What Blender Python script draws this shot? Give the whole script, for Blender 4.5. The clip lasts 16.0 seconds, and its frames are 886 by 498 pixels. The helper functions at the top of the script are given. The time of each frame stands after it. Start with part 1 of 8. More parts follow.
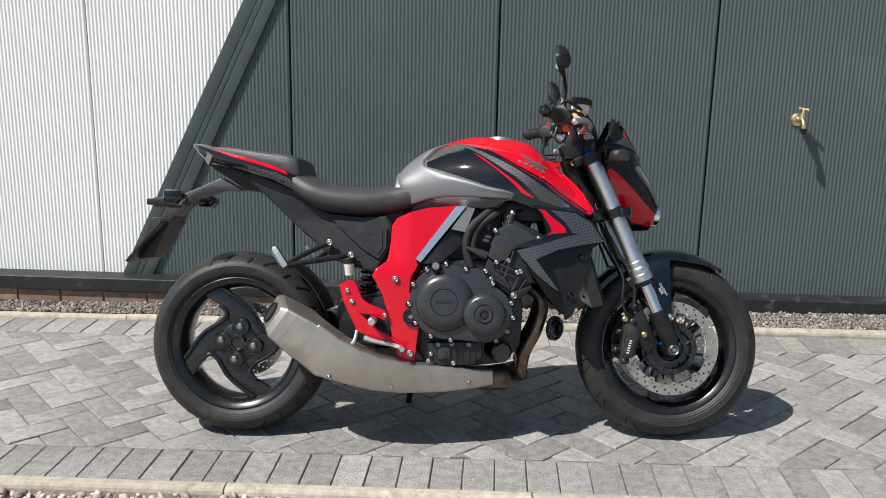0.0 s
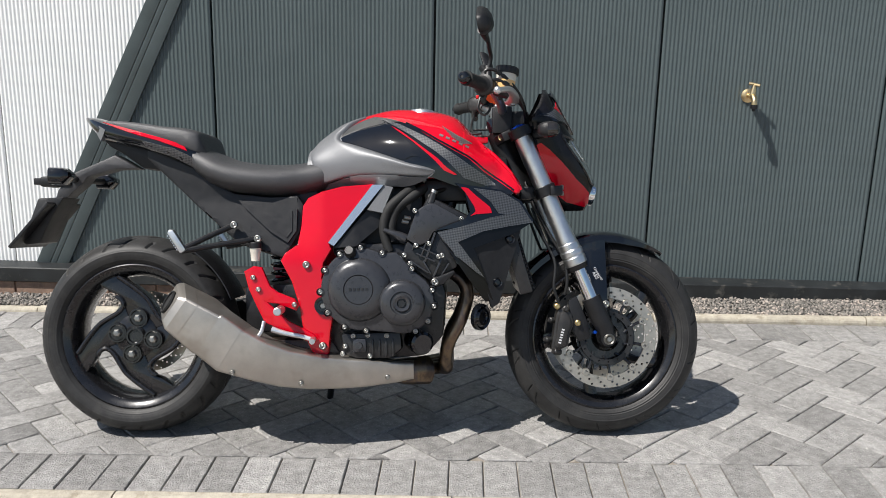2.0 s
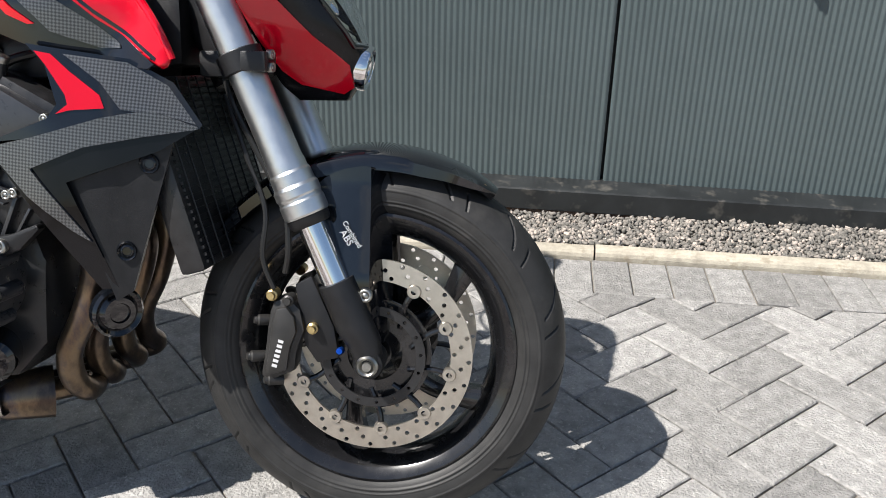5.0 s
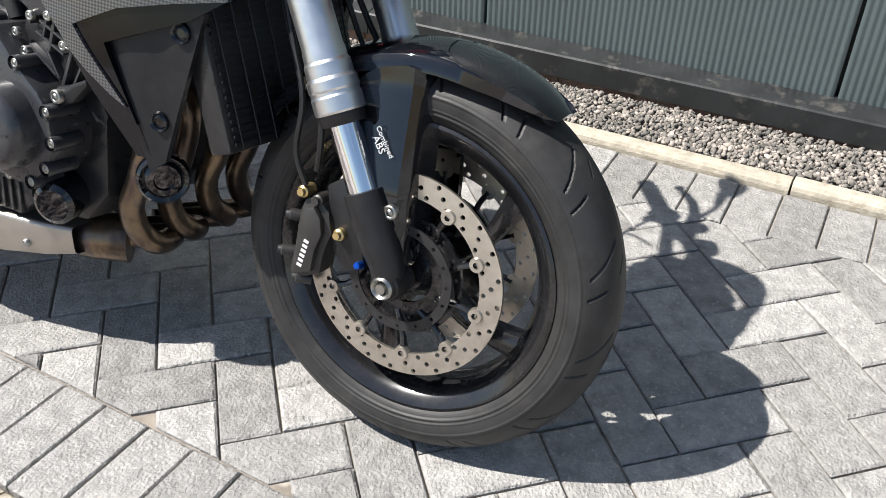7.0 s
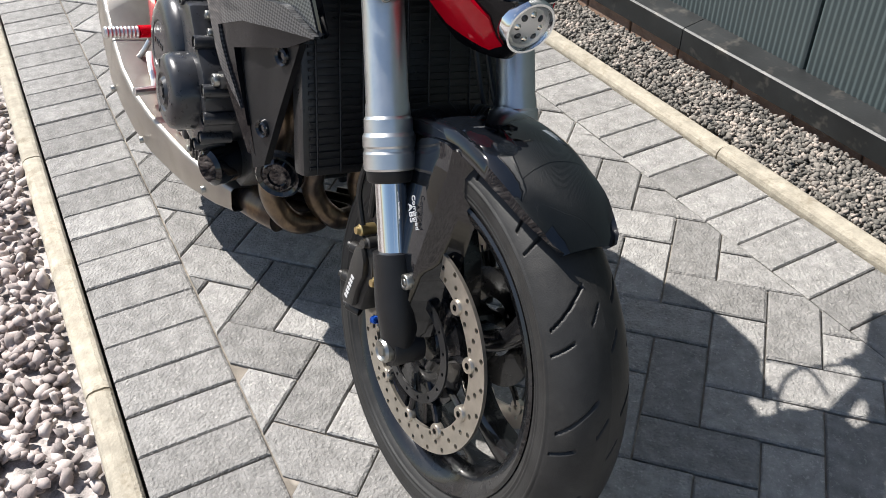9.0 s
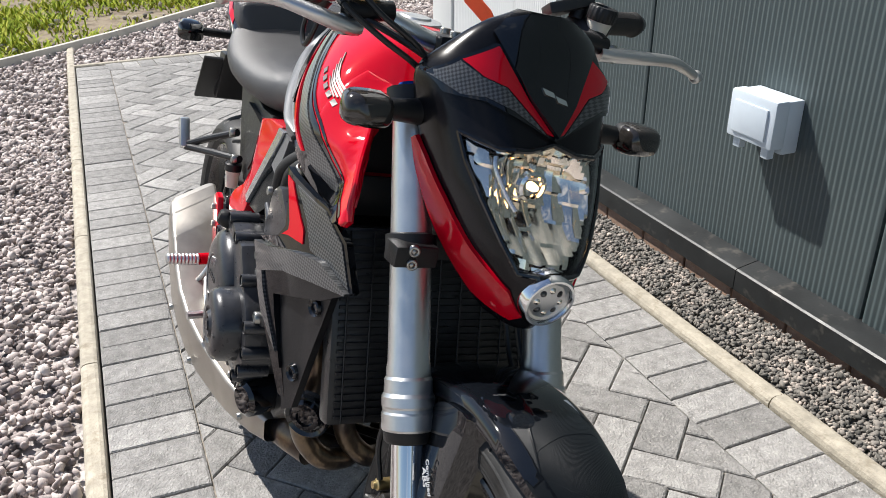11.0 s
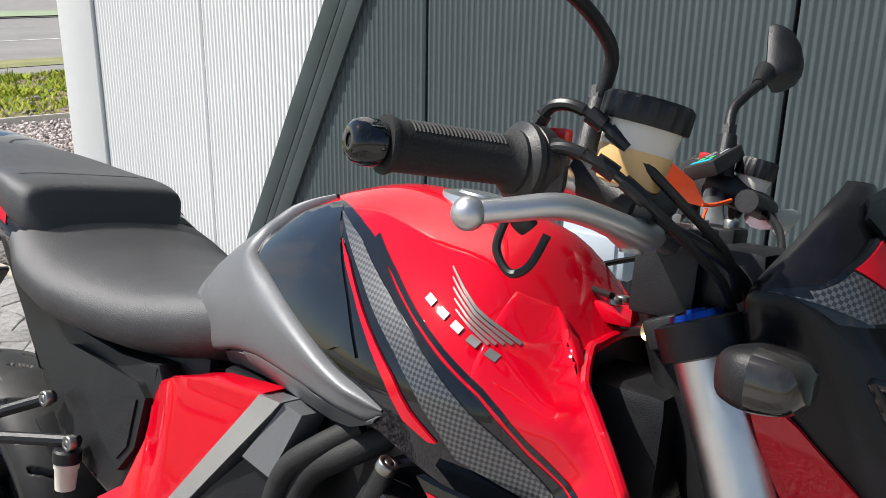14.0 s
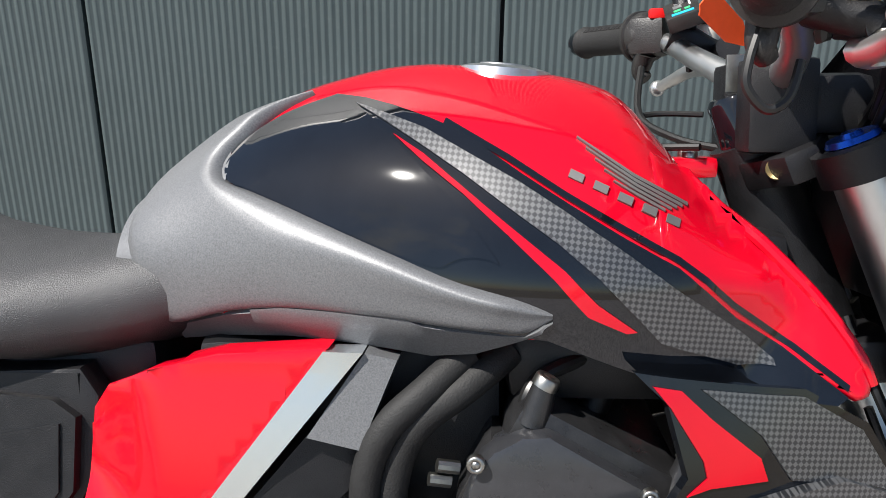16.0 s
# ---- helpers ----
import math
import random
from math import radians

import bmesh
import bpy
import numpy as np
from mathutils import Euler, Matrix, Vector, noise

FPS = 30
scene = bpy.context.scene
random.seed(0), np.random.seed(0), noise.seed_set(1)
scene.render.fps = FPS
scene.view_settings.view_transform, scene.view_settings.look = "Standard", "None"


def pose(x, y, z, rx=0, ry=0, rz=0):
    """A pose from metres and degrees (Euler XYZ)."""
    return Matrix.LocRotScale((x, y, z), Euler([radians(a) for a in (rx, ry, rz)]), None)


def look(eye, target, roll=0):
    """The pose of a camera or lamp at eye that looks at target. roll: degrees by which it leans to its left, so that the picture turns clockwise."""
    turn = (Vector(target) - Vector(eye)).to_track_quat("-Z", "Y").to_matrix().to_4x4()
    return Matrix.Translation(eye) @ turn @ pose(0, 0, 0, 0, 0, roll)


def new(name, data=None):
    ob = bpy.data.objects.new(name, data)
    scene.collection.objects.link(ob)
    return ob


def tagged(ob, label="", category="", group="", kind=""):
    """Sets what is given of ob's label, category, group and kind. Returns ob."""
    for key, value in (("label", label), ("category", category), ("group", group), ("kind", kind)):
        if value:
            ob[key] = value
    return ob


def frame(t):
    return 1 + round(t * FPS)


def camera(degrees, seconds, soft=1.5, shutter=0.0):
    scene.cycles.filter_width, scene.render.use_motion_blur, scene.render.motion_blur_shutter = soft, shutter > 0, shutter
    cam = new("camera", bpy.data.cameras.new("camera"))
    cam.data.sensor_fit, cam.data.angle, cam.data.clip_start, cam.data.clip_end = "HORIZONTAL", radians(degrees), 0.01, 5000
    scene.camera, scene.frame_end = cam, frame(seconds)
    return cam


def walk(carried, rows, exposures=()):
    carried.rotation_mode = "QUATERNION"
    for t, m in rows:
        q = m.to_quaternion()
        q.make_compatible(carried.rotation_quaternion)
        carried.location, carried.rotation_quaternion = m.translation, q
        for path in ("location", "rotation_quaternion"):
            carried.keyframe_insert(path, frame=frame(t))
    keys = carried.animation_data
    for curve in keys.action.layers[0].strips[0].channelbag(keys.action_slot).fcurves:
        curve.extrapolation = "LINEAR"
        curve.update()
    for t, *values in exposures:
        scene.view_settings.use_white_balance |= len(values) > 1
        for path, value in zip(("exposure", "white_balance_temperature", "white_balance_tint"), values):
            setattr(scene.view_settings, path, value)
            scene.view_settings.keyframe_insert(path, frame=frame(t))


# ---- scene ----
cam = camera(55.0, 16.0, 0.8)
PATH = [
    (0, (0.181, -0.015, 1.288), (0.062, 1.930, 0.834), 1.06),
    (0.5, (0.116, -0.034, 1.289), (0.029, 1.915, 0.849), 1.13),
    (1, (0.073, -0.037, 1.280), (0.020, 1.913, 0.841), 1.25),
    (1.5, (0.119, 0.016, 1.258), (0.080, 1.965, 0.810), 1.31),
    (2, (0.331, 0.211, 1.220), (0.282, 2.153, 0.742), 1.18),
    (2.5, (0.485, 0.472, 1.175), (0.424, 2.383, 0.588), 1.11),
    (3, (0.634, 0.730, 1.182), (0.565, 2.591, 0.454), 1.19),
    (3.5, (0.815, 0.984, 1.166), (0.739, 2.826, 0.391), 1.29),
    (3.7, (0.854, 1.076, 1.152), (0.778, 2.913, 0.365), 1.73),
    (5.8, (1.152, 1.688, 1.029), (0.690, 3.392, 0.089), 1.44),
    (6, (1.191, 1.682, 1.039), (0.662, 3.331, 0.039), 1.61),
    (6.5, (1.272, 1.701, 1.091), (0.585, 3.217, -0.018), 0.75),
    (7, (1.299, 1.877, 1.074), (0.500, 3.304, -0.076), 1.01),
    (7.5, (1.354, 1.998, 1.050), (0.435, 3.314, -0.144), 3.19),
    (8, (1.485, 2.070, 1.089), (0.413, 3.208, -0.158), 4.14),
    (8.5, (1.533, 2.187, 1.152), (0.273, 3.073, -0.123), 0.49),
    (9, (1.535, 2.337, 1.184), (0.151, 3.060, -0.066), -0.45),
    (9.2, (1.534, 2.362, 1.195), (0.111, 3.048, -0.031), -0.59),
    (11.3, (1.519, 2.415, 1.270), (-0.172, 3.100, 0.451), 0.15),
    (11.5, (1.493, 2.403, 1.277), (-0.208, 3.091, 0.483), 0.20),
    (12, (1.405, 2.306, 1.302), (-0.312, 3.023, 0.570), 0.07),
    (12.5, (1.292, 2.226, 1.320), (-0.381, 3.097, 0.653), 0.15),
    (13, (1.077, 2.231, 1.263), (-0.483, 3.316, 0.638), 0.53),
    (13.5, (0.900, 2.224, 1.238), (-0.531, 3.483, 0.632), 0.68),
    (14, (0.705, 2.150, 1.228), (-0.433, 3.679, 0.624), 0.93),
    (14.5, (0.564, 2.087, 1.213), (-0.277, 3.799, 0.612), 1.11),
    (15, (0.429, 2.086, 1.181), (-0.238, 3.870, 0.572), 1.26),
    (15.5, (0.289, 2.093, 1.150), (-0.143, 3.941, 0.518), 0.97),
    (16, (0.200, 2.081, 1.131), (0.059, 3.943, 0.413), 0.76),
]
# The ground rises very gently; SITE turns things laid out on it into the level world.
SITE = pose(0, 0, 0, 0.344, -0.917, 0)
EXPOSURES = ((0, 0.46), (2, 0.53), (3.5, 0.68), (6, 1.07), (6.7, 1.12), (7.5, 1.06), (8.3, 0.97), (9, 0.84), (11.5, 0.68), (12.5, 0.58), (14, 0.68), (15, 0.82), (16, 0.88))
walk(cam, [(t, look(eye, target, roll)) for t, eye, target, roll in PATH], EXPOSURES)

# ---- light ----
world = bpy.data.worlds.new("sky")
scene.world = world
world.use_nodes = True
wn, wl = world.node_tree.nodes, world.node_tree.links
wn.clear()
sky = wn.new("ShaderNodeTexSky")
sky.sky_type = "NISHITA"
sky.sun_disc = False
sky.sun_elevation = radians(54)
sky.sun_rotation = radians(236)
sky.air_density, sky.dust_density, sky.ozone_density = 1.0, 0.6, 1.2
coord = wn.new("ShaderNodeTexCoord")
puffs = wn.new("ShaderNodeTexNoise")
puffs.inputs["Scale"].default_value, puffs.inputs["Detail"].default_value, puffs.inputs["Roughness"].default_value = 2.6, 9.0, 0.62
ramp = wn.new("ShaderNodeValToRGB")
ramp.color_ramp.elements[0].position, ramp.color_ramp.elements[1].position = 0.56, 0.72
wmix = wn.new("ShaderNodeMixRGB")
wmix.inputs["Color2"].default_value = (6.5, 6.6, 6.9, 1)
back = wn.new("ShaderNodeBackground")
back.inputs["Strength"].default_value = 0.073
wout = wn.new("ShaderNodeOutputWorld")
wl.new(coord.outputs["Generated"], puffs.inputs["Vector"])
wl.new(puffs.outputs["Fac"], ramp.inputs["Fac"])
wl.new(ramp.outputs["Color"], wmix.inputs["Fac"])
wl.new(sky.outputs["Color"], wmix.inputs["Color1"])
wl.new(wmix.outputs["Color"], back.inputs["Color"])
wl.new(back.outputs["Background"], wout.inputs["Surface"])
sun = new("sun", bpy.data.lights.new("sun", "SUN"))
sun.data.energy, sun.data.angle, sun.data.color = 4.85, radians(0.53), (1.0, 0.958, 0.905)
sun.matrix_world = look((-12.0, -8.2, 20.0), (0, 0, 0))


# ---- materials ----
def material(name, base, rough=0.5, metal=0.0, coat=0.0, noise_scale=0.0, vary=0.0, bump=0.0, bump_scale=0.0, rand=0.0, island=0.0,
             second=None, spots=0.0, spot_scale=30.0, trans=0.0, ior=1.45, spec=0.5, rough_vary=0.0, coat_rough=0.03):
    """Principled material with variation at two scales, optional spots of a second colour and fine relief."""
    m = bpy.data.materials.new(name)
    m.use_nodes = True
    nt = m.node_tree
    n, k = nt.nodes, nt.links
    p = n["Principled BSDF"]
    p.inputs["Base Color"].default_value = (*base, 1)
    p.inputs["Roughness"].default_value, p.inputs["Metallic"].default_value = rough, metal
    p.inputs["Coat Weight"].default_value, p.inputs["Coat Roughness"].default_value = coat, coat_rough
    p.inputs["Transmission Weight"].default_value, p.inputs["IOR"].default_value = trans, ior
    p.inputs["Specular IOR Level"].default_value = spec
    tc = n.new("ShaderNodeTexCoord")
    vec = tc.outputs["Object"]
    if rand:
        shift = n.new("ShaderNodeVectorMath")
        shift.operation = "MULTIPLY_ADD"
        k.new(n.new("ShaderNodeObjectInfo").outputs["Random"], shift.inputs[0])
        shift.inputs[1].default_value = (37.0, 53.0, 19.0)
        k.new(vec, shift.inputs[2])
        vec = shift.outputs["Vector"]
    col = None
    if vary or spots:
        tone = n.new("ShaderNodeTexNoise")
        tone.inputs["Scale"].default_value, tone.inputs["Detail"].default_value, tone.inputs["Roughness"].default_value = noise_scale, 6.0, 0.65
        k.new(vec, tone.inputs["Vector"])
        rg = n.new("ShaderNodeMapRange")
        rg.inputs["From Min"].default_value, rg.inputs["From Max"].default_value = 0.3, 0.7
        rg.inputs["To Min"].default_value, rg.inputs["To Max"].default_value = 1 - vary, 1 + vary
        k.new(tone.outputs["Fac"], rg.inputs["Value"])
        hsv = n.new("ShaderNodeHueSaturation")
        hsv.inputs["Color"].default_value = (*base, 1)
        k.new(rg.outputs["Result"], hsv.inputs["Value"])
        col = hsv.outputs["Color"]
        if spots:
            sp = n.new("ShaderNodeTexNoise")
            sp.inputs["Scale"].default_value, sp.inputs["Detail"].default_value, sp.inputs["Roughness"].default_value = spot_scale, 3.0, 0.7
            k.new(vec, sp.inputs["Vector"])
            cr = n.new("ShaderNodeMapRange")
            cr.inputs["From Min"].default_value, cr.inputs["From Max"].default_value = 0.56, 0.70
            cr.inputs["To Min"].default_value, cr.inputs["To Max"].default_value = 0.0, spots
            k.new(sp.outputs["Fac"], cr.inputs["Value"])
            mx = n.new("ShaderNodeMixRGB")
            mx.inputs["Color2"].default_value = (*(second or base), 1)
            k.new(cr.outputs["Result"], mx.inputs["Fac"])
            k.new(col, mx.inputs["Color1"])
            col = mx.outputs["Color"]
        if rough_vary:
            rr = n.new("ShaderNodeMapRange")
            rr.inputs["From Min"].default_value, rr.inputs["From Max"].default_value = 0.3, 0.7
            rr.inputs["To Min"].default_value, rr.inputs["To Max"].default_value = rough - rough_vary, rough + rough_vary
            k.new(tone.outputs["Fac"], rr.inputs["Value"])
            k.new(rr.outputs["Result"], p.inputs["Roughness"])
    if rand or island:
        src = n.new("ShaderNodeObjectInfo").outputs["Random"] if rand else n.new("ShaderNodeNewGeometry").outputs["Random Per Island"]
        r2 = n.new("ShaderNodeMapRange")
        r2.inputs["To Min"].default_value, r2.inputs["To Max"].default_value = 1 - (rand or island), 1 + (rand or island)
        k.new(src, r2.inputs["Value"])
        h2 = n.new("ShaderNodeHueSaturation")
        h2.inputs["Color"].default_value = (*base, 1)
        if col:
            k.new(col, h2.inputs["Color"])
        k.new(r2.outputs["Result"], h2.inputs["Value"])
        col = h2.outputs["Color"]
    if col:
        k.new(col, p.inputs["Base Color"])
    if bump:
        b1 = n.new("ShaderNodeTexNoise")
        b1.inputs["Scale"].default_value, b1.inputs["Detail"].default_value = bump_scale, 4.0
        k.new(vec, b1.inputs["Vector"])
        bm_ = n.new("ShaderNodeBump")
        bm_.inputs["Strength"].default_value, bm_.inputs["Distance"].default_value = min(1.0, bump), 0.002 * max(1.0, bump)
        k.new(b1.outputs["Fac"], bm_.inputs["Height"])
        k.new(bm_.outputs["Normal"], p.inputs["Normal"])
    return m


def ramp_material(name, stops, scale, rough, metal, stretch=(1, 1, 1), bump=0.0, island=0.0, rand=0.0, coat=0.0):
    """Colours of a ramp driven by noise, for stone, grass, tinted steel and the like."""
    m = bpy.data.materials.new(name)
    m.use_nodes = True
    n, k = m.node_tree.nodes, m.node_tree.links
    p = n["Principled BSDF"]
    p.inputs["Roughness"].default_value, p.inputs["Metallic"].default_value, p.inputs["Coat Weight"].default_value = rough, metal, coat
    tc, mp, t = n.new("ShaderNodeTexCoord"), n.new("ShaderNodeMapping"), n.new("ShaderNodeTexNoise")
    mp.inputs["Scale"].default_value = stretch
    t.inputs["Scale"].default_value, t.inputs["Detail"].default_value, t.inputs["Roughness"].default_value = scale, 7.0, 0.65
    k.new(tc.outputs["Object"], mp.inputs["Vector"])
    k.new(mp.outputs["Vector"], t.inputs["Vector"])
    fac = t.outputs["Fac"]
    if island or rand:
        src = n.new("ShaderNodeObjectInfo").outputs["Random"] if rand else n.new("ShaderNodeNewGeometry").outputs["Random Per Island"]
        ma = n.new("ShaderNodeMath")
        ma.operation = "MULTIPLY_ADD"
        k.new(src, ma.inputs[0])
        ma.inputs[1].default_value = (island or rand)
        sub = n.new("ShaderNodeMath")
        sub.operation = "SUBTRACT"
        k.new(fac, sub.inputs[0])
        sub.inputs[1].default_value = (island or rand) / 2
        k.new(sub.outputs[0], ma.inputs[2])
        fac = ma.outputs[0]
    cr = n.new("ShaderNodeValToRGB")
    el = cr.color_ramp.elements
    while len(el) < len(stops):
        el.new(0.5)
    for e, (pos, c) in zip(el, stops):
        e.position, e.color = pos, (*c, 1)
    k.new(fac, cr.inputs["Fac"])
    k.new(cr.outputs["Color"], p.inputs["Base Color"])
    if bump:
        bu = n.new("ShaderNodeBump")
        bu.inputs["Strength"].default_value, bu.inputs["Distance"].default_value = bump, 0.004
        k.new(t.outputs["Fac"], bu.inputs["Height"])
        k.new(bu.outputs["Normal"], p.inputs["Normal"])
    return m


def carbon_material(name="carbon_weave", turn=(0, 38, 0), flat=(1, 0.001, 1), yaw=0.0):
    """Woven carbon-fibre film: a fine chequer of two greys under clear lacquer."""
    m = bpy.data.materials.new(name)
    m.use_nodes = True
    n, k = m.node_tree.nodes, m.node_tree.links
    p = n["Principled BSDF"]
    p.inputs["Roughness"].default_value, p.inputs["Coat Weight"].default_value, p.inputs["Metallic"].default_value = 0.4, 0.8, 0.2
    tc, mp, ch = n.new("ShaderNodeTexCoord"), n.new("ShaderNodeMapping"), n.new("ShaderNodeTexChecker")
    mp.inputs["Rotation"].default_value, mp.inputs["Scale"].default_value = [radians(a) for a in turn], flat
    ch.inputs["Scale"].default_value = 300.0
    ch.inputs["Color1"].default_value, ch.inputs["Color2"].default_value = (0.085, 0.087, 0.090, 1), (0.018, 0.019, 0.021, 1)
    pre = n.new("ShaderNodeMapping")
    pre.inputs["Rotation"].default_value = (0, 0, radians(yaw))
    k.new(tc.outputs["Object"], pre.inputs["Vector"])
    k.new(pre.outputs["Vector"], mp.inputs["Vector"])
    k.new(mp.outputs["Vector"], ch.inputs["Vector"])
    k.new(ch.outputs["Color"], p.inputs["Base Color"])
    return m


RED = material("red_lacquer", (0.50, 0.0015, 0.013), 0.35, 0.0, 1.0, 14, 0.04, spec=0.0, coat_rough=0.04)
BLACK_GLOSS = material("black_lacquer", (0.004, 0.005, 0.007), 0.05, 0.0, 0.9, 20, 0.3, spec=0.22, coat_rough=0.02)
BLACK_PLASTIC = material("black_moulded_plastic", (0.008, 0.008, 0.009), 0.42, 0.0, 0.0, 40, 0.25, 0.25, 900, rough_vary=0.06, spec=0.5)
BLACK_SATIN = material("black_satin_paint", (0.006, 0.006, 0.0075), 0.22, 0.0, 0.0, 30, 0.2, spec=0.32, rough_vary=0.04)
HANGER_GREY = material("grey_moulded_plastic", (0.035, 0.035, 0.037), 0.42, 0.0, 0.0, 40, 0.25, 0.25, 900)
SHROUD_GREY = material("dark_moulded_plastic", (0.012, 0.012, 0.013), 0.34, 0.0, 0.0, 40, 0.25, 0.2, 900, spec=0.32)
BLACK_DEEP = material("deep_black_lacquer", (0.003, 0.003, 0.004), 0.12, 0.0, 0.15, 20, 0.3, spec=0.25)
SILVER_SATIN = material("satin_silver", (0.62, 0.62, 0.62), 0.35, 0.9)
GREY_COVER = material("dark_silver_matt_plastic", (0.150, 0.154, 0.160), 0.46, 0.3, 0.0, 700, 0.30, 0.12, 1200)
CARBON = carbon_material()
CARBON_FRONT = carbon_material("carbon_weave_front", (20, 0, 0), (0.001, 1, 1), 50.0)
SEAT_VINYL = material("black_seat_vinyl", (0.033, 0.033, 0.035), 0.47, 0.0, 0.0, 30, 0.15, 0.5, 900, rough_vary=0.05, spec=0.95)
RUBBER = material("tyre_rubber", (0.022, 0.0216, 0.0212), 0.52, 0.0, 0.0, 22, 0.35, 0.2, 500, second=(0.05, 0.047, 0.043), spots=0.4, spot_scale=18, spec=0.4)
GRIP_RUBBER = material("grip_rubber", (0.014, 0.014, 0.014), 0.68, 0.0, 0.0, 60, 0.2, 0.3, 500)
WHEEL_BLACK = material("black_wheel_paint", (0.009, 0.009, 0.010), 0.26, 0.1, 0.5, 30, 0.25, rough_vary=0.05)
ENGINE_BLACK = material("black_engine_paint", (0.019, 0.019, 0.020), 0.32, 0.15, 0.1, 50, 0.3, 0.15, 700, rough_vary=0.07)
ENGINE_GREY = material("charcoal_cover_paint", (0.038, 0.039, 0.043), 0.30, 0.3, 0.3, 60, 0.12, 0.08, 900, rough_vary=0.05)
ALLOY = material("brushed_fork_alloy", (0.66, 0.67, 0.67), 0.36, 1.0, 0.0, 40, 0.05, rough_vary=0.04)
CHROME = material("hard_chrome", (0.78, 0.79, 0.80), 0.10, 1.0)
STEEL = material("zinc_bolt_steel", (0.36, 0.355, 0.33), 0.36, 1.0, 0.0, 120, 0.15)
MUFFLER_STEEL = material("bead_blasted_titanium_steel", (0.42, 0.39, 0.35), 0.40, 0.85, 0.0, 9, 0.14, 0.08, 900, second=(0.30, 0.26, 0.21), spots=0.5, spot_scale=7, rough_vary=0.05)
HEADER_STEEL = ramp_material("heat_tinted_steel", [(0.32, (0.030, 0.026, 0.028)), (0.46, (0.085, 0.064, 0.052)), (0.57, (0.20, 0.145, 0.095)), (0.68, (0.075, 0.068, 0.085))], 11, 0.30, 0.85, (1, 1, 0.5))
DISC_STEEL = material("brake_disc_steel", (0.50, 0.46, 0.40), 0.34, 0.9, 0.0, 60, 0.12, rough_vary=0.05)
SILVER = material("silver_film", (0.62, 0.65, 0.68), 0.22, 0.85, 0.5)
BLUE = material("blue_anodised", (0.01, 0.08, 0.45), 0.25, 0.8)
GOLD = material("gold_anodised", (0.55, 0.36, 0.06), 0.3, 0.9)
SMOKE = material("smoked_lens", (0.030, 0.027, 0.025), 0.07, 0.0, 0.5, 90, 0.4, trans=0.3)
CLEAR = material("clear_polycarbonate", (1, 1, 1), 0.02, 0.0, 0.0, trans=1.0, ior=1.2)
REFLECTOR = material("aluminised_reflector", (0.88, 0.82, 0.72), 0.07, 1.0)
AMBER = material("amber_bulb", (0.75, 0.35, 0.08), 0.2, trans=0.4)
FLUID = material("brake_fluid", (0.86, 0.56, 0.24), 0.3, 0.0, trans=0.25)
POLY = material("translucent_polypropylene", (0.84, 0.80, 0.70), 0.34, 0.0, trans=0.3)
ORANGE = material("orange_vinyl", (0.90, 0.10, 0.02), 0.42, 0.0, 0.0, 40, 0.08)
BADGE = material("badge_silver", (0.17, 0.165, 0.16), 0.42, 0.5)
WHITE_INK = material("white_ink", (0.50, 0.50, 0.51), 0.5)
DARK_INK = material("dark_ink", (0.02, 0.02, 0.02), 0.6)
HOUSING = material("worn_housing_plastic", (0.020, 0.019, 0.018), 0.44, 0.0, 0.0, 30, 0.3, 0.2, 700, rough_vary=0.08, spec=0.6)
DULL_BRASS = material("dull_brass", (0.55, 0.42, 0.20), 0.35, 0.9)
RED_BUTTON = material("red_button", (0.62, 0.01, 0.01), 0.35)
GREEN_LED = material("green_legend", (0.05, 0.45, 0.18), 0.4)
CYAN_LED = material("cyan_legend", (0.02, 0.42, 0.60), 0.4)
MIRROR = material("mirror_glass", (0.86, 0.87, 0.88), 0.01, 1.0)
CABLE = material("cable_sheath", (0.012, 0.012, 0.012), 0.38)

WALL_DARK = material("dark_green_grey_cladding", (0.069, 0.090, 0.093), 0.46, 0.0, 0.0, 3, 0.07, second=(0.16, 0.18, 0.18), spots=0.10, spot_scale=55, rough_vary=0.05)
WALL_WHITE = material("white_cladding", (0.72, 0.73, 0.72), 0.45, 0.0, 0.0, 3, 0.04)
TRIM_DARK = material("dark_trim_steel", (0.062, 0.078, 0.080), 0.42, 0.0, 0.0, 8, 0.12, rough_vary=0.06)
SILL_METAL = material("weathered_black_flashing", (0.020, 0.022, 0.023), 0.42, 0.1, 0.0, 9, 0.35, 0.1, 120, second=(0.13, 0.12, 0.105), spots=0.55, spot_scale=14, rough_vary=0.08)
BRICK = material("buff_brown_brick", (0.25, 0.165, 0.12), 0.9, 0.0, 0.0, 26, 0.25, 0.6, 160, rand=0.18, second=(0.36, 0.28, 0.22), spots=0.5, spot_scale=60)
MORTAR = material("mortar", (0.40, 0.25, 0.17), 0.95, 0.0, 0.0, 40, 0.2, 0.5, 200)
KERB = material("pale_concrete_edging", (0.37, 0.335, 0.27), 0.9, 0.0, 0.0, 30, 0.24, 1.0, 190, rand=0.10, second=(0.24, 0.205, 0.15), spots=0.75, spot_scale=24)
PAVER = material("charcoal_grey_block_paver", (0.245, 0.238, 0.228), 0.86, 0.0, 0.0, 34, 0.30, 3.0, 170, rand=0.22, second=(0.46, 0.44, 0.41), spots=0.60, spot_scale=120)
PAVER_FAR = material("charcoal_grey_block_paver_far", (0.245, 0.238, 0.228), 0.86, 0.0, 0.0, 34, 0.30, 3.0, 170, island=0.22, second=(0.46, 0.44, 0.41), spots=0.60, spot_scale=120)
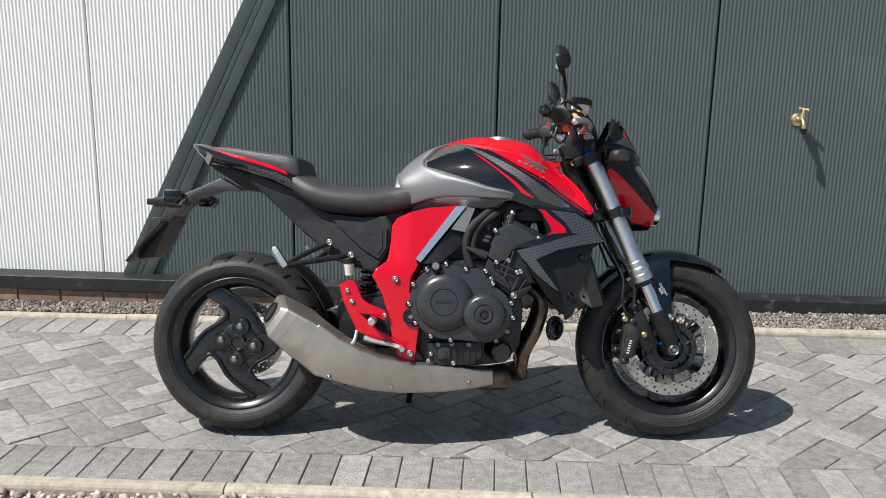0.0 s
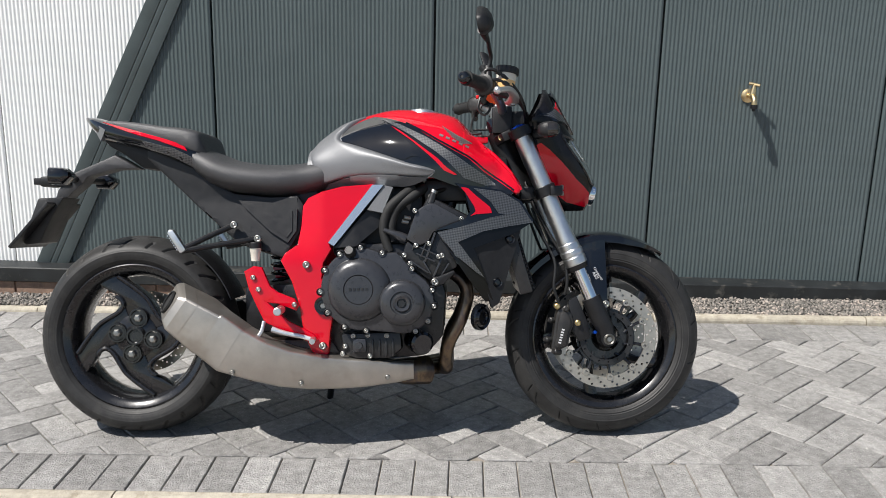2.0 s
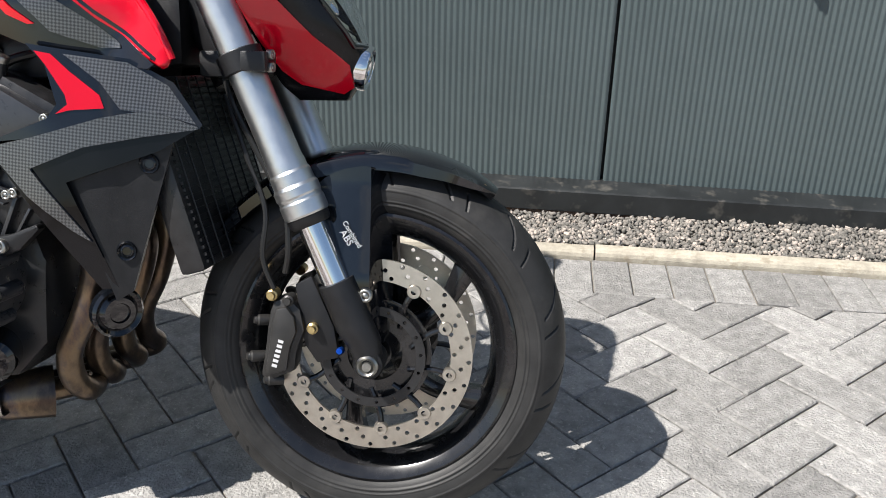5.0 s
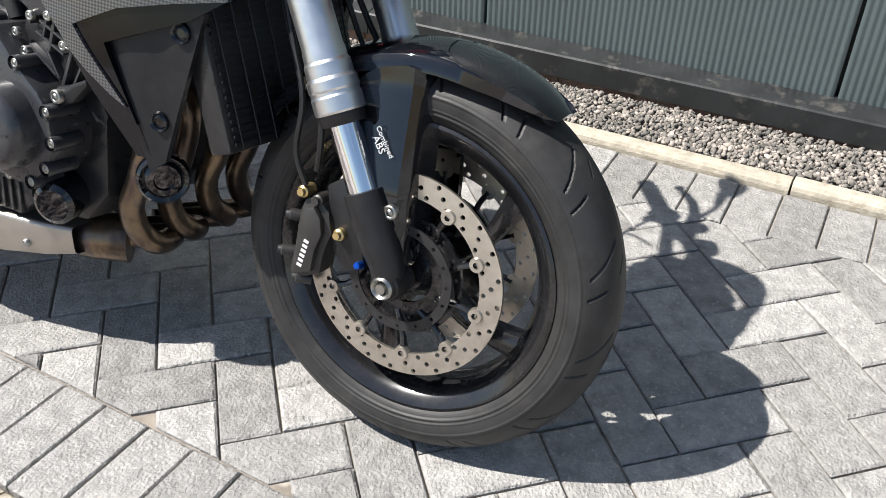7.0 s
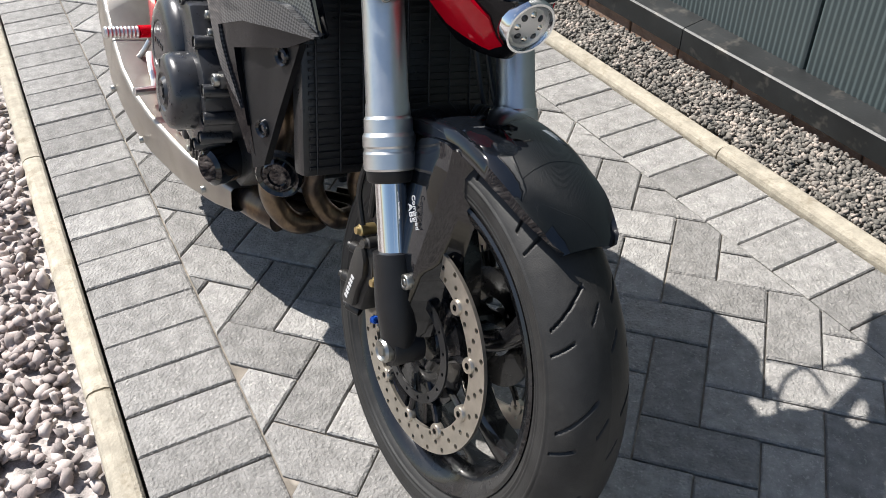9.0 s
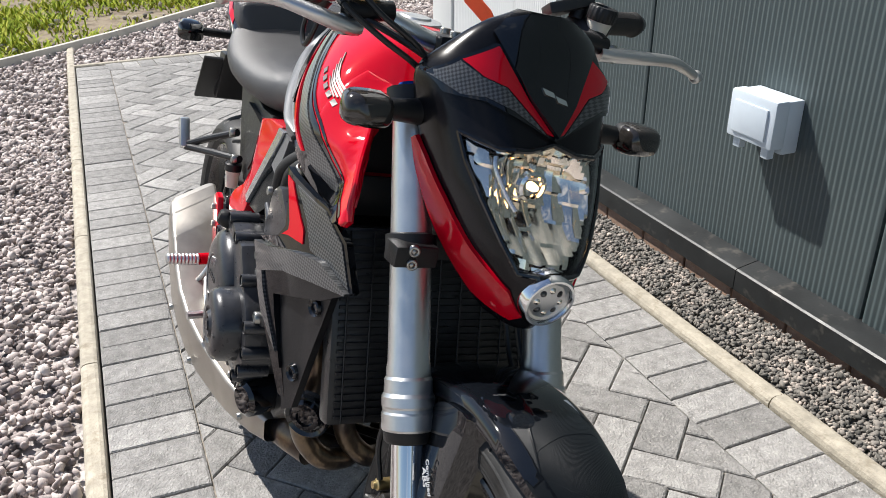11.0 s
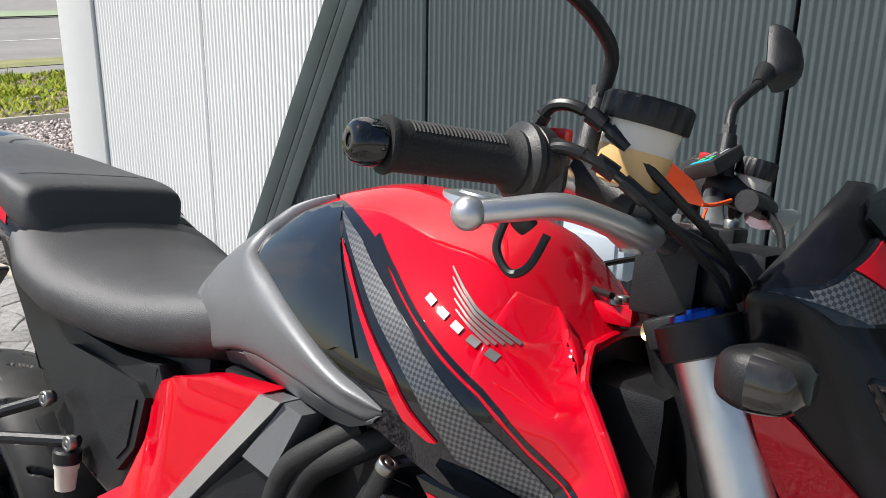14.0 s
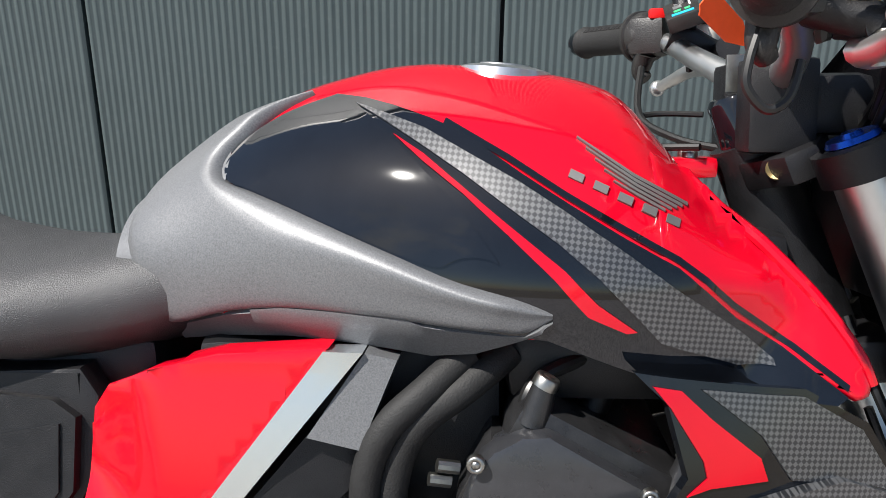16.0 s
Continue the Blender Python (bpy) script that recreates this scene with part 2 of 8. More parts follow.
BEDDING = material("jointing_sand", (0.21, 0.185, 0.155), 0.95, 0.0, 0.0, 14, 0.35, 0.6, 300, second=(0.46, 0.42, 0.36), spots=0.9, spot_scale=9)
STONE_A = ramp_material("pinkish_grey_gravel", [(0.22, (0.12, 0.105, 0.10)), (0.40, (0.30, 0.255, 0.24)), (0.58, (0.46, 0.395, 0.37)), (0.78, (0.66, 0.60, 0.56))], 20, 0.85, 0.0, island=0.46, bump=0.4)
STONE_B = ramp_material("dark_green_grey_gravel", [(0.22, (0.065, 0.062, 0.055)), (0.45, (0.15, 0.14, 0.125)), (0.62, (0.24, 0.215, 0.19)), (0.82, (0.50, 0.42, 0.36))], 24, 0.9, 0.0, island=0.40, bump=0.4)
GRAVEL_SHEET = ramp_material("pinkish_grey_gravel_sheet", [(0.32, (0.07, 0.065, 0.062)), (0.46, (0.26, 0.235, 0.225)), (0.56, (0.42, 0.38, 0.36)), (0.70, (0.60, 0.56, 0.53))], 38, 0.9, 0.0, bump=1.0)
GRAVEL_SHEET_DARK = ramp_material("dark_gravel_sheet", [(0.32, (0.04, 0.038, 0.034)), (0.46, (0.12, 0.112, 0.10)), (0.56, (0.20, 0.18, 0.16)), (0.70, (0.36, 0.31, 0.27))], 42, 0.9, 0.0, bump=1.0)
SOIL = ramp_material("rough_soil", [(0.28, (0.06, 0.046, 0.03)), (0.44, (0.15, 0.115, 0.075)), (0.56, (0.22, 0.175, 0.12)), (0.72, (0.13, 0.15, 0.05))], 7.0, 0.95, 0.0, bump=1.0)
GRASS = ramp_material("weedy_grass", [(0.15, (0.10, 0.16, 0.016)), (0.45, (0.26, 0.33, 0.03)), (0.75, (0.42, 0.42, 0.07))], 1.2, 0.9, 0.0, island=0.6)
GRASS.node_tree.nodes["Principled BSDF"].inputs["Specular IOR Level"].default_value = 0.12
PETAL = material("white_petals", (0.80, 0.80, 0.76), 0.7)
FAR_GREEN = material("pale_green_far_verge", (0.24, 0.29, 0.18), 0.95, 0.0, 0.0, 0.4, 0.15)
VERGE = ramp_material("mown_verge", [(0.3, (0.14, 0.155, 0.055)), (0.55, (0.21, 0.205, 0.085)), (0.75, (0.29, 0.26, 0.13))], 2.0, 0.95, 0.0, bump=0.5)
ASPHALT = material("worn_asphalt", (0.20, 0.19, 0.18), 0.9, 0.0, 0.0, 0.5, 0.15, 0.5, 90, second=(0.29, 0.275, 0.26), spots=0.4, spot_scale=3)
ASPHALT_PATCH = material("newer_asphalt", (0.085, 0.083, 0.08), 0.9, 0.0, 0.0, 2, 0.15, 0.5, 90)
LINE_WHITE = material("road_marking_white", (0.60, 0.60, 0.57), 0.8, 0.0, 0.0, 9, 0.15)
CONCRETE = material("pale_concrete_slab", (0.45, 0.43, 0.38), 0.9, 0.0, 0.0, 3, 0.14, 0.4, 80)
BRASS = material("brass", (0.72, 0.55, 0.31), 0.34, 1.0, 0.0, 80, 0.15)
BOX_GREY = material("pale_blue_grey_pvc", (0.55, 0.62, 0.68), 0.42, 0.0, 0.0, 10, 0.03)


# ---- mesh helpers ----
def link(name, bm, mat, parent=None, label="", kind="", sharp=35.0, xf=None):
    """One mesh object out of a bmesh, smooth but for edges sharper than the given angle."""
    if xf is not None:
        bmesh.ops.transform(bm, matrix=xf, verts=bm.verts[:])
    bmesh.ops.recalc_face_normals(bm, faces=bm.faces[:])
    for f in bm.faces:
        f.smooth = True
    lim = radians(sharp)
    for e in bm.edges:
        e.smooth = len(e.link_faces) != 2 or e.calc_face_angle(0.0) < lim
    me = bpy.data.meshes.new(name)
    bm.to_mesh(me)
    bm.free()
    me.materials.append(mat)
    ob = new(name, me)
    if parent is not None:
        ob.parent = parent
    return tagged(ob, label, kind=kind)


def part(name, bm, material_, parent, label="", sharp=35.0, xf=None):
    return link(name, bm, material_, parent, label, "", sharp, xf)


def shared(name, me, parent, m=None):
    ob = new(name, me)
    ob.parent = parent
    if m is not None:
        ob.matrix_basis = m
    return ob


def smooth_path(pts, n=6, closed=False):
    """Catmull-Rom points through a polyline."""
    p = [Vector(q) for q in pts]
    out = []
    cnt = len(p)
    for i in range(cnt if closed else cnt - 1):
        a, b, c, d = (p[(i + j) % cnt] if closed else p[min(max(i + j, 0), cnt - 1)] for j in (-1, 0, 1, 2))
        for s in range(n):
            t = s / n
            out.append(0.5 * (2 * b + (c - a) * t + (2 * a - 5 * b + 4 * c - d) * t * t + (3 * b - a - 3 * c + d) * t ** 3))
    if not closed:
        out.append(p[-1])
    return out


def rings(bm, loops, close=True, caps=True):
    """Quads between loops of equal length."""
    vs = [[bm.verts.new(q) for q in l] for l in loops]
    n = len(vs[0])
    for a, b in zip(vs, vs[1:]):
        for i in range(n if close else n - 1):
            j = (i + 1) % n
            bm.faces.new((a[i], a[j], b[j], b[i]))
    if caps and close:
        bm.faces.new(list(reversed(vs[0])))
        bm.faces.new(vs[-1])
    return vs


def tube(bm, pts, r, seg=12, n=6, smooth=True, caps=True):
    """A round bar along points; r is a radius or one radius a point."""
    q = smooth_path(pts, n) if smooth and len(pts) > 2 else [Vector(p) for p in pts]
    rs = r if isinstance(r, (list, tuple)) else [r]
    up = None
    loops = []
    for i, c in enumerate(q):
        d = (q[min(i + 1, len(q) - 1)] - q[max(i - 1, 0)]).normalized()
        if up is None:
            up = d.orthogonal().normalized()
        up = (up - d * up.dot(d)).normalized()
        side = d.cross(up)
        f = i / (len(q) - 1) * (len(rs) - 1)
        lo = int(f)
        rad = rs[lo] + (rs[min(lo + 1, len(rs) - 1)] - rs[lo]) * (f - lo)
        loops.append([c + up * rad * math.cos(a) + side * rad * math.sin(a) for a in (2 * math.pi * s / seg for s in range(seg))])
    rings(bm, loops, True, caps)


def lathe(bm, prof, m=None, seg=48, closed=False):
    """Turns a profile of (radius, height) about z, then moves it by m."""
    m = m or Matrix()
    loops = []
    for s in range(seg):
        a = 2 * math.pi * s / seg
        loops.append([bm.verts.new(m @ Vector((r * math.cos(a), r * math.sin(a), h))) for r, h in prof])
    k = len(prof)
    for s in range(seg):
        a, b = loops[s], loops[(s + 1) % seg]
        for i in range(k if closed else k - 1):
            j = (i + 1) % k
            if prof[i][0] < 1e-6 and prof[j][0] < 1e-6:
                continue
            bm.faces.new((a[i], b[i], b[j], a[j]))
    bmesh.ops.remove_doubles(bm, verts=bm.verts[:], dist=1e-5)


def axis_to(direction, at=(0, 0, 0)):
    """A pose whose z axis points along direction."""
    return Matrix.Translation(at) @ Vector(direction).to_track_quat("Z", "Y").to_matrix().to_4x4()


def slab(bm, poly, y0, y1, bevel=0.0, swap=False):
    """A plate: a polygon in x and z (or y and z with swap) between two depths."""
    place = (lambda p, d: (d, p[0], p[1])) if swap else (lambda p, d: (p[0], d, p[1]))
    a = [bm.verts.new(place(p, y0)) for p in poly]
    b = [bm.verts.new(place(p, y1)) for p in poly]
    fs = [bm.faces.new(a), bm.faces.new(list(reversed(b)))]
    for i in range(len(poly)):
        j = (i + 1) % len(poly)
        fs.append(bm.faces.new((a[j], a[i], b[i], b[j])))
    bmesh.ops.recalc_face_normals(bm, faces=fs)
    if bevel:
        es = {e for f in fs for e in f.edges}
        bmesh.ops.bevel(bm, geom=list(es), offset=bevel, segments=2, affect="EDGES", profile=0.6)


def box(bm, lo, hi, bevel=0.0, m=None):
    vs = [bm.verts.new((x, y, z)) for x in (lo[0], hi[0]) for y in (lo[1], hi[1]) for z in (lo[2], hi[2])]
    fs = [bm.faces.new([vs[i] for i in q]) for q in ((0, 1, 3, 2), (4, 6, 7, 5), (0, 4, 5, 1), (2, 3, 7, 6), (0, 2, 6, 4), (1, 5, 7, 3))]
    bmesh.ops.recalc_face_normals(bm, faces=fs)
    if m is not None:
        bmesh.ops.transform(bm, matrix=m, verts=vs)
    if bevel:
        bmesh.ops.bevel(bm, geom=list({e for f in fs for e in f.edges}), offset=bevel, segments=2, affect="EDGES", profile=0.6)


def round_off(poly, times=2):
    """Cuts the corners of a polygon."""
    for _ in range(times):
        out = []
        for p, q in zip(poly, list(poly[1:]) + [poly[0]]):
            out += [(p[0] * 0.78 + q[0] * 0.22, p[1] * 0.78 + q[1] * 0.22), (p[0] * 0.22 + q[0] * 0.78, p[1] * 0.22 + q[1] * 0.78)]
        poly = out
    return poly


def shell(poly, surf, thick, step=0.012, swap=False, mirror=False, off=0.0, soft_edge=0.0):
    """A thin skin: a polygon in x, z (or y, z) laid on a curved surface surf(a, b), thickened inwards."""
    bm = bmesh.new()
    put = (lambda a, b: (0, a, b)) if swap else (lambda a, b: (a, 0, b))
    bm.faces.new([bm.verts.new(put(*p)) for p in poly])
    whole = abs(sum(p[0] * q[1] - q[0] * p[1] for p, q in zip(poly, list(poly[1:]) + [poly[0]]))) / 2
    for ax in (0, 1):
        lo, hi = min(p[ax] for p in poly), max(p[ax] for p in poly)
        nrm = put(1, 0) if ax == 0 else put(0, 1)
        c = lo + step
        while c < hi:
            bmesh.ops.bisect_plane(bm, geom=bm.verts[:] + bm.edges[:] + bm.faces[:], plane_co=put(c, c), plane_no=nrm, dist=1e-6)
            c += step
        if ax == 0 and abs(sum(f.calc_area() for f in bm.faces) - whole) > 0.02 * whole:
            bmesh.ops.triangulate(bm, faces=bm.faces[:])
    long = [f for f in bm.faces if len(f.verts) > 6]
    if long:
        bmesh.ops.triangulate(bm, faces=long)
    for v in bm.verts:
        if swap:
            v.co.x = surf(v.co.y, v.co.z)
        else:
            v.co.y = surf(v.co.x, v.co.z)
    bmesh.ops.recalc_face_normals(bm, faces=bm.faces[:])
    bm.normal_update()
    flip = -1.0 if sum((f.normal.x if swap else -f.normal.y) * f.calc_area() for f in bm.faces) < 0 else 1.0
    out = {v: v.normal.copy() * flip for v in bm.verts}
    for v in bm.verts:
        v.co += out[v] * off
    inner = {tuple(v.co): out[v] for v in bm.verts}
    r = bmesh.ops.extrude_face_region(bm, geom=bm.faces[:])
    rim_v = set()
    for v in r["geom"]:
        if isinstance(v, bmesh.types.BMVert):
            v.co -= inner[tuple(v.co)] * thick
            rim_v.add(v)
    if soft_edge:
        bm.normal_update()
        es = [e for e in bm.edges if len(e.link_faces) == 2 and not (e.verts[0] in rim_v or e.verts[1] in rim_v) and e.calc_face_angle(0) > 1.0]
        if es:
            bmesh.ops.bevel(bm, geom=es, offset=soft_edge, segments=2, affect="EDGES", profile=0.55)
    if mirror:
        for v in bm.verts:
            v.co.y = -v.co.y
    return bm


def bolt_mesh(r=0.0075, h=0.006):
    bm = bmesh.new()
    lathe(bm, [(0, h), (r * 0.45, h), (r * 0.5, h * 0.35), (r * 0.5, h), (r * 0.9, h), (r, h * 0.8), (r, -0.002)], seg=14)
    for f in bm.faces:
        f.smooth = True
    bmesh.ops.recalc_face_normals(bm, faces=bm.faces[:])
    me = bpy.data.meshes.new("bolt")
    bm.to_mesh(me)
    bm.free()
    me.materials.append(STEEL)
    return me


def mesh_from(name, verts, faces, mat, smooth=False):
    """A mesh from numpy arrays; every face has the same number of corners."""
    me = bpy.data.meshes.new(name)
    nv, nf, k = len(verts), len(faces), faces.shape[1]
    me.vertices.add(nv)
    me.vertices.foreach_set("co", verts.astype(np.float32).ravel())
    me.loops.add(nf * k)
    me.loops.foreach_set("vertex_index", faces.astype(np.int32).ravel())
    me.polygons.add(nf)
    me.polygons.foreach_set("loop_start", np.arange(0, nf * k, k, dtype=np.int32))
    if smooth:
        me.polygons.foreach_set("use_smooth", np.ones(nf, dtype=bool))
    me.update(calc_edges=True)
    me.materials.append(mat)
    return me


def text_mesh(words, size, depth=0.0006):
    cu = bpy.data.curves.new("lettering", "FONT")
    cu.body, cu.size, cu.extrude, cu.align_x = words, size, depth, "CENTER"
    ob = new("lettering", cu)
    me = bpy.data.meshes.new_from_object(ob.evaluated_get(bpy.context.evaluated_depsgraph_get()))
    bpy.data.objects.remove(ob)
    return me


# ---- the site: ground, paving, edgings, gravel ----
def edge_y(x):
    return 2.288 + 0.004 * x


def kerb_y(x):
    return 3.785 - 0.010 * x


def kerb_h(x):
    return min(0.030, max(0.014, 0.022 + 0.004 * x))


def wall_y(x):
    return 4.113 + 0.0093 * x


END_A, END_B = Vector((-4.46, 2.24)), Vector((-4.58, 3.97))  # far end of the paving


def flat(name, poly, z, mat, kind="structure", label="", parent=None):
    bm = bmesh.new()
    bm.faces.new([bm.verts.new((x, y, z)) for x, y in poly])
    ob = link(name, bm, mat, parent, label, kind)
    if parent is None:
        ob.matrix_basis = SITE.copy()
    return ob


ground = flat("ground", [(-400, -400), (400, -400), (400, 400), (-400, 400)], -0.09, SOIL, label="bare brown soil with sparse green growth")
gravel_bed = flat("ground_gravel_bed", [(-3.0, -6), (9, -6), (9, edge_y(9) - 0.05), (-4.5, edge_y(-4.5) - 0.05), (-4.6, 4.3), (-2.65, 4.3), (-2.65, 9), (-6.8, 9), (-6.8, 7.26), (-7.53, 4.64), (-6.98, 3.82), (-5.1, 2.18), (-4.17, 1.2), (-3.3, -2)],
                 -0.035, GRAVEL_SHEET, label="bed of pinkish grey crushed gravel")
strip_bed = flat("ground_gravel_strip", [(-4.55, kerb_y(-4.55) + 0.03), (9, kerb_y(9) + 0.03), (9, wall_y(9) + 0.05), (-4.55, wall_y(-4.55) + 0.05)], 0.004, GRAVEL_SHEET_DARK,
                 label="strip of dark grey gravel along the wall")


def stones(name, spots, sizes, mat, seed, label):
    """Loose stones: squashed, knocked-about twenty-sided lumps, one mesh of stuff."""
    rng = np.random.default_rng(seed)
    bm = bmesh.new()
    bmesh.ops.create_icosphere(bm, subdivisions=1, radius=1.0)
    bm.verts.ensure_lookup_table()
    base = np.array([v.co[:] for v in bm.verts])
    tri = np.array([[v.index for v in f.verts] for f in bm.faces])
    bm.free()
    n = len(spots)
    jig = base[None] * (1 + rng.uniform(-0.32, 0.32, (n, 12, 1)))
    scl = np.stack([rng.uniform(0.75, 1.5, n), rng.uniform(0.65, 1.1, n), rng.uniform(0.45, 0.85, n)], 1) * sizes[:, None] * 0.5
    p = jig * scl[:, None, :]
    q = rng.normal(size=(n, 4))
    q[:, 1:3] *= 0.45
    q /= np.linalg.norm(q, axis=1, keepdims=True)
    w, x, y, z = q.T
    rot = np.stack([1 - 2 * (y * y + z * z), 2 * (x * y - z * w), 2 * (x * z + y * w), 2 * (x * y + z * w), 1 - 2 * (x * x + z * z), 2 * (y * z - x * w),
                    2 * (x * z - y * w), 2 * (y * z + x * w), 1 - 2 * (x * x + y * y)], 1).reshape(n, 3, 3)
    p = np.einsum("nij,nkj->nki", rot, p) + spots[:, None, :]
    faces = (tri[None] + 12 * np.arange(n)[:, None, None]).reshape(-1, 3)
    ob = new(name, mesh_from(name, p.reshape(-1, 3), faces, mat))
    ob.matrix_basis = SITE.copy()
    return tagged(ob, label, "gravel", kind="stuff")


def scatter(seed, n, x0, x1, inside, zf, smin, smax):
    rng = np.random.default_rng(seed)
    pts, sz = [], []
    while len(pts) < n:
        x, y = rng.uniform(*x0), rng.uniform(*x1)
        if inside(x, y):
            s = rng.uniform(smin, smax)
            pts.append((x, y, zf(x, y) + rng.uniform(-0.2, 0.45) * s))
            sz.append(s)
    return np.array(pts), np.array(sz)


def end_x(y):
    t = (y - END_A.y) / (END_B.y - END_A.y)
    return END_A.x + (END_B.x - END_A.x) * t


def weed_line(y):
    """x of the timber board between gravel and weeds."""
    return float(np.interp(y, [-2, 1.2, 2.18, 2.57, 3.82, 4.64, 7.26, 12], [-3.3, -4.17, -5.1, -5.5, -6.98, -7.53, -6.8, -6.8]))


a, s = scatter(3, 21000, (-3.2, 1.6), (0.75, 2.24), lambda x, y: y < edge_y(x) - 0.06, lambda x, y: -0.022, 0.015, 0.034)
b, t = scatter(4, 17000, (-7.6, -2.7), (-0.5, 7.5), lambda x, y: x > weed_line(y) + 0.05 and (y < edge_y(x) - 0.06 or x < end_x(y) - 0.07) and not (x > -2.75 and y > 3.7),
               lambda x, y: -0.022, 0.020, 0.042)
stones("gravel_bed", np.vstack((a, b)), np.concatenate((s, t)), STONE_A, 5, "loose pinkish grey crushed gravel beside the paving")
a, s = scatter(6, 24000, (-3.2, 3.4), (3.7, 4.2), lambda x, y: kerb_y(x) + 0.053 < y < wall_y(x) - 0.078, lambda x, y: 0.004 + 0.55 * kerb_h(x), 0.008, 0.0175)
stones("gravel_strip", a, s, STONE_B, 7, "small dark grey gravel against the brick plinth")


def edging(name, length, w, h, mat):
    """One concrete edging unit with a rounded top, along x from 0."""
    bm = bmesh.new()
    prof = [(0, -0.12), (0, h - 0.020), (0.003, h - 0.010), (0.009, h - 0.003), (0.018, h), (w - 0.012, h), (w - 0.004, h - 0.003), (w, h - 0.010), (w, -0.12)]
    rings(bm, [[(x, y, z) for y, z in prof] for x in (0.0, length)])
    for f in bm.faces:
        f.smooth = False
    bmesh.ops.recalc_face_normals(bm, faces=bm.faces[:])
    me = bpy.data.meshes.new(name)
    bm.to_mesh(me)
    bm.free()
    me.materials.append(mat)
    return me


pin = edging("edging_unit", 0.910, 0.05, 0.0, KERB)
front_edging = flat("trim_front_edging", [(-4.5, 2.25), (4.5, 2.27), (4.5, 2.26), (-4.5, 2.24)], -0.10, KERB, label="pale concrete path edging, flush with the paving")
ang = math.atan(0.004)
for i in range(-6, 5):
    x = 0.62 + i * 0.915 - 0.30
    shared("edging_unit", pin, front_edging, Matrix.Translation((x, edge_y(x) - 0.05, 0.006)) @ Matrix.Rotation(ang, 4, "Z"))
back_kerb = flat("trim_back_kerb", [(-4.55, 3.84), (4.5, 3.76), (4.5, 3.77), (-4.55, 3.85)], -0.10, KERB, label="pale weathered concrete kerb between paving and gravel")
ang = math.atan(-0.010)
for i in range(-8, 5):
    x = 1.169 + (i - 1) * 0.915
    if x > -4.8:
        shared("edging_unit", pin, back_kerb, Matrix.Translation((x, kerb_y(x), kerb_h(x + 0.45))) @ Matrix.Rotation(ang, 4, "Z"))
end_edging = flat("trim_end_edging", [(-4.48, 2.25), (-4.59, 3.8), (-4.6, 3.8), (-4.49, 2.25)], -0.10, KERB, label="pale concrete edging across the path's end")
way = (END_B - END_A).normalized()
for i in range(2):
    c = END_A + way * (i * 0.915)
    shared("edging_unit", pin, end_edging, Matrix.Translation((c.x, c.y, 0.006)) @ Matrix.Rotation(math.atan2(way.y, way.x), 4, "Z"))


def clip(poly, nx, ny, c):
    """Keeps the part of a convex polygon where nx x + ny y >= c."""
    out = []
    for i, p in enumerate(poly):
        q = poly[(i + 1) % len(poly)]
        dp, dq = nx * p[0] + ny * p[1] - c, nx * q[0] + ny * q[1] - c
        if dp >= 0:
            out.append(p)
        if dp * dq < 0:
            f = dp / (dp - dq)
            out.append((p[0] + f * (q[0] - p[0]), p[1] + f * (q[1] - p[1])))
    return out


def area(poly):
    return 0.5 * sum(p[0] * q[1] - q[0] * p[1] for p, q in zip(poly, poly[1:] + poly[:1]))


def block(bm, poly, top, chamfer=0.004, depth=0.05):
    """A paving block over a convex polygon, with chamfered top arrises."""
    n = len(poly)
    cx, cy = sum(p[0] for p in poly) / n, sum(p[1] for p in poly) / n

    def ring(shrink, z):
        out = []
        for x, y in poly:
            d = math.hypot(cx - x, cy - y) or 1
            out.append(bm.verts.new((x + (cx - x) / d * shrink, y + (cy - y) / d * shrink, z)))
        return out
    r0, r1, r2 = ring(0, top - depth), ring(0, top - chamfer * 0.8), ring(chamfer * 1.4, top)
    for u, v in ((r0, r1), (r1, r2)):
        for i in range(n):
            j = (i + 1) % n
            bm.faces.new((u[i], u[j], v[j], v[i]))
    bm.faces.new(r2)


def paver_mesh(poly, mat):
    bm = bmesh.new()
    block(bm, poly, 0.0)
    bmesh.ops.recalc_face_normals(bm, faces=bm.faces[:])
    me = bpy.data.meshes.new("paver")
    bm.to_mesh(me)
    bm.free()
    me.materials.append(mat)
    return me


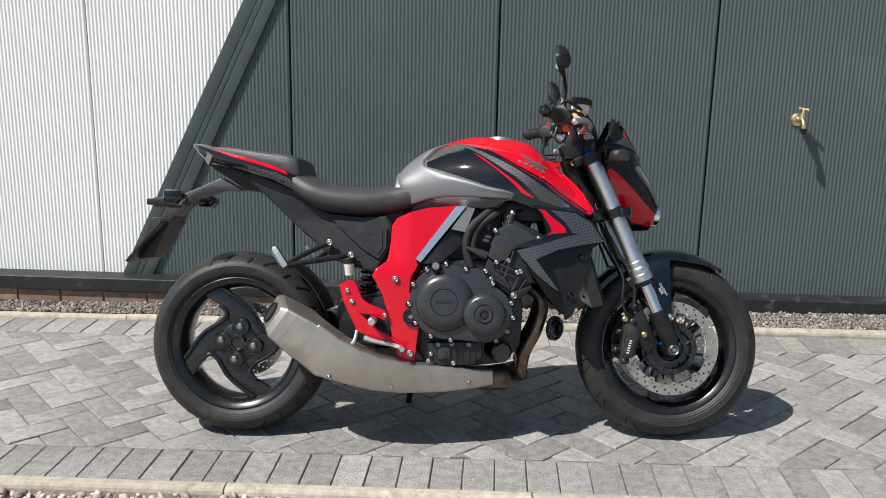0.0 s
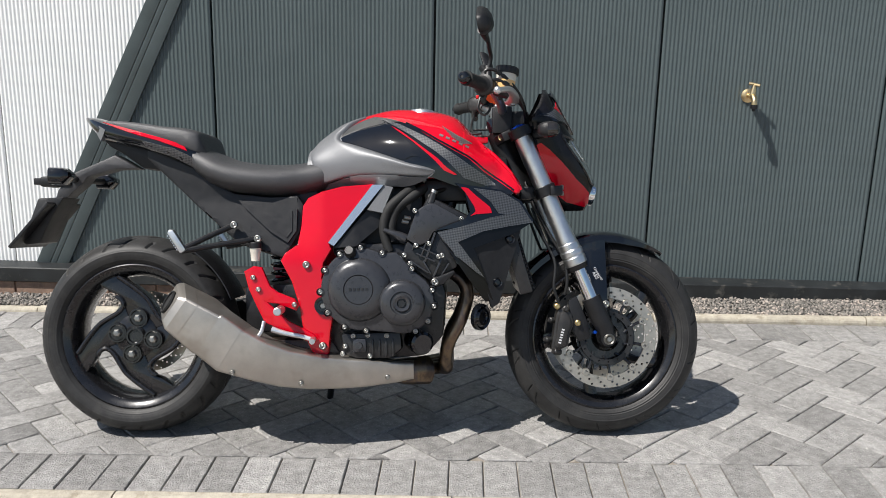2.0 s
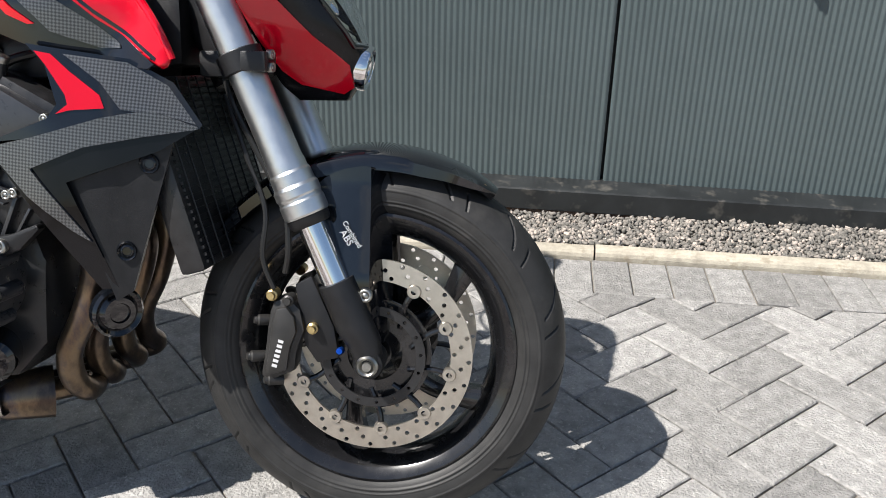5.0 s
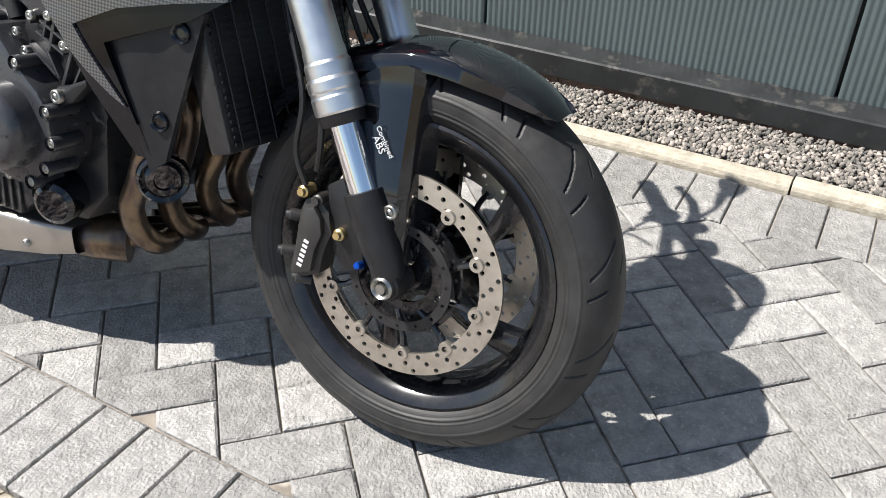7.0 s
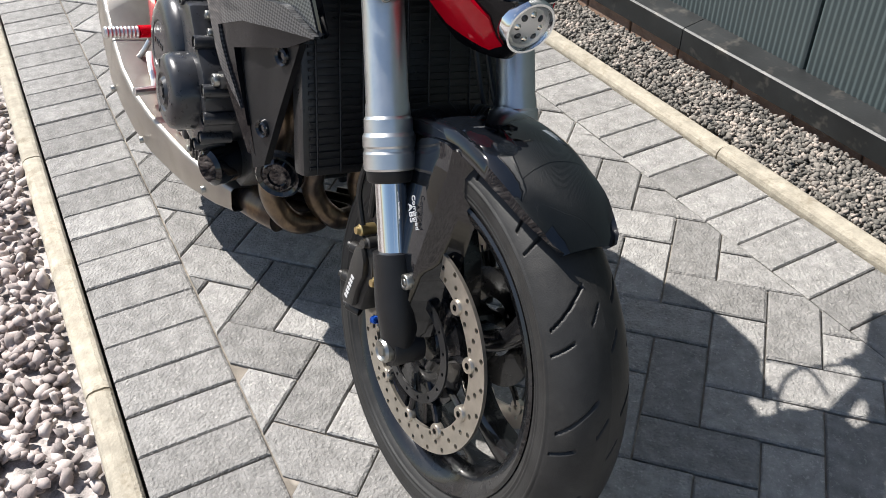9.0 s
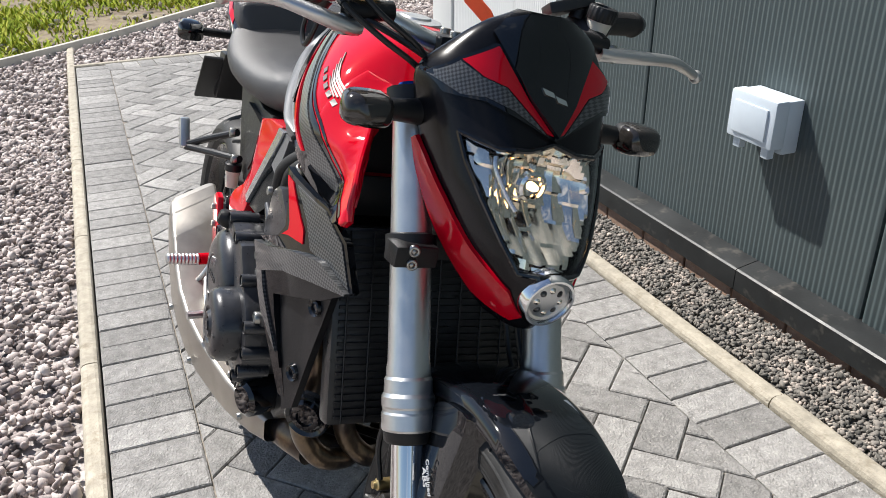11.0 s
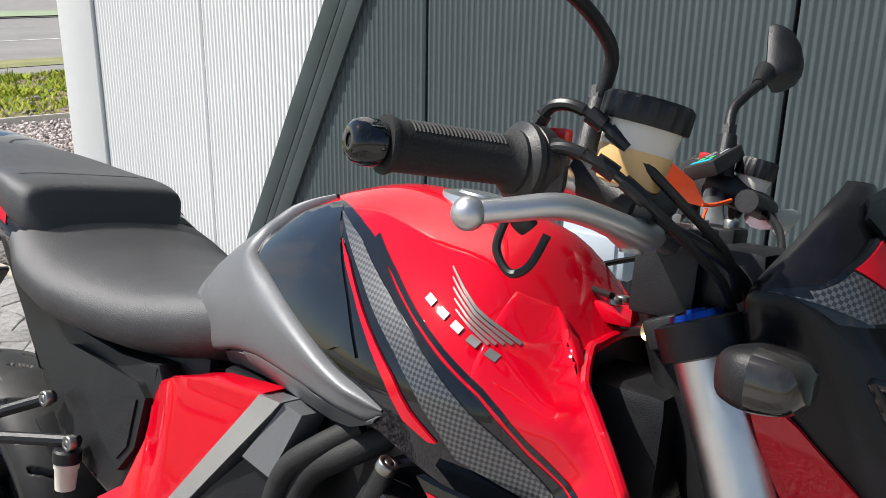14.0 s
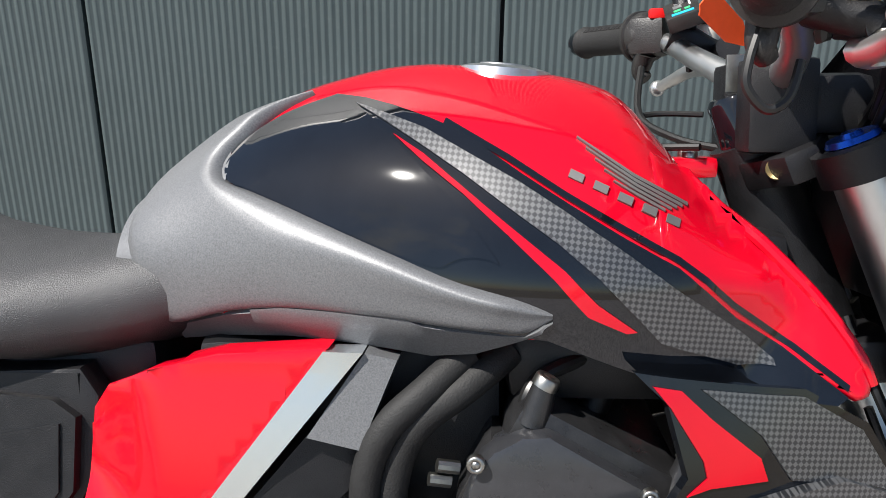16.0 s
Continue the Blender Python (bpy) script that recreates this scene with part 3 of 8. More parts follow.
pavement = flat("pavement", [(-4.46, 2.28), (4.4, 2.31), (4.4, 3.73), (-4.57, 3.82)], -0.0075, BEDDING, label="charcoal grey herringbone block paving with soldier-course borders")
FIELD = []
U, J = 0.1015, 0.0035  # module of the blocks and width of the joints
TURN_F, OFF_X, OFF_Y = radians(44.0), -0.016, 0.0195
cf, sf = math.cos(TURN_F), math.sin(TURN_F)
h = J / 2
low, high = 0.209, 0.205
for i in range(-25, 62):
    for j in range(-20, 70):
        c = (i - j) % 4
        if c == 0:
            q = [(i * U + h, j * U + h), ((i + 2) * U - h, j * U + h), ((i + 2) * U - h, (j + 1) * U - h), (i * U + h, (j + 1) * U - h)]
        elif c == 3:
            q = [(i * U + h, j * U + h), ((i + 1) * U - h, j * U + h), ((i + 1) * U - h, (j + 2) * U - h), (i * U + h, (j + 2) * U - h)]
        else:
            continue
        q = [(OFF_X + x * cf - y * sf, OFF_Y + x * sf + y * cf) for x, y in q]
        full = True
        p = q
        for nx, ny, cc in ((-0.004, 1.0, 2.288 + low), (-0.010, -1.0, -(3.785 - high)), (1.0, 0.07, -4.46 + 0.22 + 0.07 * 2.24), (-1.0, 0.0, -4.3)):
            p2 = clip(p, nx, ny, cc)
            full &= len(p2) == len(p) and all(u == v for u, v in zip(p, p2))
            p = p2
            if len(p) < 3:
                break
        if len(p) >= 3 and abs(area(p)) > 0.0009:
            FIELD.append((p, full))
BORDER = []
for k in range(-50, 42):
    x0, x1 = k * 0.0985 + 0.404 + J / 2, (k + 1) * 0.0985 + 0.404 - J / 2
    if x0 > end_x(2.3) + 0.02:
        BORDER.append([(x0, edge_y(x0) + 0.006), (x1, edge_y(x1) + 0.006), (x1, edge_y(x1) + 0.205), (x0, edge_y(x0) + 0.205)])
    x0, x1 = k * 0.1025 + 0.547 + J / 2, (k + 1) * 0.1025 + 0.547 - J / 2
    if x0 > end_x(3.7) + 0.1:
        BORDER.append([(x0, kerb_y(x0) - 0.201), (x1, kerb_y(x1) - 0.201), (x1 - 0.004, kerb_y(x1) - 0.005), (x0 - 0.004, kerb_y(x0) - 0.005)])
for k in range(2, 16):
    c0, c1 = END_A + way * (k * U + J / 2 + 0.01), END_A + way * ((k + 1) * U - J / 2 + 0.01)
    nrm = Vector((way.y, -way.x))
    if c1.y < kerb_y(c1.x) - 0.2:
        BORDER.append([tuple(c0 + nrm * 0.006), tuple(c0 + nrm * 0.207), tuple(c1 + nrm * 0.207), tuple(c1 + nrm * 0.006)][::-1])
rnd = random.Random(11)
singles, rest = [], bmesh.new()
for poly in [f[0] for f in FIELD] + BORDER:
    if area(poly) < 0:
        poly = poly[::-1]
    mx, my = sum(p[0] for p in poly) / len(poly), sum(p[1] for p in poly) / len(poly)
    lift = rnd.uniform(-0.0015, 0.0018)
    if -0.75 < mx < 1.85 and len(singles) < 296:
        singles.append((poly, mx, my, lift))
    else:
        block(rest, poly, lift)
link("far_pavers", rest, PAVER_FAR, pavement, kind="stuff")

# weedy bank, footway, verge and road beyond the gravel
bank = flat("ground_bank", [(-3.3, -2), (-4.17, 1.2), (-5.1, 2.18), (-6.98, 3.82), (-7.53, 4.64), (-6.8, 7.26), (-6.8, 14), (-11.2, 14), (-12.0, 5.4), (-12.6, -2)], -0.02, SOIL, label="rough weedy bank of soil and grass")
board = flat("trim_board", [(-4.17, 1.2), (-4.17, 1.21), (-4.19, 1.21)], -0.06, KERB, label="weathered timber board between gravel and weeds")
bl = [(-3.3, -2), (-4.17, 1.2), (-5.1, 2.18), (-5.5, 2.57), (-6.98, 3.82), (-7.53, 4.64), (-6.8, 7.26), (-6.8, 9)]
for (x0, y0), (x1, y1) in zip(bl, bl[1:]):
    bm = bmesh.new()
    L = math.hypot(x1 - x0, y1 - y0)
    box(bm, (0, -0.02, -0.08), (L, 0.02, 0.035), 0.004)
    part("board", bm, CONCRETE, board, xf=Matrix.Translation((x0, y0, 0)) @ Matrix.Rotation(math.atan2(y1 - y0, x1 - x0), 4, "Z"))


def band(name, d0, d1, z, mat, label, l0=-40, l1=60):
    """A strip parallel to the road; d is the distance beyond the near edge of the footway."""
    o, u = Vector((-11.6, 5.4)), Vector((0.09, 0.996))
    v = Vector((-0.996, 0.09))
    pts = [o + u * l + v * d for l, d in ((l0, d0), (l1, d0), (l1, d1), (l0, d1))]
    return flat(name, [tuple(p) for p in pts], z, mat, label=label)


band("pavement_footway", 0.0, 1.1, -0.010, ASPHALT, "narrow worn asphalt footway")
band("ground_verge", 1.1, 2.5, 0.0, VERGE, "short dry mown grass verge")
road = band("road", 2.5, 22.7, -0.05, ASPHALT, "wide grey asphalt road with white markings")
band("trim_far_edge", 22.1, 22.7, -0.02, ASPHALT_PATCH, "dark kerb across the road")
band("ground_far_verge", 22.7, 30.0, 0.02, FAR_GREEN, "far grass verge across the road")
band("pavement_far", 30.0, 400.0, -0.03, ASPHALT, "far asphalt yard")
band("road_marking_1", 8.4, 8.55, -0.044, LINE_WHITE, "white broken road line", -9.0, -1.2)
band("road_marking_2", 8.4, 8.55, -0.044, LINE_WHITE, "white broken road line", 1.6, 4.4)
band("road_marking_3", 8.4, 8.55, -0.044, LINE_WHITE, "white broken road line", 4.9, 7.4)
band("road_marking_4", 8.4, 8.55, -0.044, LINE_WHITE, "white broken road line", 8.0, 16.0)
band("road_patch", 2.5, 22.1, -0.047, ASPHALT_PATCH, "darker asphalt repair strip", -2.9, -1.3)
slabs = flat("pavement_slab", [(-11.7, 4.6), (-11.75, 3.3), (-12.3, 3.3), (-12.25, 4.6)], 0.0, CONCRETE, label="pale concrete slab in the footway")

# weeds and grass blades, thick in clumps and thin on bare soil
rng = np.random.default_rng(21)
gx, gy = rng.uniform(-12.4, -3.9, 130000), rng.uniform(-1.5, 12.5, 130000)
u_ = -0.996 * (gx + 11.6) + 0.09 * (gy - 5.4)
edge_in = np.interp(gy, [-2, 1.2, 2.18, 2.57, 3.82, 4.64, 7.26, 13], [-3.3, -4.17, -5.1, -5.5, -6.98, -7.53, -6.8, -6.8])
field = np.array([noise.noise((x * 0.9, y * 0.9, 3.1)) + 0.6 * noise.noise((x * 2.7, y * 2.7, 8.0)) for x, y in zip(gx, gy)])
keep = (gx < edge_in - 0.05) & (u_ < -0.05) & (field > rng.uniform(-0.45, 0.35, len(gx)))
gx, gy, field = gx[keep], gy[keep], field[keep]
n = len(gx)
ht = rng.uniform(0.018, 0.062, n) * (1 + 1.2 * np.clip(field, 0, 1)) * np.where(rng.random(n) < 0.012, 2.6, 1.0)
ang_ = rng.uniform(0, 2 * np.pi, n)
lean_ = rng.uniform(0.3, 1.9, n) * ht
wd = rng.uniform(0.004, 0.011, n)
base = np.stack([gx, gy, np.full(n, -0.025)], 1)
side = np.stack([np.cos(ang_), np.sin(ang_), np.zeros(n)], 1) * wd[:, None]
tipd = np.stack([-np.sin(ang_) * lean_, np.cos(ang_) * lean_, ht], 1)
mid = base + tipd * 0.55 + np.array([0, 0, 0.15]) * ht[:, None]
verts = np.stack([base - side, base + side, mid + side * 0.8, mid - side * 0.8, base + tipd + side * 0.1, base + tipd - side * 0.1], 1).reshape(-1, 3)
quad = np.array([[0, 1, 2, 3], [3, 2, 4, 5]])
faces = (quad[None] + 6 * np.arange(n)[:, None, None]).reshape(-1, 4)
grass = tagged(new("grass", mesh_from("grass", verts, faces, GRASS)), "patchy bright green weeds and grass on soil", "grass", kind="stuff")
grass.matrix_basis = SITE.copy()
bm = bmesh.new()
for k in range(70):
    x, y = -9.3 + 0.7 * rng.standard_normal(), 3.6 + 0.7 * rng.standard_normal()
    if k < 45:
        x, y = -8.72 + 0.4 * rng.standard_normal(), 2.75 + 0.25 * rng.standard_normal()
    bmesh.ops.create_icosphere(bm, subdivisions=1, radius=0.014, matrix=Matrix.Translation((x, y, 0.05 + 0.05 * rng.random())) @ Matrix.Diagonal((1, 1, 0.35, 1)))
tagged(link("flowers", bm, PETAL, None, "small white flowers among the weeds", "stuff", xf=SITE), "small white flowers among the weeds", "flowers", kind="stuff")
a, s = scatter(31, 900, (-11.5, -4.3), (0, 9), lambda x, y: x < weed_line(y) - 0.1 and x > -11.4, lambda x, y: -0.012, 0.018, 0.07)
stones("bank_stones", a, s, STONE_B, 33, "scattered stones in the weeds")

# ---- the building ----
WALL = Matrix.Translation((0, 4.113, 0)) @ Matrix.Rotation(math.atan(0.0093), 4, "Z")
BASE, TOPZ = 0.148, 5.0


def diag(z):
    """Middle of the sloping trim, along the wall."""
    return -1.629 + (z - BASE) * 0.496


def diag_z(x):
    return BASE + (x + 1.629) / 0.496


def ribbed(x0, x1, zlo, zhi):
    """A cladding sheet with fine vertical ribs and a turned-in edge on both sides; zlo and zhi are functions of x."""
    bm = bmesh.new()
    n = max(2, round((x1 - x0) / 0.0182))
    p = (x1 - x0) / n
    prof = [(x0, 0.03), (x0, 0.004)]
    for i in range(n):
        for f, d in ((0.08, 0.0032), (0.34, 0.0), (0.62, 0.0), (0.88, 0.0032)):
            prof.append((x0 + (i + f) * p, d))
    prof += [(x1, 0.004), (x1, 0.03)]
    prof = [q for q in prof if zhi(q[0]) - zlo(q[0]) > 0.002]
    lo = [bm.verts.new((x, d, zlo(x))) for x, d in prof]
    hi = [bm.verts.new((x, d, zhi(x))) for x, d in prof]
    for i in range(len(prof) - 1):
        bm.faces.new((lo[i], lo[i + 1], hi[i + 1], hi[i]))
    return bm


front = bmesh.new()
box(front, (-2.69, 0.031, -0.35), (9.0, 0.25, TOPZ + 0.1))
wall_front = link("wall_front", front, DARK_INK, None, "clad wall of ribbed dark green-grey and white sheets", "structure")
wall_front.matrix_basis = WALL.copy()
SEAM = 0.005
for x0 in (-1.822, -0.822, 0.176, 1.185, 2.195, 3.20, 4.20, 5.20, 6.20, 7.20):
    x1 = {-0.822: 0.176, 0.176: 1.185, 1.185: 2.195, 2.195: 3.20}.get(x0, x0 + 1.0)
    part("cladding_sheet", ribbed(x0 + SEAM, x1 - SEAM, lambda x: BASE - 0.05, lambda x: min(TOPZ, max(BASE, diag_z(x)))), WALL_DARK, wall_front, "dark green-grey ribbed sheet")
for x0, x1 in ((-2.46, -1.811), (-1.811, -0.811), (-0.811, 0.189), (0.189, 0.90)):
    part("cladding_sheet", ribbed(x0 + 0.003, x1 - 0.003, lambda x: min(TOPZ, max(BASE - 0.05, diag_z(x))), lambda x: TOPZ), WALL_WHITE, wall_front, "white ribbed sheet")
for u0, u1, d in ((-0.080, -0.0150, -0.013), (-0.0125, 0.0150, -0.0125), (0.0175, 0.078, -0.014)):
    bm = bmesh.new()
    slab(bm, [(diag(BASE - 0.04) + u0, BASE - 0.04), (diag(BASE - 0.04) + u1, BASE - 0.04), (diag(TOPZ) + u1, TOPZ), (diag(TOPZ) + u0, TOPZ)], d, 0.02, 0.0015)
    part("sloping_trim", bm, TRIM_DARK, wall_front, "dark folded steel trim")
bm = bmesh.new()
box(bm, (-2.70, -0.012, BASE - 0.05), (-2.463, 0.02, TOPZ), 0.004)
part("corner_trim", bm, WALL_WHITE, wall_front, "white corner flashing")
bm = bmesh.new()
prof = [(0.02, BASE + 0.004), (-0.004, BASE + 0.002), (-0.072, BASE - 0.010), (-0.078, BASE - 0.014), (-0.078, BASE - 0.076), (-0.070, BASE - 0.080), (-0.05, BASE - 0.080), (0.02, BASE - 0.080)]
for x0, x1 in ((-2.72, -0.20), (-0.197, 2.80), (2.803, 9.0)):
    rings(bm, [[(x, y, z) for y, z in prof] for x in (x0, x1)])
part("base_flashing", bm, SILL_METAL, wall_front, "scuffed black metal drip flashing", sharp=20)
plinth = bmesh.new()
box(plinth, (-2.68, -0.052, -0.5), (9.0, 0.10, 0.06))
plinth = link("wall_plinth", plinth, MORTAR, None, "low buff brick plinth under the cladding", "structure")
plinth.matrix_basis = WALL.copy()
bm = bmesh.new()
box(bm, (0, 0.0, 0.0), (0.215, 0.10, 0.065), 0.004)
bmesh.ops.recalc_face_normals(bm, faces=bm.faces[:])
brick_me = bpy.data.meshes.new("brick")
bm.to_mesh(brick_me)
bm.free()
brick_me.materials.append(BRICK)
for row in range(3):
    for i in range(0, 40):
        shared("brick", brick_me, plinth, Matrix.Translation((-2.69 + i * 0.225 + (0.1125 if row % 2 else 0), -0.062, 0.0 - row * 0.075)))
for nm, lo, hi in (("wall_side", (-2.69, 0.25, -0.35), (-2.45, 7.0, TOPZ + 0.1)), ("wall_back", (-2.45, 6.75, -0.35), (9.0, 7.0, TOPZ + 0.1)), ("wall_end", (8.75, 0.25, -0.35), (9.0, 6.75, TOPZ + 0.1))):
    bm = bmesh.new()
    box(bm, lo, hi)
    link(nm, bm, WALL_WHITE, None, "plain white clad wall", "structure").matrix_basis = WALL.copy()
bm = bmesh.new()
box(bm, (-2.80, -0.1, TOPZ + 0.1), (9.1, 7.1, TOPZ + 0.25), 0.01)
link("roof", bm, TRIM_DARK, None, "flat dark roof edge", "structure").matrix_basis = WALL.copy()


def wall_empty(name, x, z, label, category):
    ob = tagged(new(name), label, category)
    ob.matrix_basis = WALL @ Matrix.Translation((x, 0, z))
    return ob


def garden_tap():
    t_ = wall_empty("garden_tap", 1.588, 1.003, "brass garden tap with a cross handle screwed to the wall", "tap")
    bm = bmesh.new()
    lathe(bm, [(0, 0.0), (0.031, 0.0), (0.031, 0.005), (0.024, 0.009), (0.016, 0.013), (0, 0.013)], axis_to((0, -1, 0)), 24)
    tube(bm, [(0, -0.008, 0), (0, -0.040, 0), (0, -0.066, 0.0)], [0.012, 0.012, 0.016], 14)
    part("body", bm, BRASS, t_)
    bm = bmesh.new()
    tube(bm, [(0, -0.062, 0), (0, -0.080, -0.004), (0, -0.092, -0.018), (0, -0.094, -0.036)], [0.015, 0.013, 0.012, 0.013], 14)
    sp = part("spout", bm, BRASS, t_)
    bm = bmesh.new()
    lathe(bm, [(0, -0.022), (0.007, -0.022), (0.008, -0.012), (0.0155, -0.010), (0.0155, 0.006), (0, 0.006)], Matrix.Translation((0, -0.094, -0.040)), 16)
    part("hose_nozzle", bm, BLACK_PLASTIC, sp, "dark threaded hose nozzle")
    bm = bmesh.new()
    tube(bm, [(0, -0.060, 0.006), (0.002, -0.061, 0.030), (0.004, -0.062, 0.050)], [0.015, 0.011, 0.006], 12, smooth=False)
    tube(bm, [(-0.016, -0.050, 0.056), (0.004, -0.062, 0.053), (0.024, -0.074, 0.048)], [0.0075, 0.0055, 0.0075], 10)
    part("handle", bm, BRASS, t_)


def socket_box():
    s_ = wall_empty("outdoor_socket_box", -0.215, 0.575, "pale grey weatherproof outdoor socket box on the cladding", "socket")
    bm = bmesh.new()
    box(bm, (-0.085, -0.055, -0.072), (0.085, 0.0, 0.075), 0.008)
    part("back_box", bm, BOX_GREY, s_)
    bm = bmesh.new()
    box(bm, (-0.088, -0.098, -0.055), (0.088, -0.050, 0.078), 0.010)
    part("lid", bm, BOX_GREY, s_)
    bm = bmesh.new()
    box(bm, (-0.064, -0.104, -0.036), (0.064, -0.095, 0.052), 0.004)
    part("lid_panel", bm, BOX_GREY, s_)
    for x in (-0.055, 0.055):
        bm = bmesh.new()
        box(bm, (x - 0.014, -0.085, -0.085), (x + 0.014, -0.062, -0.050), 0.004)
        part("clip", bm, BOX_GREY, s_)


garden_tap()
socket_box()


# ---- the motorcycle: x forward from the rear axle, y to its left, z up from the tyres ----
BIKE = pose(-0.6659, 2.6827, -0.0194, -12.26, -2.12, 0.68)
bike = tagged(new("motorcycle"), "red and black naked sports motorcycle leaning on its side stand", "motorcycle")
bike.matrix_basis = BIKE
BOLT, BIG_BOLT = bolt_mesh(), bolt_mesh(0.011, 0.008)
YAXIS = axis_to((0, -1, 0))


def bolt(parent, x, y, z, d=(0, -1, 0), big=False):
    ob = shared("bolt", BIG_BOLT if big else BOLT, parent, axis_to(d, (x, y, z)))
    return ob


# wheels -----------------------------------------------------------------
def tyre(name, r, prof, parent, at, grooves, seg=700, fine=8, deep=0.009):
    """A tyre whose tread has slanting cut grooves; prof gives (radius, half width) from the bead to the crown."""
    pts = smooth_path([(0, y, q) for q, y in prof], fine)
    half = [(p.z, p.y) for p in pts]
    ring = [(q, -y) for q, y in half] + [(q, y) for q, y in half[::-1][1:]]
    k = len(ring)
    th = np.linspace(0, 2 * np.pi, seg, endpoint=False)
    rr, yy = np.array([q for q, _ in ring]), np.array([y for _, y in ring])
    width = yy.max()
    T, Y = np.meshgrid(th, yy, indexing="ij")
    R = np.broadcast_to(rr, T.shape).copy()
    side = np.abs(Y) / width
    on_tread = R > r - 0.034
    for slope, per, lo, hi, phase, w in grooves:
        for sgn in (-1, 1):
            a = (T * per / (2 * np.pi) + sgn * slope * side + phase + (0.5 if sgn > 0 else 0)) % 1.0
            d = np.minimum(a, 1 - a) * (2 * np.pi * r / per)
            cut = on_tread & (np.sign(Y) == sgn) & (side > lo) & (side < hi) & (d < w)
            R[cut] -= deep
    for q, w, up in ((0.2365, 0.0018, 0.0016), (0.2425, 0.0014, 0.0010), (0.2600, 0.0018, 0.0012)):
        Y = Y + np.sign(Y) * up * ((np.abs(R - q) < w) & ~on_tread)
    V = np.stack([R * np.cos(T), Y, R * np.sin(T)], 2).reshape(-1, 3) + np.array(at)
    i, j = np.meshgrid(np.arange(seg), np.arange(k - 1), indexing="ij")
    a = i * k + j
    b = ((i + 1) % seg) * k + j
    F = np.stack([a, b, b + 1, a + 1], 2).reshape(-1, 4)
    ob = new(name, mesh_from(name, V, F, RUBBER, True))
    ob.parent = parent
    return tagged(ob, "black road tyre with slanting tread grooves")


def disc(bm, at, r0, r1, y, thick, rows, count, hole):
    """A drilled brake disc made of polar cells, some with a round hole through them."""
    sgn = (y - thick / 2, y + thick / 2)
    pts = {}

    def v(q, a, yy):
        key = (round(q, 5), round(a % (2 * math.pi), 5), yy)
        if key not in pts:
            pts[key] = bm.verts.new((at[0] + q * math.cos(a), at[1] + yy, at[2] + q * math.sin(a)))
        return pts[key]
    da, dr = 2 * math.pi / count, (r1 - r0) / rows
    for i in range(count):
        for j in range(rows):
            a0, q0 = i * da, r0 + j * dr
            ca, cq = a0 + da / 2, q0 + dr / 2
            rim = [(q0, a0), (q0, ca), (q0, a0 + da), (cq, a0 + da), (q0 + dr, a0 + da), (q0 + dr, ca), (q0 + dr, a0), (cq, a0)]
            holed = (i + 2 * j) % 3 == 0
            for yy in sgn:
                o = [v(q, a % (2 * math.pi), yy) for q, a in rim]
                if holed:
                    n_ = [v(cq + hole * sx, (ca + hole / cq * sy) % (2 * math.pi), yy) for sx, sy in ((-.7, -.7), (-1, 0), (-.7, .7), (0, 1), (.7, .7), (1, 0), (.7, -.7), (0, -1))]
                    for m in range(8):
                        bm.faces.new((o[m], o[(m + 1) % 8], n_[(m + 1) % 8], n_[m]))
                else:
                    bm.faces.new(o)
    lone = [e for e in bm.edges if len(e.link_faces) == 1]
    back = {vert: key for key, vert in pts.items()}
    for e in lone:
        a, b = e.verts
        ka, kb = back[a], back[b]
        if ka[2] == sgn[0] and kb[2] == sgn[0]:
            c, d = pts.get((ka[0], ka[1], sgn[1])), pts.get((kb[0], kb[1], sgn[1]))
            if c and d:
                bm.faces.new((a, b, d, c))


def rim(bm, at, w):
    prof = [(0.2235, w), (0.2235, w - 0.006), (0.208, w - 0.010), (0.199, w - 0.022), (0.194, 0.0), (0.199, -w + 0.022), (0.208, -w + 0.010), (0.2235, -w + 0.006), (0.2235, -w),
            (0.219, -w - 0.002), (0.205, -w + 0.004), (0.196, -w + 0.014), (0.186, -w + 0.034), (0.181, 0.0), (0.186, w - 0.034), (0.196, w - 0.014), (0.205, w - 0.004), (0.219, w + 0.002)]
    lathe(bm, prof, Matrix.Translation(at) @ YAXIS, 96, True)


def ribbon(bm, pts, widths, y0, y1, at, crown=0.006):
    """A curved spoke in the wheel's plane: a swept bar with a raised middle on its outer face."""
    q = smooth_path([(x, 0, z) for x, z in pts], 6)
    loops = []
    for i, c in enumerate(q):
        d = (q[min(i + 1, len(q) - 1)] - q[max(i - 1, 0)]).normalized()
        nrm = Vector((-d.z, 0, d.x))
        f = i / (len(q) - 1) * (len(widths) - 1)
        lo = int(f)
        w = widths[lo] + (widths[min(lo + 1, len(widths) - 1)] - widths[lo]) * (f - lo)
        o = Vector(at)
        loops.append([o + c + nrm * w + Vector((0, y1, 0)), o + c + nrm * w + Vector((0, y0 + crown, 0)), o + c + nrm * w * 0.75 + Vector((0, y0, 0)),
                      o + c - nrm * w * 0.1 + Vector((0, y0 - crown, 0)), o + c - nrm * w * 0.75 + Vector((0, y0, 0)), o + c - nrm * w + Vector((0, y0 + crown, 0)), o + c - nrm * w + Vector((0, y1, 0))])
    rings(bm, loops)


RA, FA = Vector((0.008, 0, 0.323)), Vector((1.449, 0, 0.300))


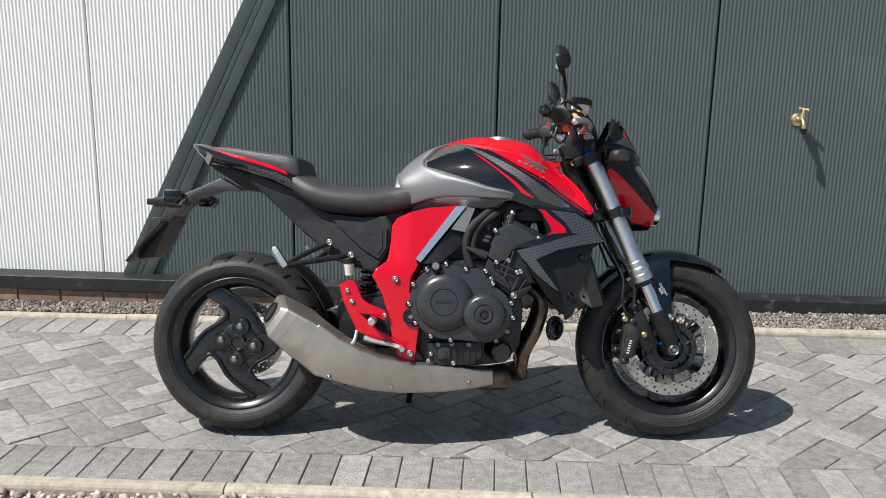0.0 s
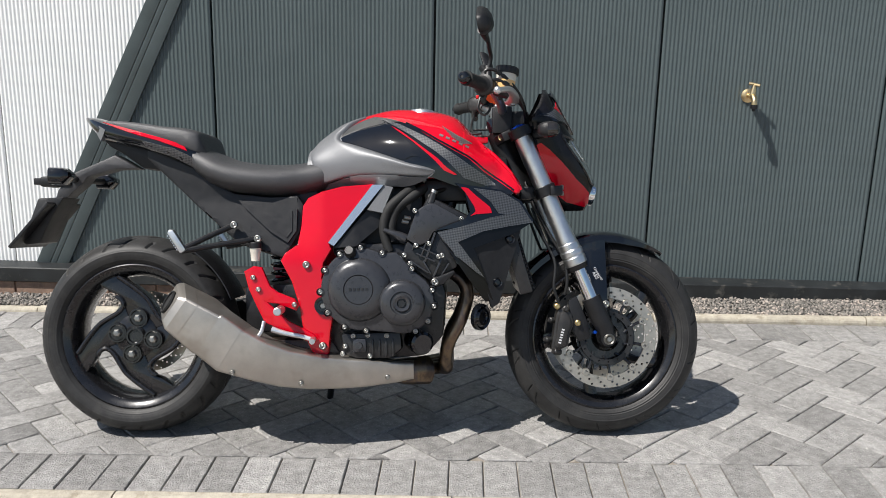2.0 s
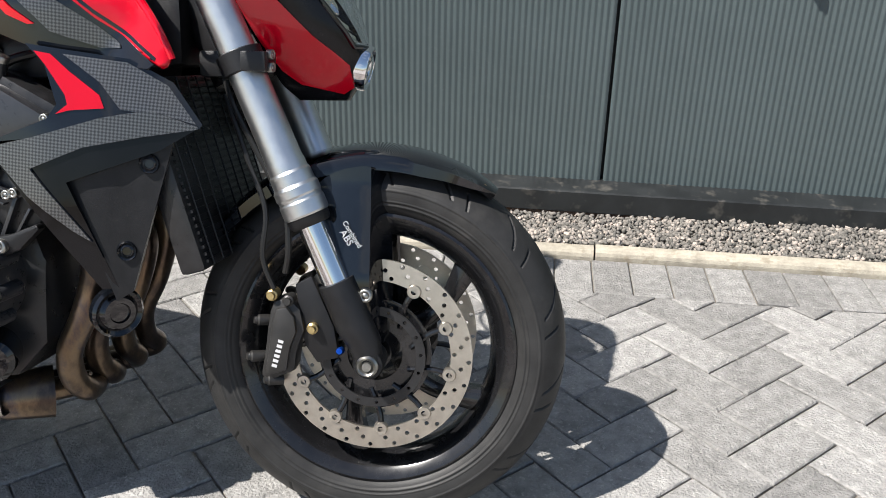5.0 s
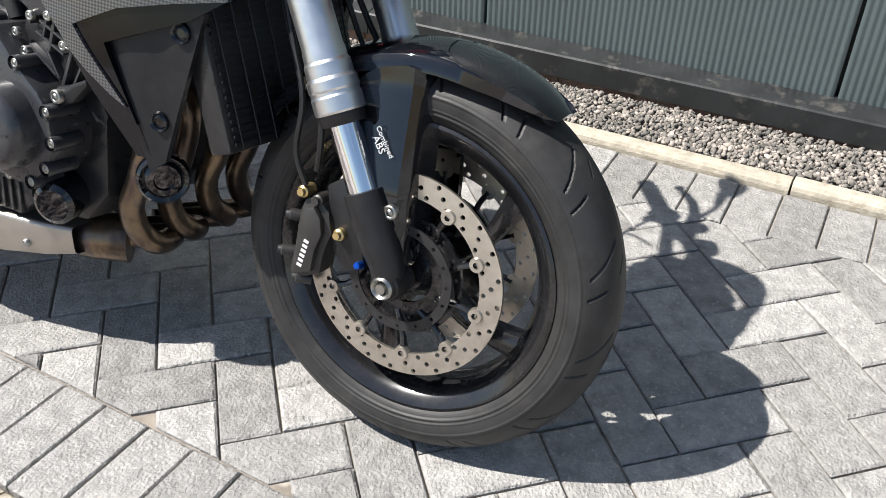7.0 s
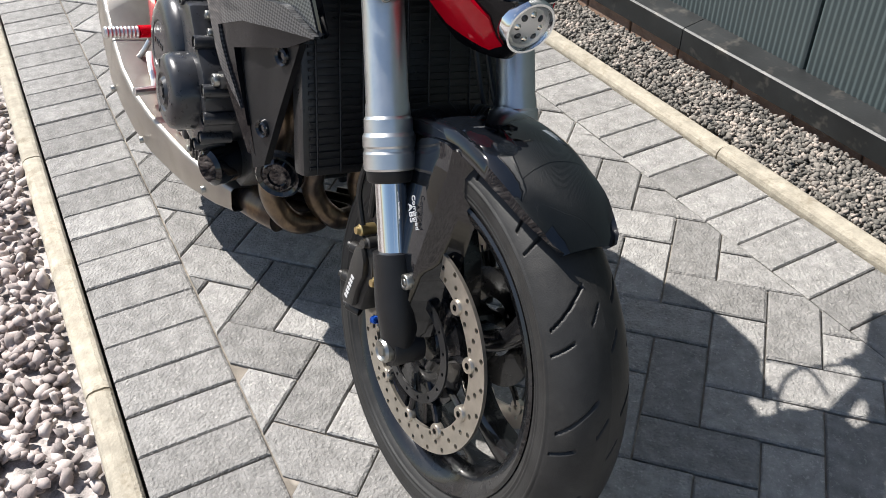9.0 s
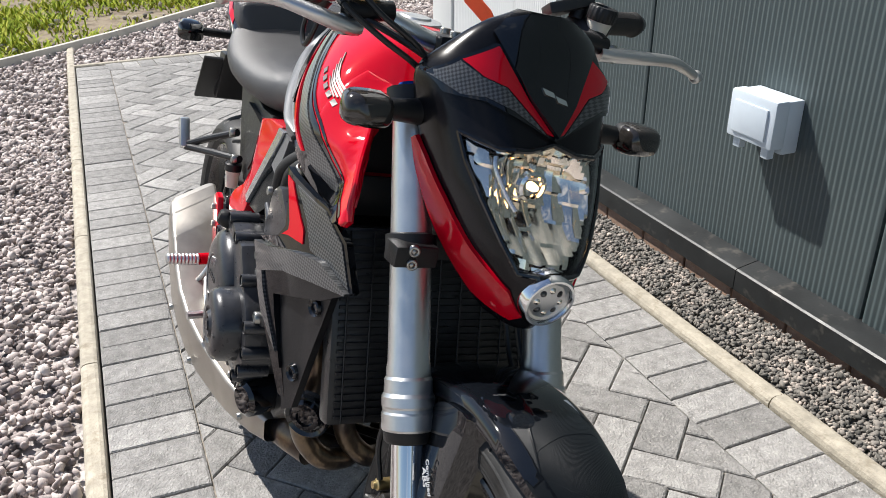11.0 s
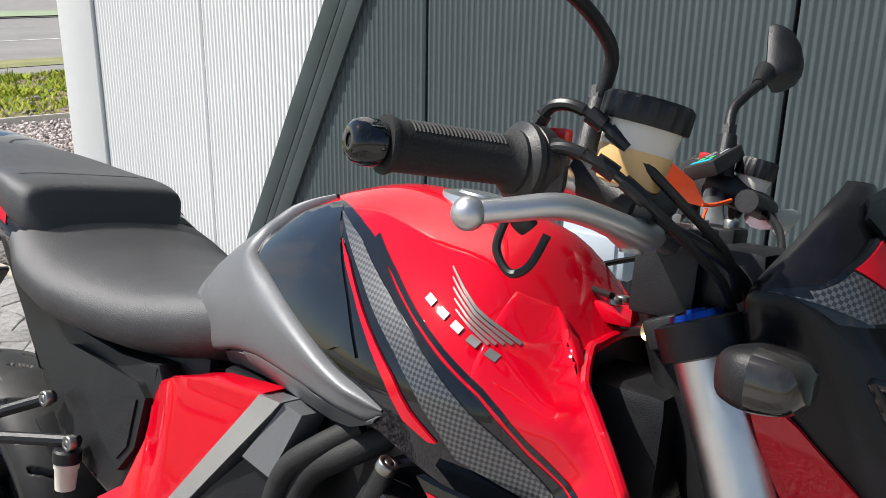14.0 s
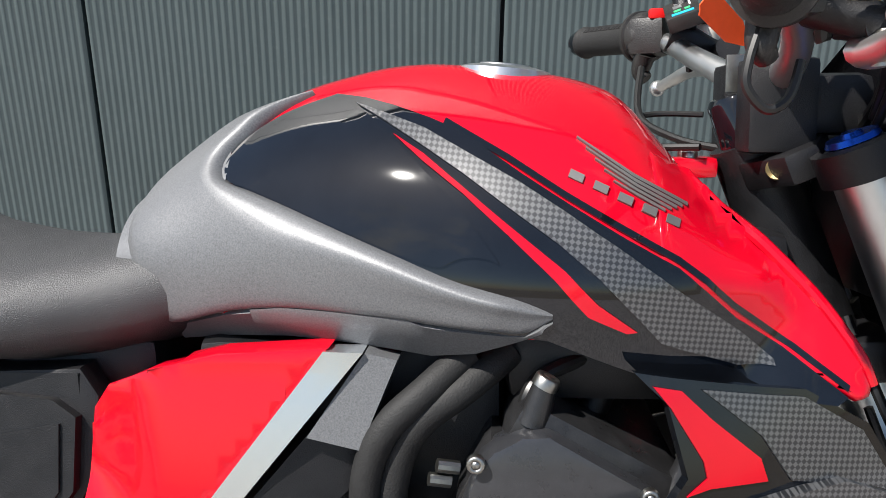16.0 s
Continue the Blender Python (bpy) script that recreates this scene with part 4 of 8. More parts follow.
def rear_wheel():
    bm = bmesh.new()
    rim(bm, RA, 0.077)
    w = part("rear_wheel", bm, WHEEL_BLACK, bike, "black alloy rear wheel with four swirling spokes")
    tyre("tyre", 0.308, [(0.221, 0.072), (0.231, 0.082), (0.249, 0.0905), (0.266, 0.0895), (0.281, 0.078), (0.293, 0.058), (0.303, 0.030), (0.308, 0.0)], w, RA,
         [(0.55, 13, 0.42, 0.90, 0.0, 0.0055), (0.35, 13, 0.66, 0.98, 0.42, 0.0048), (0.75, 13, 0.08, 0.36, 0.25, 0.0034)])
    edge = [(-0.133, -0.075), (-0.123, -0.050), (-0.102, -0.040), (-0.079, -0.056), (-0.060, -0.088), (-0.040, -0.119), (-0.002, -0.152), (0.036, -0.179), (0.052, -0.191)]
    edge = [(p.x, p.z) for p in smooth_path([(x, 0, z) for x, z in edge], 4)]
    for k in range(4):
        turn = Matrix.Rotation(k * math.pi / 2, 3, "Z")
        following = [(-z, x) for x, z in edge[:9]]
        pts = [(0, 0)] + edge[8:] + [(0.084, -0.179), (0.116, -0.160)] + following
        bm = bmesh.new()
        slab(bm, [(q.x + RA.x, q.y + RA.z) for q in [turn @ Vector((x, z, 0)) for x, z in pts]], -0.056 - 0.0004 * k, -0.020, 0.004)
        spoke = part("spoke", bm, WHEEL_BLACK, w)
        ridge = [turn @ Vector((x, z, 0)) for x, z in [(q[0] * 0.97 + 0.004, q[1] * 0.97) for q in edge[2:]]]
        bm = bmesh.new()
        tube(bm, [RA + Vector((q.x, -0.058, q.y)) for q in ridge], [0.006] + [0.0075] * (len(ridge) - 2) + [0.005], 10, smooth=False)
        part("spoke_ridge", bm, WHEEL_BLACK, spoke)
    bm = bmesh.new()
    lathe(bm, [(0, 0.068), (0.018, 0.068), (0.021, 0.074), (0.026, 0.074), (0.034, 0.066), (0.056, 0.063), (0.066, 0.058), (0.072, 0.045), (0.072, -0.04), (0, -0.04)], Matrix.Translation(RA) @ YAXIS, 40)
    part("hub", bm, WHEEL_BLACK, w, "black hub plate")
    w.location.y = -0.030
    for k in range(4):
        a = math.radians(-2 + 90 * k)
        c = RA + Vector((0.056 * math.sin(a + 0.22), -0.060, 0.056 * math.cos(a + 0.22)))
        bm = bmesh.new()
        lathe(bm, [(0.031, -0.03), (0.031, 0.006), (0.029, 0.011), (0.025, 0.011), (0.022, 0.0075), (0.0, 0.0075)], axis_to((0, -1, 0), c), 24)
        part("nut_recess", bm, WHEEL_BLACK, w)
        bm = bmesh.new()
        lathe(bm, [(0, 0.022), (0.008, 0.021), (0.0125, 0.017), (0.0135, 0.0)], axis_to((0, -1, 0), c), 6)
        part("wheel_nut", bm, STEEL, w, "zinc wheel nut")
    bm = bmesh.new()
    disc(bm, RA, 0.098, 0.128, 0.062, 0.005, 3, 60, 0.0033)
    part("brake_disc", bm, DISC_STEEL, w, "drilled steel brake disc")


def front_wheel():
    bm = bmesh.new()
    rim(bm, FA, 0.052)
    w = part("front_wheel", bm, WHEEL_BLACK, bike, "black alloy front wheel with slim spokes")
    tyre("tyre", 0.303, [(0.221, 0.047), (0.231, 0.055), (0.247, 0.0605), (0.264, 0.0600), (0.280, 0.050), (0.2925, 0.036), (0.3005, 0.018), (0.303, 0.0)], w, FA,
         [(-0.55, 14, 0.28, 0.90, 0.0, 0.0026), (-0.30, 14, 0.62, 0.98, 0.45, 0.0022), (-0.75, 14, 0.05, 0.28, 0.30, 0.0018)], 1300, 14, 0.006)
    for k in range(5):
        bm = bmesh.new()
        turn = Matrix.Rotation(k * 2 * math.pi / 5 + 0.35, 3, "Z")
        pts = [tuple((turn @ Vector((x, z, 0))).xy) for x, z in ((0.0, 0.03), (0.012, 0.080), (0.008, 0.130), (-0.016, 0.188))]
        ribbon(bm, pts, [0.020, 0.014, 0.013, 0.020], -0.016, 0.016, FA, 0.003)
        part("spoke", bm, WHEEL_BLACK, w)
    bm = bmesh.new()
    lathe(bm, [(0, 0.06), (0.026, 0.06), (0.032, 0.050), (0.045, 0.03), (0.048, -0.03), (0.032, -0.05), (0.026, -0.06), (0, -0.06)], Matrix.Translation(FA) @ YAXIS, 32)
    part("hub", bm, WHEEL_BLACK, w)
    for y in (-0.070, 0.070):
        bm = bmesh.new()
        disc(bm, FA, 0.121, 0.155, y, 0.005, 3, 72, 0.0038)
        d = part("brake_disc", bm, DISC_STEEL, w, "drilled steel brake disc")
        bm = bmesh.new()
        lathe(bm, [(0.044, 0.003), (0.090, 0.003), (0.090, -0.003), (0.044, -0.003)], Matrix.Translation(FA + Vector((0, y * 0.86, 0))) @ YAXIS, 40, True)
        part("disc_carrier", bm, WHEEL_BLACK, w)
        for k in range(10):
            a = k * 2 * math.pi / 10 + 0.2
            b = a + 0.20
            bm = bmesh.new()
            tube(bm, [FA + Vector((0.058 * math.cos(a), y * 0.9, 0.058 * math.sin(a))), FA + Vector((0.095 * math.cos(b), y * 0.97, 0.095 * math.sin(b))), FA + Vector((0.121 * math.cos(b), y, 0.121 * math.sin(b)))], 0.0048, 8)
            part("carrier_arm", bm, WHEEL_BLACK, w)
        for k in range(10):
            b = k * 2 * math.pi / 10 + 0.40
            bm = bmesh.new()
            lathe(bm, [(0.0045, 0.006), (0.010, 0.006), (0.0115, 0.003), (0.0115, -0.004), (0.0045, -0.004)], axis_to((0, math.copysign(1, y), 0), FA + Vector((0.122 * math.cos(b), y, 0.122 * math.sin(b)))), 14)
            part("bobbin", bm, DISC_STEEL, w)
    bm = bmesh.new()
    disc(bm, FA, 0.068, 0.082, -0.079, 0.003, 1, 48, 0.0030)
    part("sensor_ring", bm, ENGINE_BLACK, w, "toothed steel speed-sensor ring")


rear_wheel()
front_wheel()

# fork and front end --------------------------------------------------------
RAKE = Vector((-0.4155, 0, 1)).normalized()
FOOT = Vector((1.419, 0, 0.372))


def on_fork(z, side, dx=0.0, dy=0.0):
    p = FOOT + RAKE * ((z - FOOT.z) / RAKE.z)
    return Vector((p.x + dx, 0.105 * side + dy, z))


for side in (-1, 1):
    bm = bmesh.new()
    lathe(bm, [(0.0230, 0.012), (0.0335, 0.012), (0.0350, 0.015), (0.0350, 0.034), (0.0335, 0.037), (0.0335, 0.041), (0.0350, 0.044), (0.0350, 0.056), (0.0322, 0.061), (0.0318, 0.078), (0.0296, 0.082), (0.0292, 0.094), (0.0280, 0.100), (0.0274, 0.20), (0.0272, 0.455), (0.024, 0.458), (0, 0.458)], axis_to(RAKE, on_fork(0.515, side)), 32)
    leg = part("fork_leg", bm, ALLOY, bike, "silver fork outer tube", sharp=25)
    bm = bmesh.new()
    lathe(bm, [(0.0218, -0.004), (0.0285, -0.004), (0.0315, 0.0), (0.0325, 0.0115), (0.0218, 0.0115)], axis_to(RAKE, on_fork(0.515, side)), 32)
    part("dust_seal", bm, BLACK_PLASTIC, leg, "black rubber dust seal")
    bm = bmesh.new()
    lathe(bm, [(0.0215, 0.0), (0.0215, 0.16)], axis_to(RAKE, on_fork(0.375, side)), 28)
    part("inner_tube", bm, CHROME, leg, "polished chrome stanchion")
    bm = bmesh.new()
    tube(bm, [on_fork(0.425, side), on_fork(0.36, side), on_fork(0.33, side, 0.004), Vector((1.447, 0.105 * side, 0.300))], [0.0285, 0.029, 0.026, 0.022], 20, smooth=False)
    lathe(bm, [(0, 0.020), (0.022, 0.020), (0.024, 0.016), (0.024, -0.026), (0, -0.026)], axis_to((0, side, 0), (1.447, 0.100 * side, 0.300)), 24)
    part("fork_foot", bm, BLACK_PLASTIC, leg, "black cast fork bottom")
    bm = bmesh.new()
    lathe(bm, [(0, 0.010), (0.007, 0.010), (0.008, 0.004), (0.014, 0.010), (0.017, 0.006), (0.017, -0.004)], axis_to((0, side, 0), (1.447, 0.122 * side, 0.300)), 24)
    part("axle_end", bm, STEEL, leg, "bright axle end")
    bm = bmesh.new()
    lathe(bm, [(0.0285, -0.016), (0.034, -0.014), (0.034, 0.014), (0.0285, 0.016)], axis_to(RAKE, on_fork(0.748, side)), 28)
    box(bm, (-0.002, -0.030, -0.014), (0.034, 0.030, 0.014), 0.003, Matrix.Translation(on_fork(0.748, side, 0.012, 0.012 * side)))
    clampp = part("lower_clamp", bm, BLACK_PLASTIC, leg)
    for dz in (-0.008, 0.010):
        bolt(clampp, on_fork(0.748, side).x + 0.046, 0.105 * side + 0.018 * side, 0.748 + dz, (0.9, 0.25 * side, 0))
    bm = bmesh.new()
    lathe(bm, [(0.0275, -0.016), (0.036, -0.014), (0.036, 0.014), (0.0275, 0.016)], axis_to(RAKE, on_fork(0.925, side)), 28)
    part("upper_clamp", bm, BLACK_PLASTIC, leg)
    bm = bmesh.new()
    lathe(bm, [(0, 0.008), (0.008, 0.008), (0.010, 0.004), (0.021, 0.005), (0.023, 0.0)], axis_to(RAKE, on_fork(0.940, side)), 24)
    part("fork_cap", bm, BLUE, leg, "blue anodised fork cap")
bm = bmesh.new()
slab(bm, [(-0.09, 0.0), (-0.04, -0.03), (0.04, -0.03), (0.09, 0.0), (0.09, 0.03), (0.03, 0.05), (-0.03, 0.05), (-0.09, 0.03)], -0.014, 0.014, 0.005)
part("top_yoke", bm, BLACK_PLASTIC, bike, "black top yoke", xf=Matrix.Translation((1.165, 0, 0.925)) @ Matrix.Rotation(radians(-22.6), 4, "Y") @ Matrix(((0, 0, -1, 0), (1, 0, 0, 0), (0, 1, 0, 0), (0, 0, 0, 1))))
bm = bmesh.new()
box(bm, (1.19, -0.085, 0.725), (1.26, 0.085, 0.765), 0.008)
part("bottom_yoke", bm, BLACK_PLASTIC, bike)
bm = bmesh.new()
tube(bm, [(1.13, 0, 0.94), (1.22, 0, 0.72)], 0.036, 20, smooth=False)
box(bm, (0.98, -0.06, 0.74), (1.16, 0.06, 0.86), 0.02)
part("headstock", bm, BLACK_PLASTIC, bike, "black steering head and frame front")

# caliper, brake pipes
for side in (-1, 1):
    bm = bmesh.new()
    slab(bm, [(1.309, 0.386), (1.314, 0.413), (1.320, 0.430), (1.342, 0.438), (1.362, 0.417), (1.368, 0.384), (1.356, 0.354), (1.351, 0.318), (1.315, 0.302), (1.296, 0.307), (1.304, 0.348)], side * 0.058, side * 0.100, 0.008)
    cal = part("brake_caliper", bm, HOUSING, bike, "black four-piston brake caliper")
    cal.location = (-0.022, 0, -0.040)
    bm = bmesh.new()
    slab(bm, [(1.318, 0.392), (1.326, 0.420), (1.342, 0.424), (1.354, 0.408), (1.357, 0.384), (1.346, 0.356), (1.341, 0.322), (1.316, 0.314), (1.306, 0.318), (1.313, 0.352)], side * 0.098, side * 0.110, 0.005)
    part("caliper_cover", bm, HOUSING, cal)
    for i in range(6):
        bm = bmesh.new()
        box(bm, (-0.0042, -0.0006, -0.0022), (0.0042, 0.0006, 0.0022), 0.0, Matrix.Translation((1.322 + 0.0022 * i, side * 0.1105, 0.330 + 0.0078 * i)) @ Matrix.Rotation(radians(16), 4, "Y"))
        part("lettering_bar", bm, WHITE_INK, cal, "white maker's mark as plain bars")
    for x, z in ((1.294, 0.397), (1.281, 0.338), (1.307, 0.300), (1.343, 0.431), (1.380, 0.388), (1.318, 0.439)):
        bm = bmesh.new()
        lathe(bm, [(0, 0.018), (0.0055, 0.018), (0.0065, 0.013), (0.009, 0.011), (0.009, -0.012)], axis_to((-0.8, side * 0.5, 0.1) if x < 1.31 else (0, side, 0), (x + (0.010 if x < 1.31 else 0), side * 0.09, z)), 12)
        part("caliper_bolt", bm, DULL_BRASS if x in (1.380, 1.318) else HOUSING, cal)
    bm = bmesh.new()
    slab(bm, [(1.352, 0.455), (1.378, 0.470), (1.412, 0.390), (1.420, 0.340), (1.385, 0.330), (1.365, 0.360)], side * 0.078, side * 0.092, 0.004)
    part("caliper_bracket", bm, BLACK_PLASTIC, cal)
    bm = bmesh.new()
    tube(bm, [(1.318, side * 0.10, 0.435), (1.325, side * 0.105, 0.475), (1.318, side * 0.10, 0.54), (1.275, side * 0.09, 0.62), (1.235, side * 0.08, 0.70), (1.21, side * 0.05, 0.78)], 0.005, 8)
    tube(bm, [(1.30, side * 0.10, 0.41), (1.285, side * 0.105, 0.46), (1.29, side * 0.10, 0.53), (1.262, side * 0.085, 0.60), (1.225, side * 0.07, 0.70)], 0.0045, 8)
    part("brake_hose", bm, CABLE, bike, "black brake hose")
    bm = bmesh.new()
    lathe(bm, [(0, 0.006), (0.0045, 0.005), (0.006, 0.002), (0.006, -0.010)], axis_to((0, side, 0.2), (1.427, side * 0.122, 0.361)), 12)
    part("bleed_cap", bm, BLUE, cal, "blue cap")

# front mudguard
def guard(a):
    """Radius and half width of the mudguard at an angle about the axle."""
    return np.interp(a, [52, 62, 90, 120, 150], [0.3035, 0.309, 0.3135, 0.3125, 0.310]), np.interp(a, [50, 56, 66, 80, 110, 140, 150], [0.020, 0.050, 0.066, 0.072, 0.074, 0.066, 0.050])


bm = bmesh.new()
loops = []
for a in np.linspace(54, 149, 44):
    r, hw = guard(a)
    ca, sa = math.cos(radians(a)), math.sin(radians(a))
    deep = np.interp(a, [54, 62, 75, 100, 149], [0.004, 0.020, 0.032, 0.036, 0.024])
    out = []
    for y, d in ((-1.0, deep), (-1.0, deep * 0.45), (-0.92, 0.010), (-0.7, 0.003), (-0.35, 0.0), (0, -0.003), (0.35, 0.0), (0.7, 0.003), (0.92, 0.010), (1.0, deep * 0.45), (1.0, deep)):
        q = r + 0.012 - d
        out.append(FA + Vector((q * ca, y * hw, q * sa)))
    for y, d in ((0.96, deep), (0.90, 0.013), (0.35, 0.0035), (-0.35, 0.0035), (-0.90, 0.013), (-0.96, deep)):
        q = r + 0.0105 - d
        out.append(FA + Vector((q * ca, y * hw, q * sa)))
    loops.append(out)
rings(bm, loops)
mud = part("front_mudguard", bm, BLACK_GLOSS, bike, "gloss black front mudguard", sharp=50)
for side in (-1, 1):
    bm = shell(round_off([(1.346, 0.545), (1.370, 0.575), (1.400, 0.592), (1.446, 0.600), (1.470, 0.580), (1.474, 0.530), (1.474, 0.475), (1.476, 0.400), (1.474, 0.335), (1.462, 0.318), (1.444, 0.330), (1.434, 0.382), (1.416, 0.430), (1.390, 0.488)], 1),
               lambda x, z: -0.078 - 0.022 * min(1, max(0, (0.57 - z) / 0.14)) - 0.005 * math.sin(max(0, min(1, (x - 1.36) / 0.11)) * math.pi) + 1.9 * max(0.0, x - 1.449), 0.005, 0.008, mirror=side > 0)
    leg = part("mudguard_leg", bm, BLACK_GLOSS, mud)
    bolt(leg, 1.442, side * 0.104, 0.405, (0, side, 0), True)
    for words, z, sz in (("Combined", 0.495, 0.0108), ("ABS", 0.489, 0.0150)):
        me = text_mesh(words, sz)
        me.materials.append(WHITE_INK)
        ob = shared("lettering", me, mud, Matrix.Translation((1.4085 if words == "ABS" else 1.4185, side * 0.0995, z)) @ Matrix.Rotation(radians(90), 4, "X") @ Matrix.Rotation(radians(-58 if side < 0 else 58), 4, "Z") if side < 0
                    else Matrix.Translation((1.4085 if words == "ABS" else 1.4185, side * 0.0995, z)) @ Matrix.Rotation(radians(180), 4, "Z") @ Matrix.Rotation(radians(90), 4, "X") @ Matrix.Rotation(radians(74), 4, "Z"))

# fuel tank ------------------------------------------------------------------
XS, WS = [.50, .55, .61, .70, .79, .90, 1.0, 1.10, 1.20], [.075, .090, .104, .128, .156, .183, .190, .160, .142]
XT, ZT = [.50, .55, .60, .65, .70, .75, .80, .87, .93, .98, 1.03, 1.06, 1.10, 1.14, 1.20], [.845, .890, .930, .964, .991, 1.004, 1.016, 1.014, 1.006, .998, .972, .910, .883, .852, .772]


def soft(x, xs, ys):
    return float(np.mean([np.interp(x + d, xs, ys) for d in (-0.03, -0.015, 0, 0.015, 0.03)]))


def half_width(x, z):
    top, wid = soft(x, XT, ZT), soft(x, XS, WS)
    zb = min(0.83, top - 0.05)
    s = min(1.0, max(0.0, (z - zb) / (top - zb)))
    return wid * (1 - s ** 1.8) ** (1 / 1.8) - (max(0.0, zb - z) * 0.10)


WING_X, WING_Y, WING_Z = [1.030, 1.060, 1.085, 1.104, 1.119, 1.148, 1.168, 1.182, 1.190], [0.060, 0.086, 0.106, 0.121, 0.132, 0.148, 0.157, 0.165, 0.166], [0.945, 0.918, 0.890, 0.867, 0.852, 0.820, 0.793, 0.771, 0.752]


def flank(x, z):
    """Half width of the tank side, carried forward into the wings."""
    if x < 1.03:
        return half_width(x, z)
    edge = float(np.interp(x, WING_X, WING_Y)) + 0.35 * max(0.0, float(np.interp(x, WING_X, WING_Z)) - z)
    return max(half_width(x, z), min(0.176, edge))


def skin(off):
    return lambda x, z: -flank(x, z) - off


def tank_section(x, grow=0.0, sink=0.04):
    top, wid = soft(x, XT, ZT) + grow, soft(x, XS, WS) + grow
    zb = min(0.83, top - 0.05 - grow)
    out = [(x, -wid * 0.97, zb - sink)]
    for i in range(33):
        f = math.pi * i / 32
        c, s = math.cos(f), max(0.0, math.sin(f))
        out.append((x, -math.copysign(abs(c) ** (2 / 1.8), c) * wid, zb + (top - zb) * s ** (2 / 1.8)))
    return out + [(x, wid * 0.97, zb - sink)]


def cover_between(inner, outer, mirror):
    """A moulded cover laid on the tank between two lines, with a raised crest beside the inner one."""
    def even(line, n):
        q = smooth_path([(x, 0, z) for x, z in line], 5)
        d = np.cumsum([0] + [(q[i + 1] - q[i]).length for i in range(len(q) - 1)])
        return [(float(np.interp(s, d, [p.x for p in q])), float(np.interp(s, d, [p.z for p in q]))) for s in np.linspace(0, d[-1], n)]
    ia, oa = even(inner, 64), even(outer, 64)
    bm = bmesh.new()
    rows = []
    for u, off in ((0.0, -0.004), (0.0, 0.002), (0.05, 0.0085), (0.10, 0.0125), (0.16, 0.0142), (0.24, 0.0138), (0.36, 0.0122), (0.50, 0.0110), (0.65, 0.0105), (0.80, 0.0098), (0.92, 0.0085), (0.98, 0.0060), (1.0, 0.002), (1.0, -0.006)):
        row = []
        for i, ((x0, z0), (x1, z1)) in enumerate(zip(ia, oa)):
            ease = min(1.0, 0.35 + i / 12, 0.30 + (63 - i) / 8)
            x, z = x0 + (x1 - x0) * u, z0 + (z1 - z0) * u
            y = -half_width(x, z)
            e = 0.002
            n = Vector(((half_width(x + e, z) - half_width(x - e, z)) / (2 * e), 1.0, (half_width(x, z + e) - half_width(x, z - e)) / (2 * e)))
            n = Vector((-n.x, -1.0, -n.z)).normalized()
            p = Vector((x, y, z)) + n * (off * ease if off > 0.002 else off)
            row.append((p.x, -p.y if mirror else p.y, p.z))
        rows.append(row)
    rings(bm, rows, False)
    return bm


bm = bmesh.new()
rings(bm, [tank_section(x) for x in np.linspace(0.650, 1.085, 40)], True, False)
tank = part("fuel_tank", bm, RED, bike, "glossy red fuel tank with black and carbon side panels", sharp=60)
SHAPES = dict(
    panel=[(.649, .919), (.655, .932), (.669, .947), (.698, .965), (.724, .975), (.751, .983), (.766, .979), (.775, .971), (.798, .954), (.835, .920), (.859, .898), (.877, .877), (.899, .848), (.891, .853), (.877, .855), (.864, .853), (.850, .845), (.831, .849), (.763, .873), (.710, .892), (.676, .903), (.655, .907)],
    carbon=[(.769, .976), (.791, .969), (.833, .954), (.876, .931), (.913, .911), (.948, .889), (.990, .861), (1.034, .830), (1.083, .797), (1.115, .771), (1.116, .766), (1.085, .767), (1.037, .783), (1.021, .789), (1.004, .808), (.973, .840), (.943, .865), (.904, .892), (.867, .918), (.829, .942), (.797, .961)],
    red2=[(.807, .949), (.834, .933), (.868, .907), (.904, .879), (.947, .846), (.973, .820), (1.002, .799), (.994, .798), (.965, .811), (.939, .839), (.904, .871), (.868, .902), (.834, .927)],
    border=[(.749, .985), (.778, .981), (.805, .974), (.837, .963), (.866, .951), (.885, .938), (.913, .919), (.948, .897), (.991, .871), (1.034, .847), (1.057, .828), (1.082, .806), (1.121, .781), (1.158, .752)],
    pin=[(.851, .963), (.904, .933), (.948, .905), (.991, .880), (1.035, .855), (1.057, .839), (1.081, .818), (1.131, .783), (1.170, .753)],
    greylow=[(.597, .780), (.657, .798), (.712, .805), (.764, .805), (.813, .803), (.859, .799), (.899, .797), (.917, .797), (.938, .806), (.930, .800), (.904, .788), (.877, .776), (.840, .770), (.802, .775), (.763, .778), (.711, .779), (.655, .774), (.600, .765)],
)
bm = bmesh.new()
rings(bm, [tank_section(x, -0.004) for x in (1.060, 1.066)])
part("tank_front_plate", bm, BLACK_PLASTIC, tank, "black recess in front of the tank")
bm = bmesh.new()
rings(bm, [tank_section(x, 0.005, 0.035) for x in np.linspace(0.546, 0.652, 12)])
part("tank_rear_cover", bm, GREY_COVER, tank, "dark silver matt plastic cover behind the tank", sharp=50)
COVER_IN = [(.724, .986), (.697, .972), (.678, .957), (.667, .945), (.654, .932), (.649, .920), (.655, .908), (.679, .901), (.713, .890), (.765, .871), (.814, .853), (.860, .836), (.904, .825), (.925, .818), (.938, .812)]
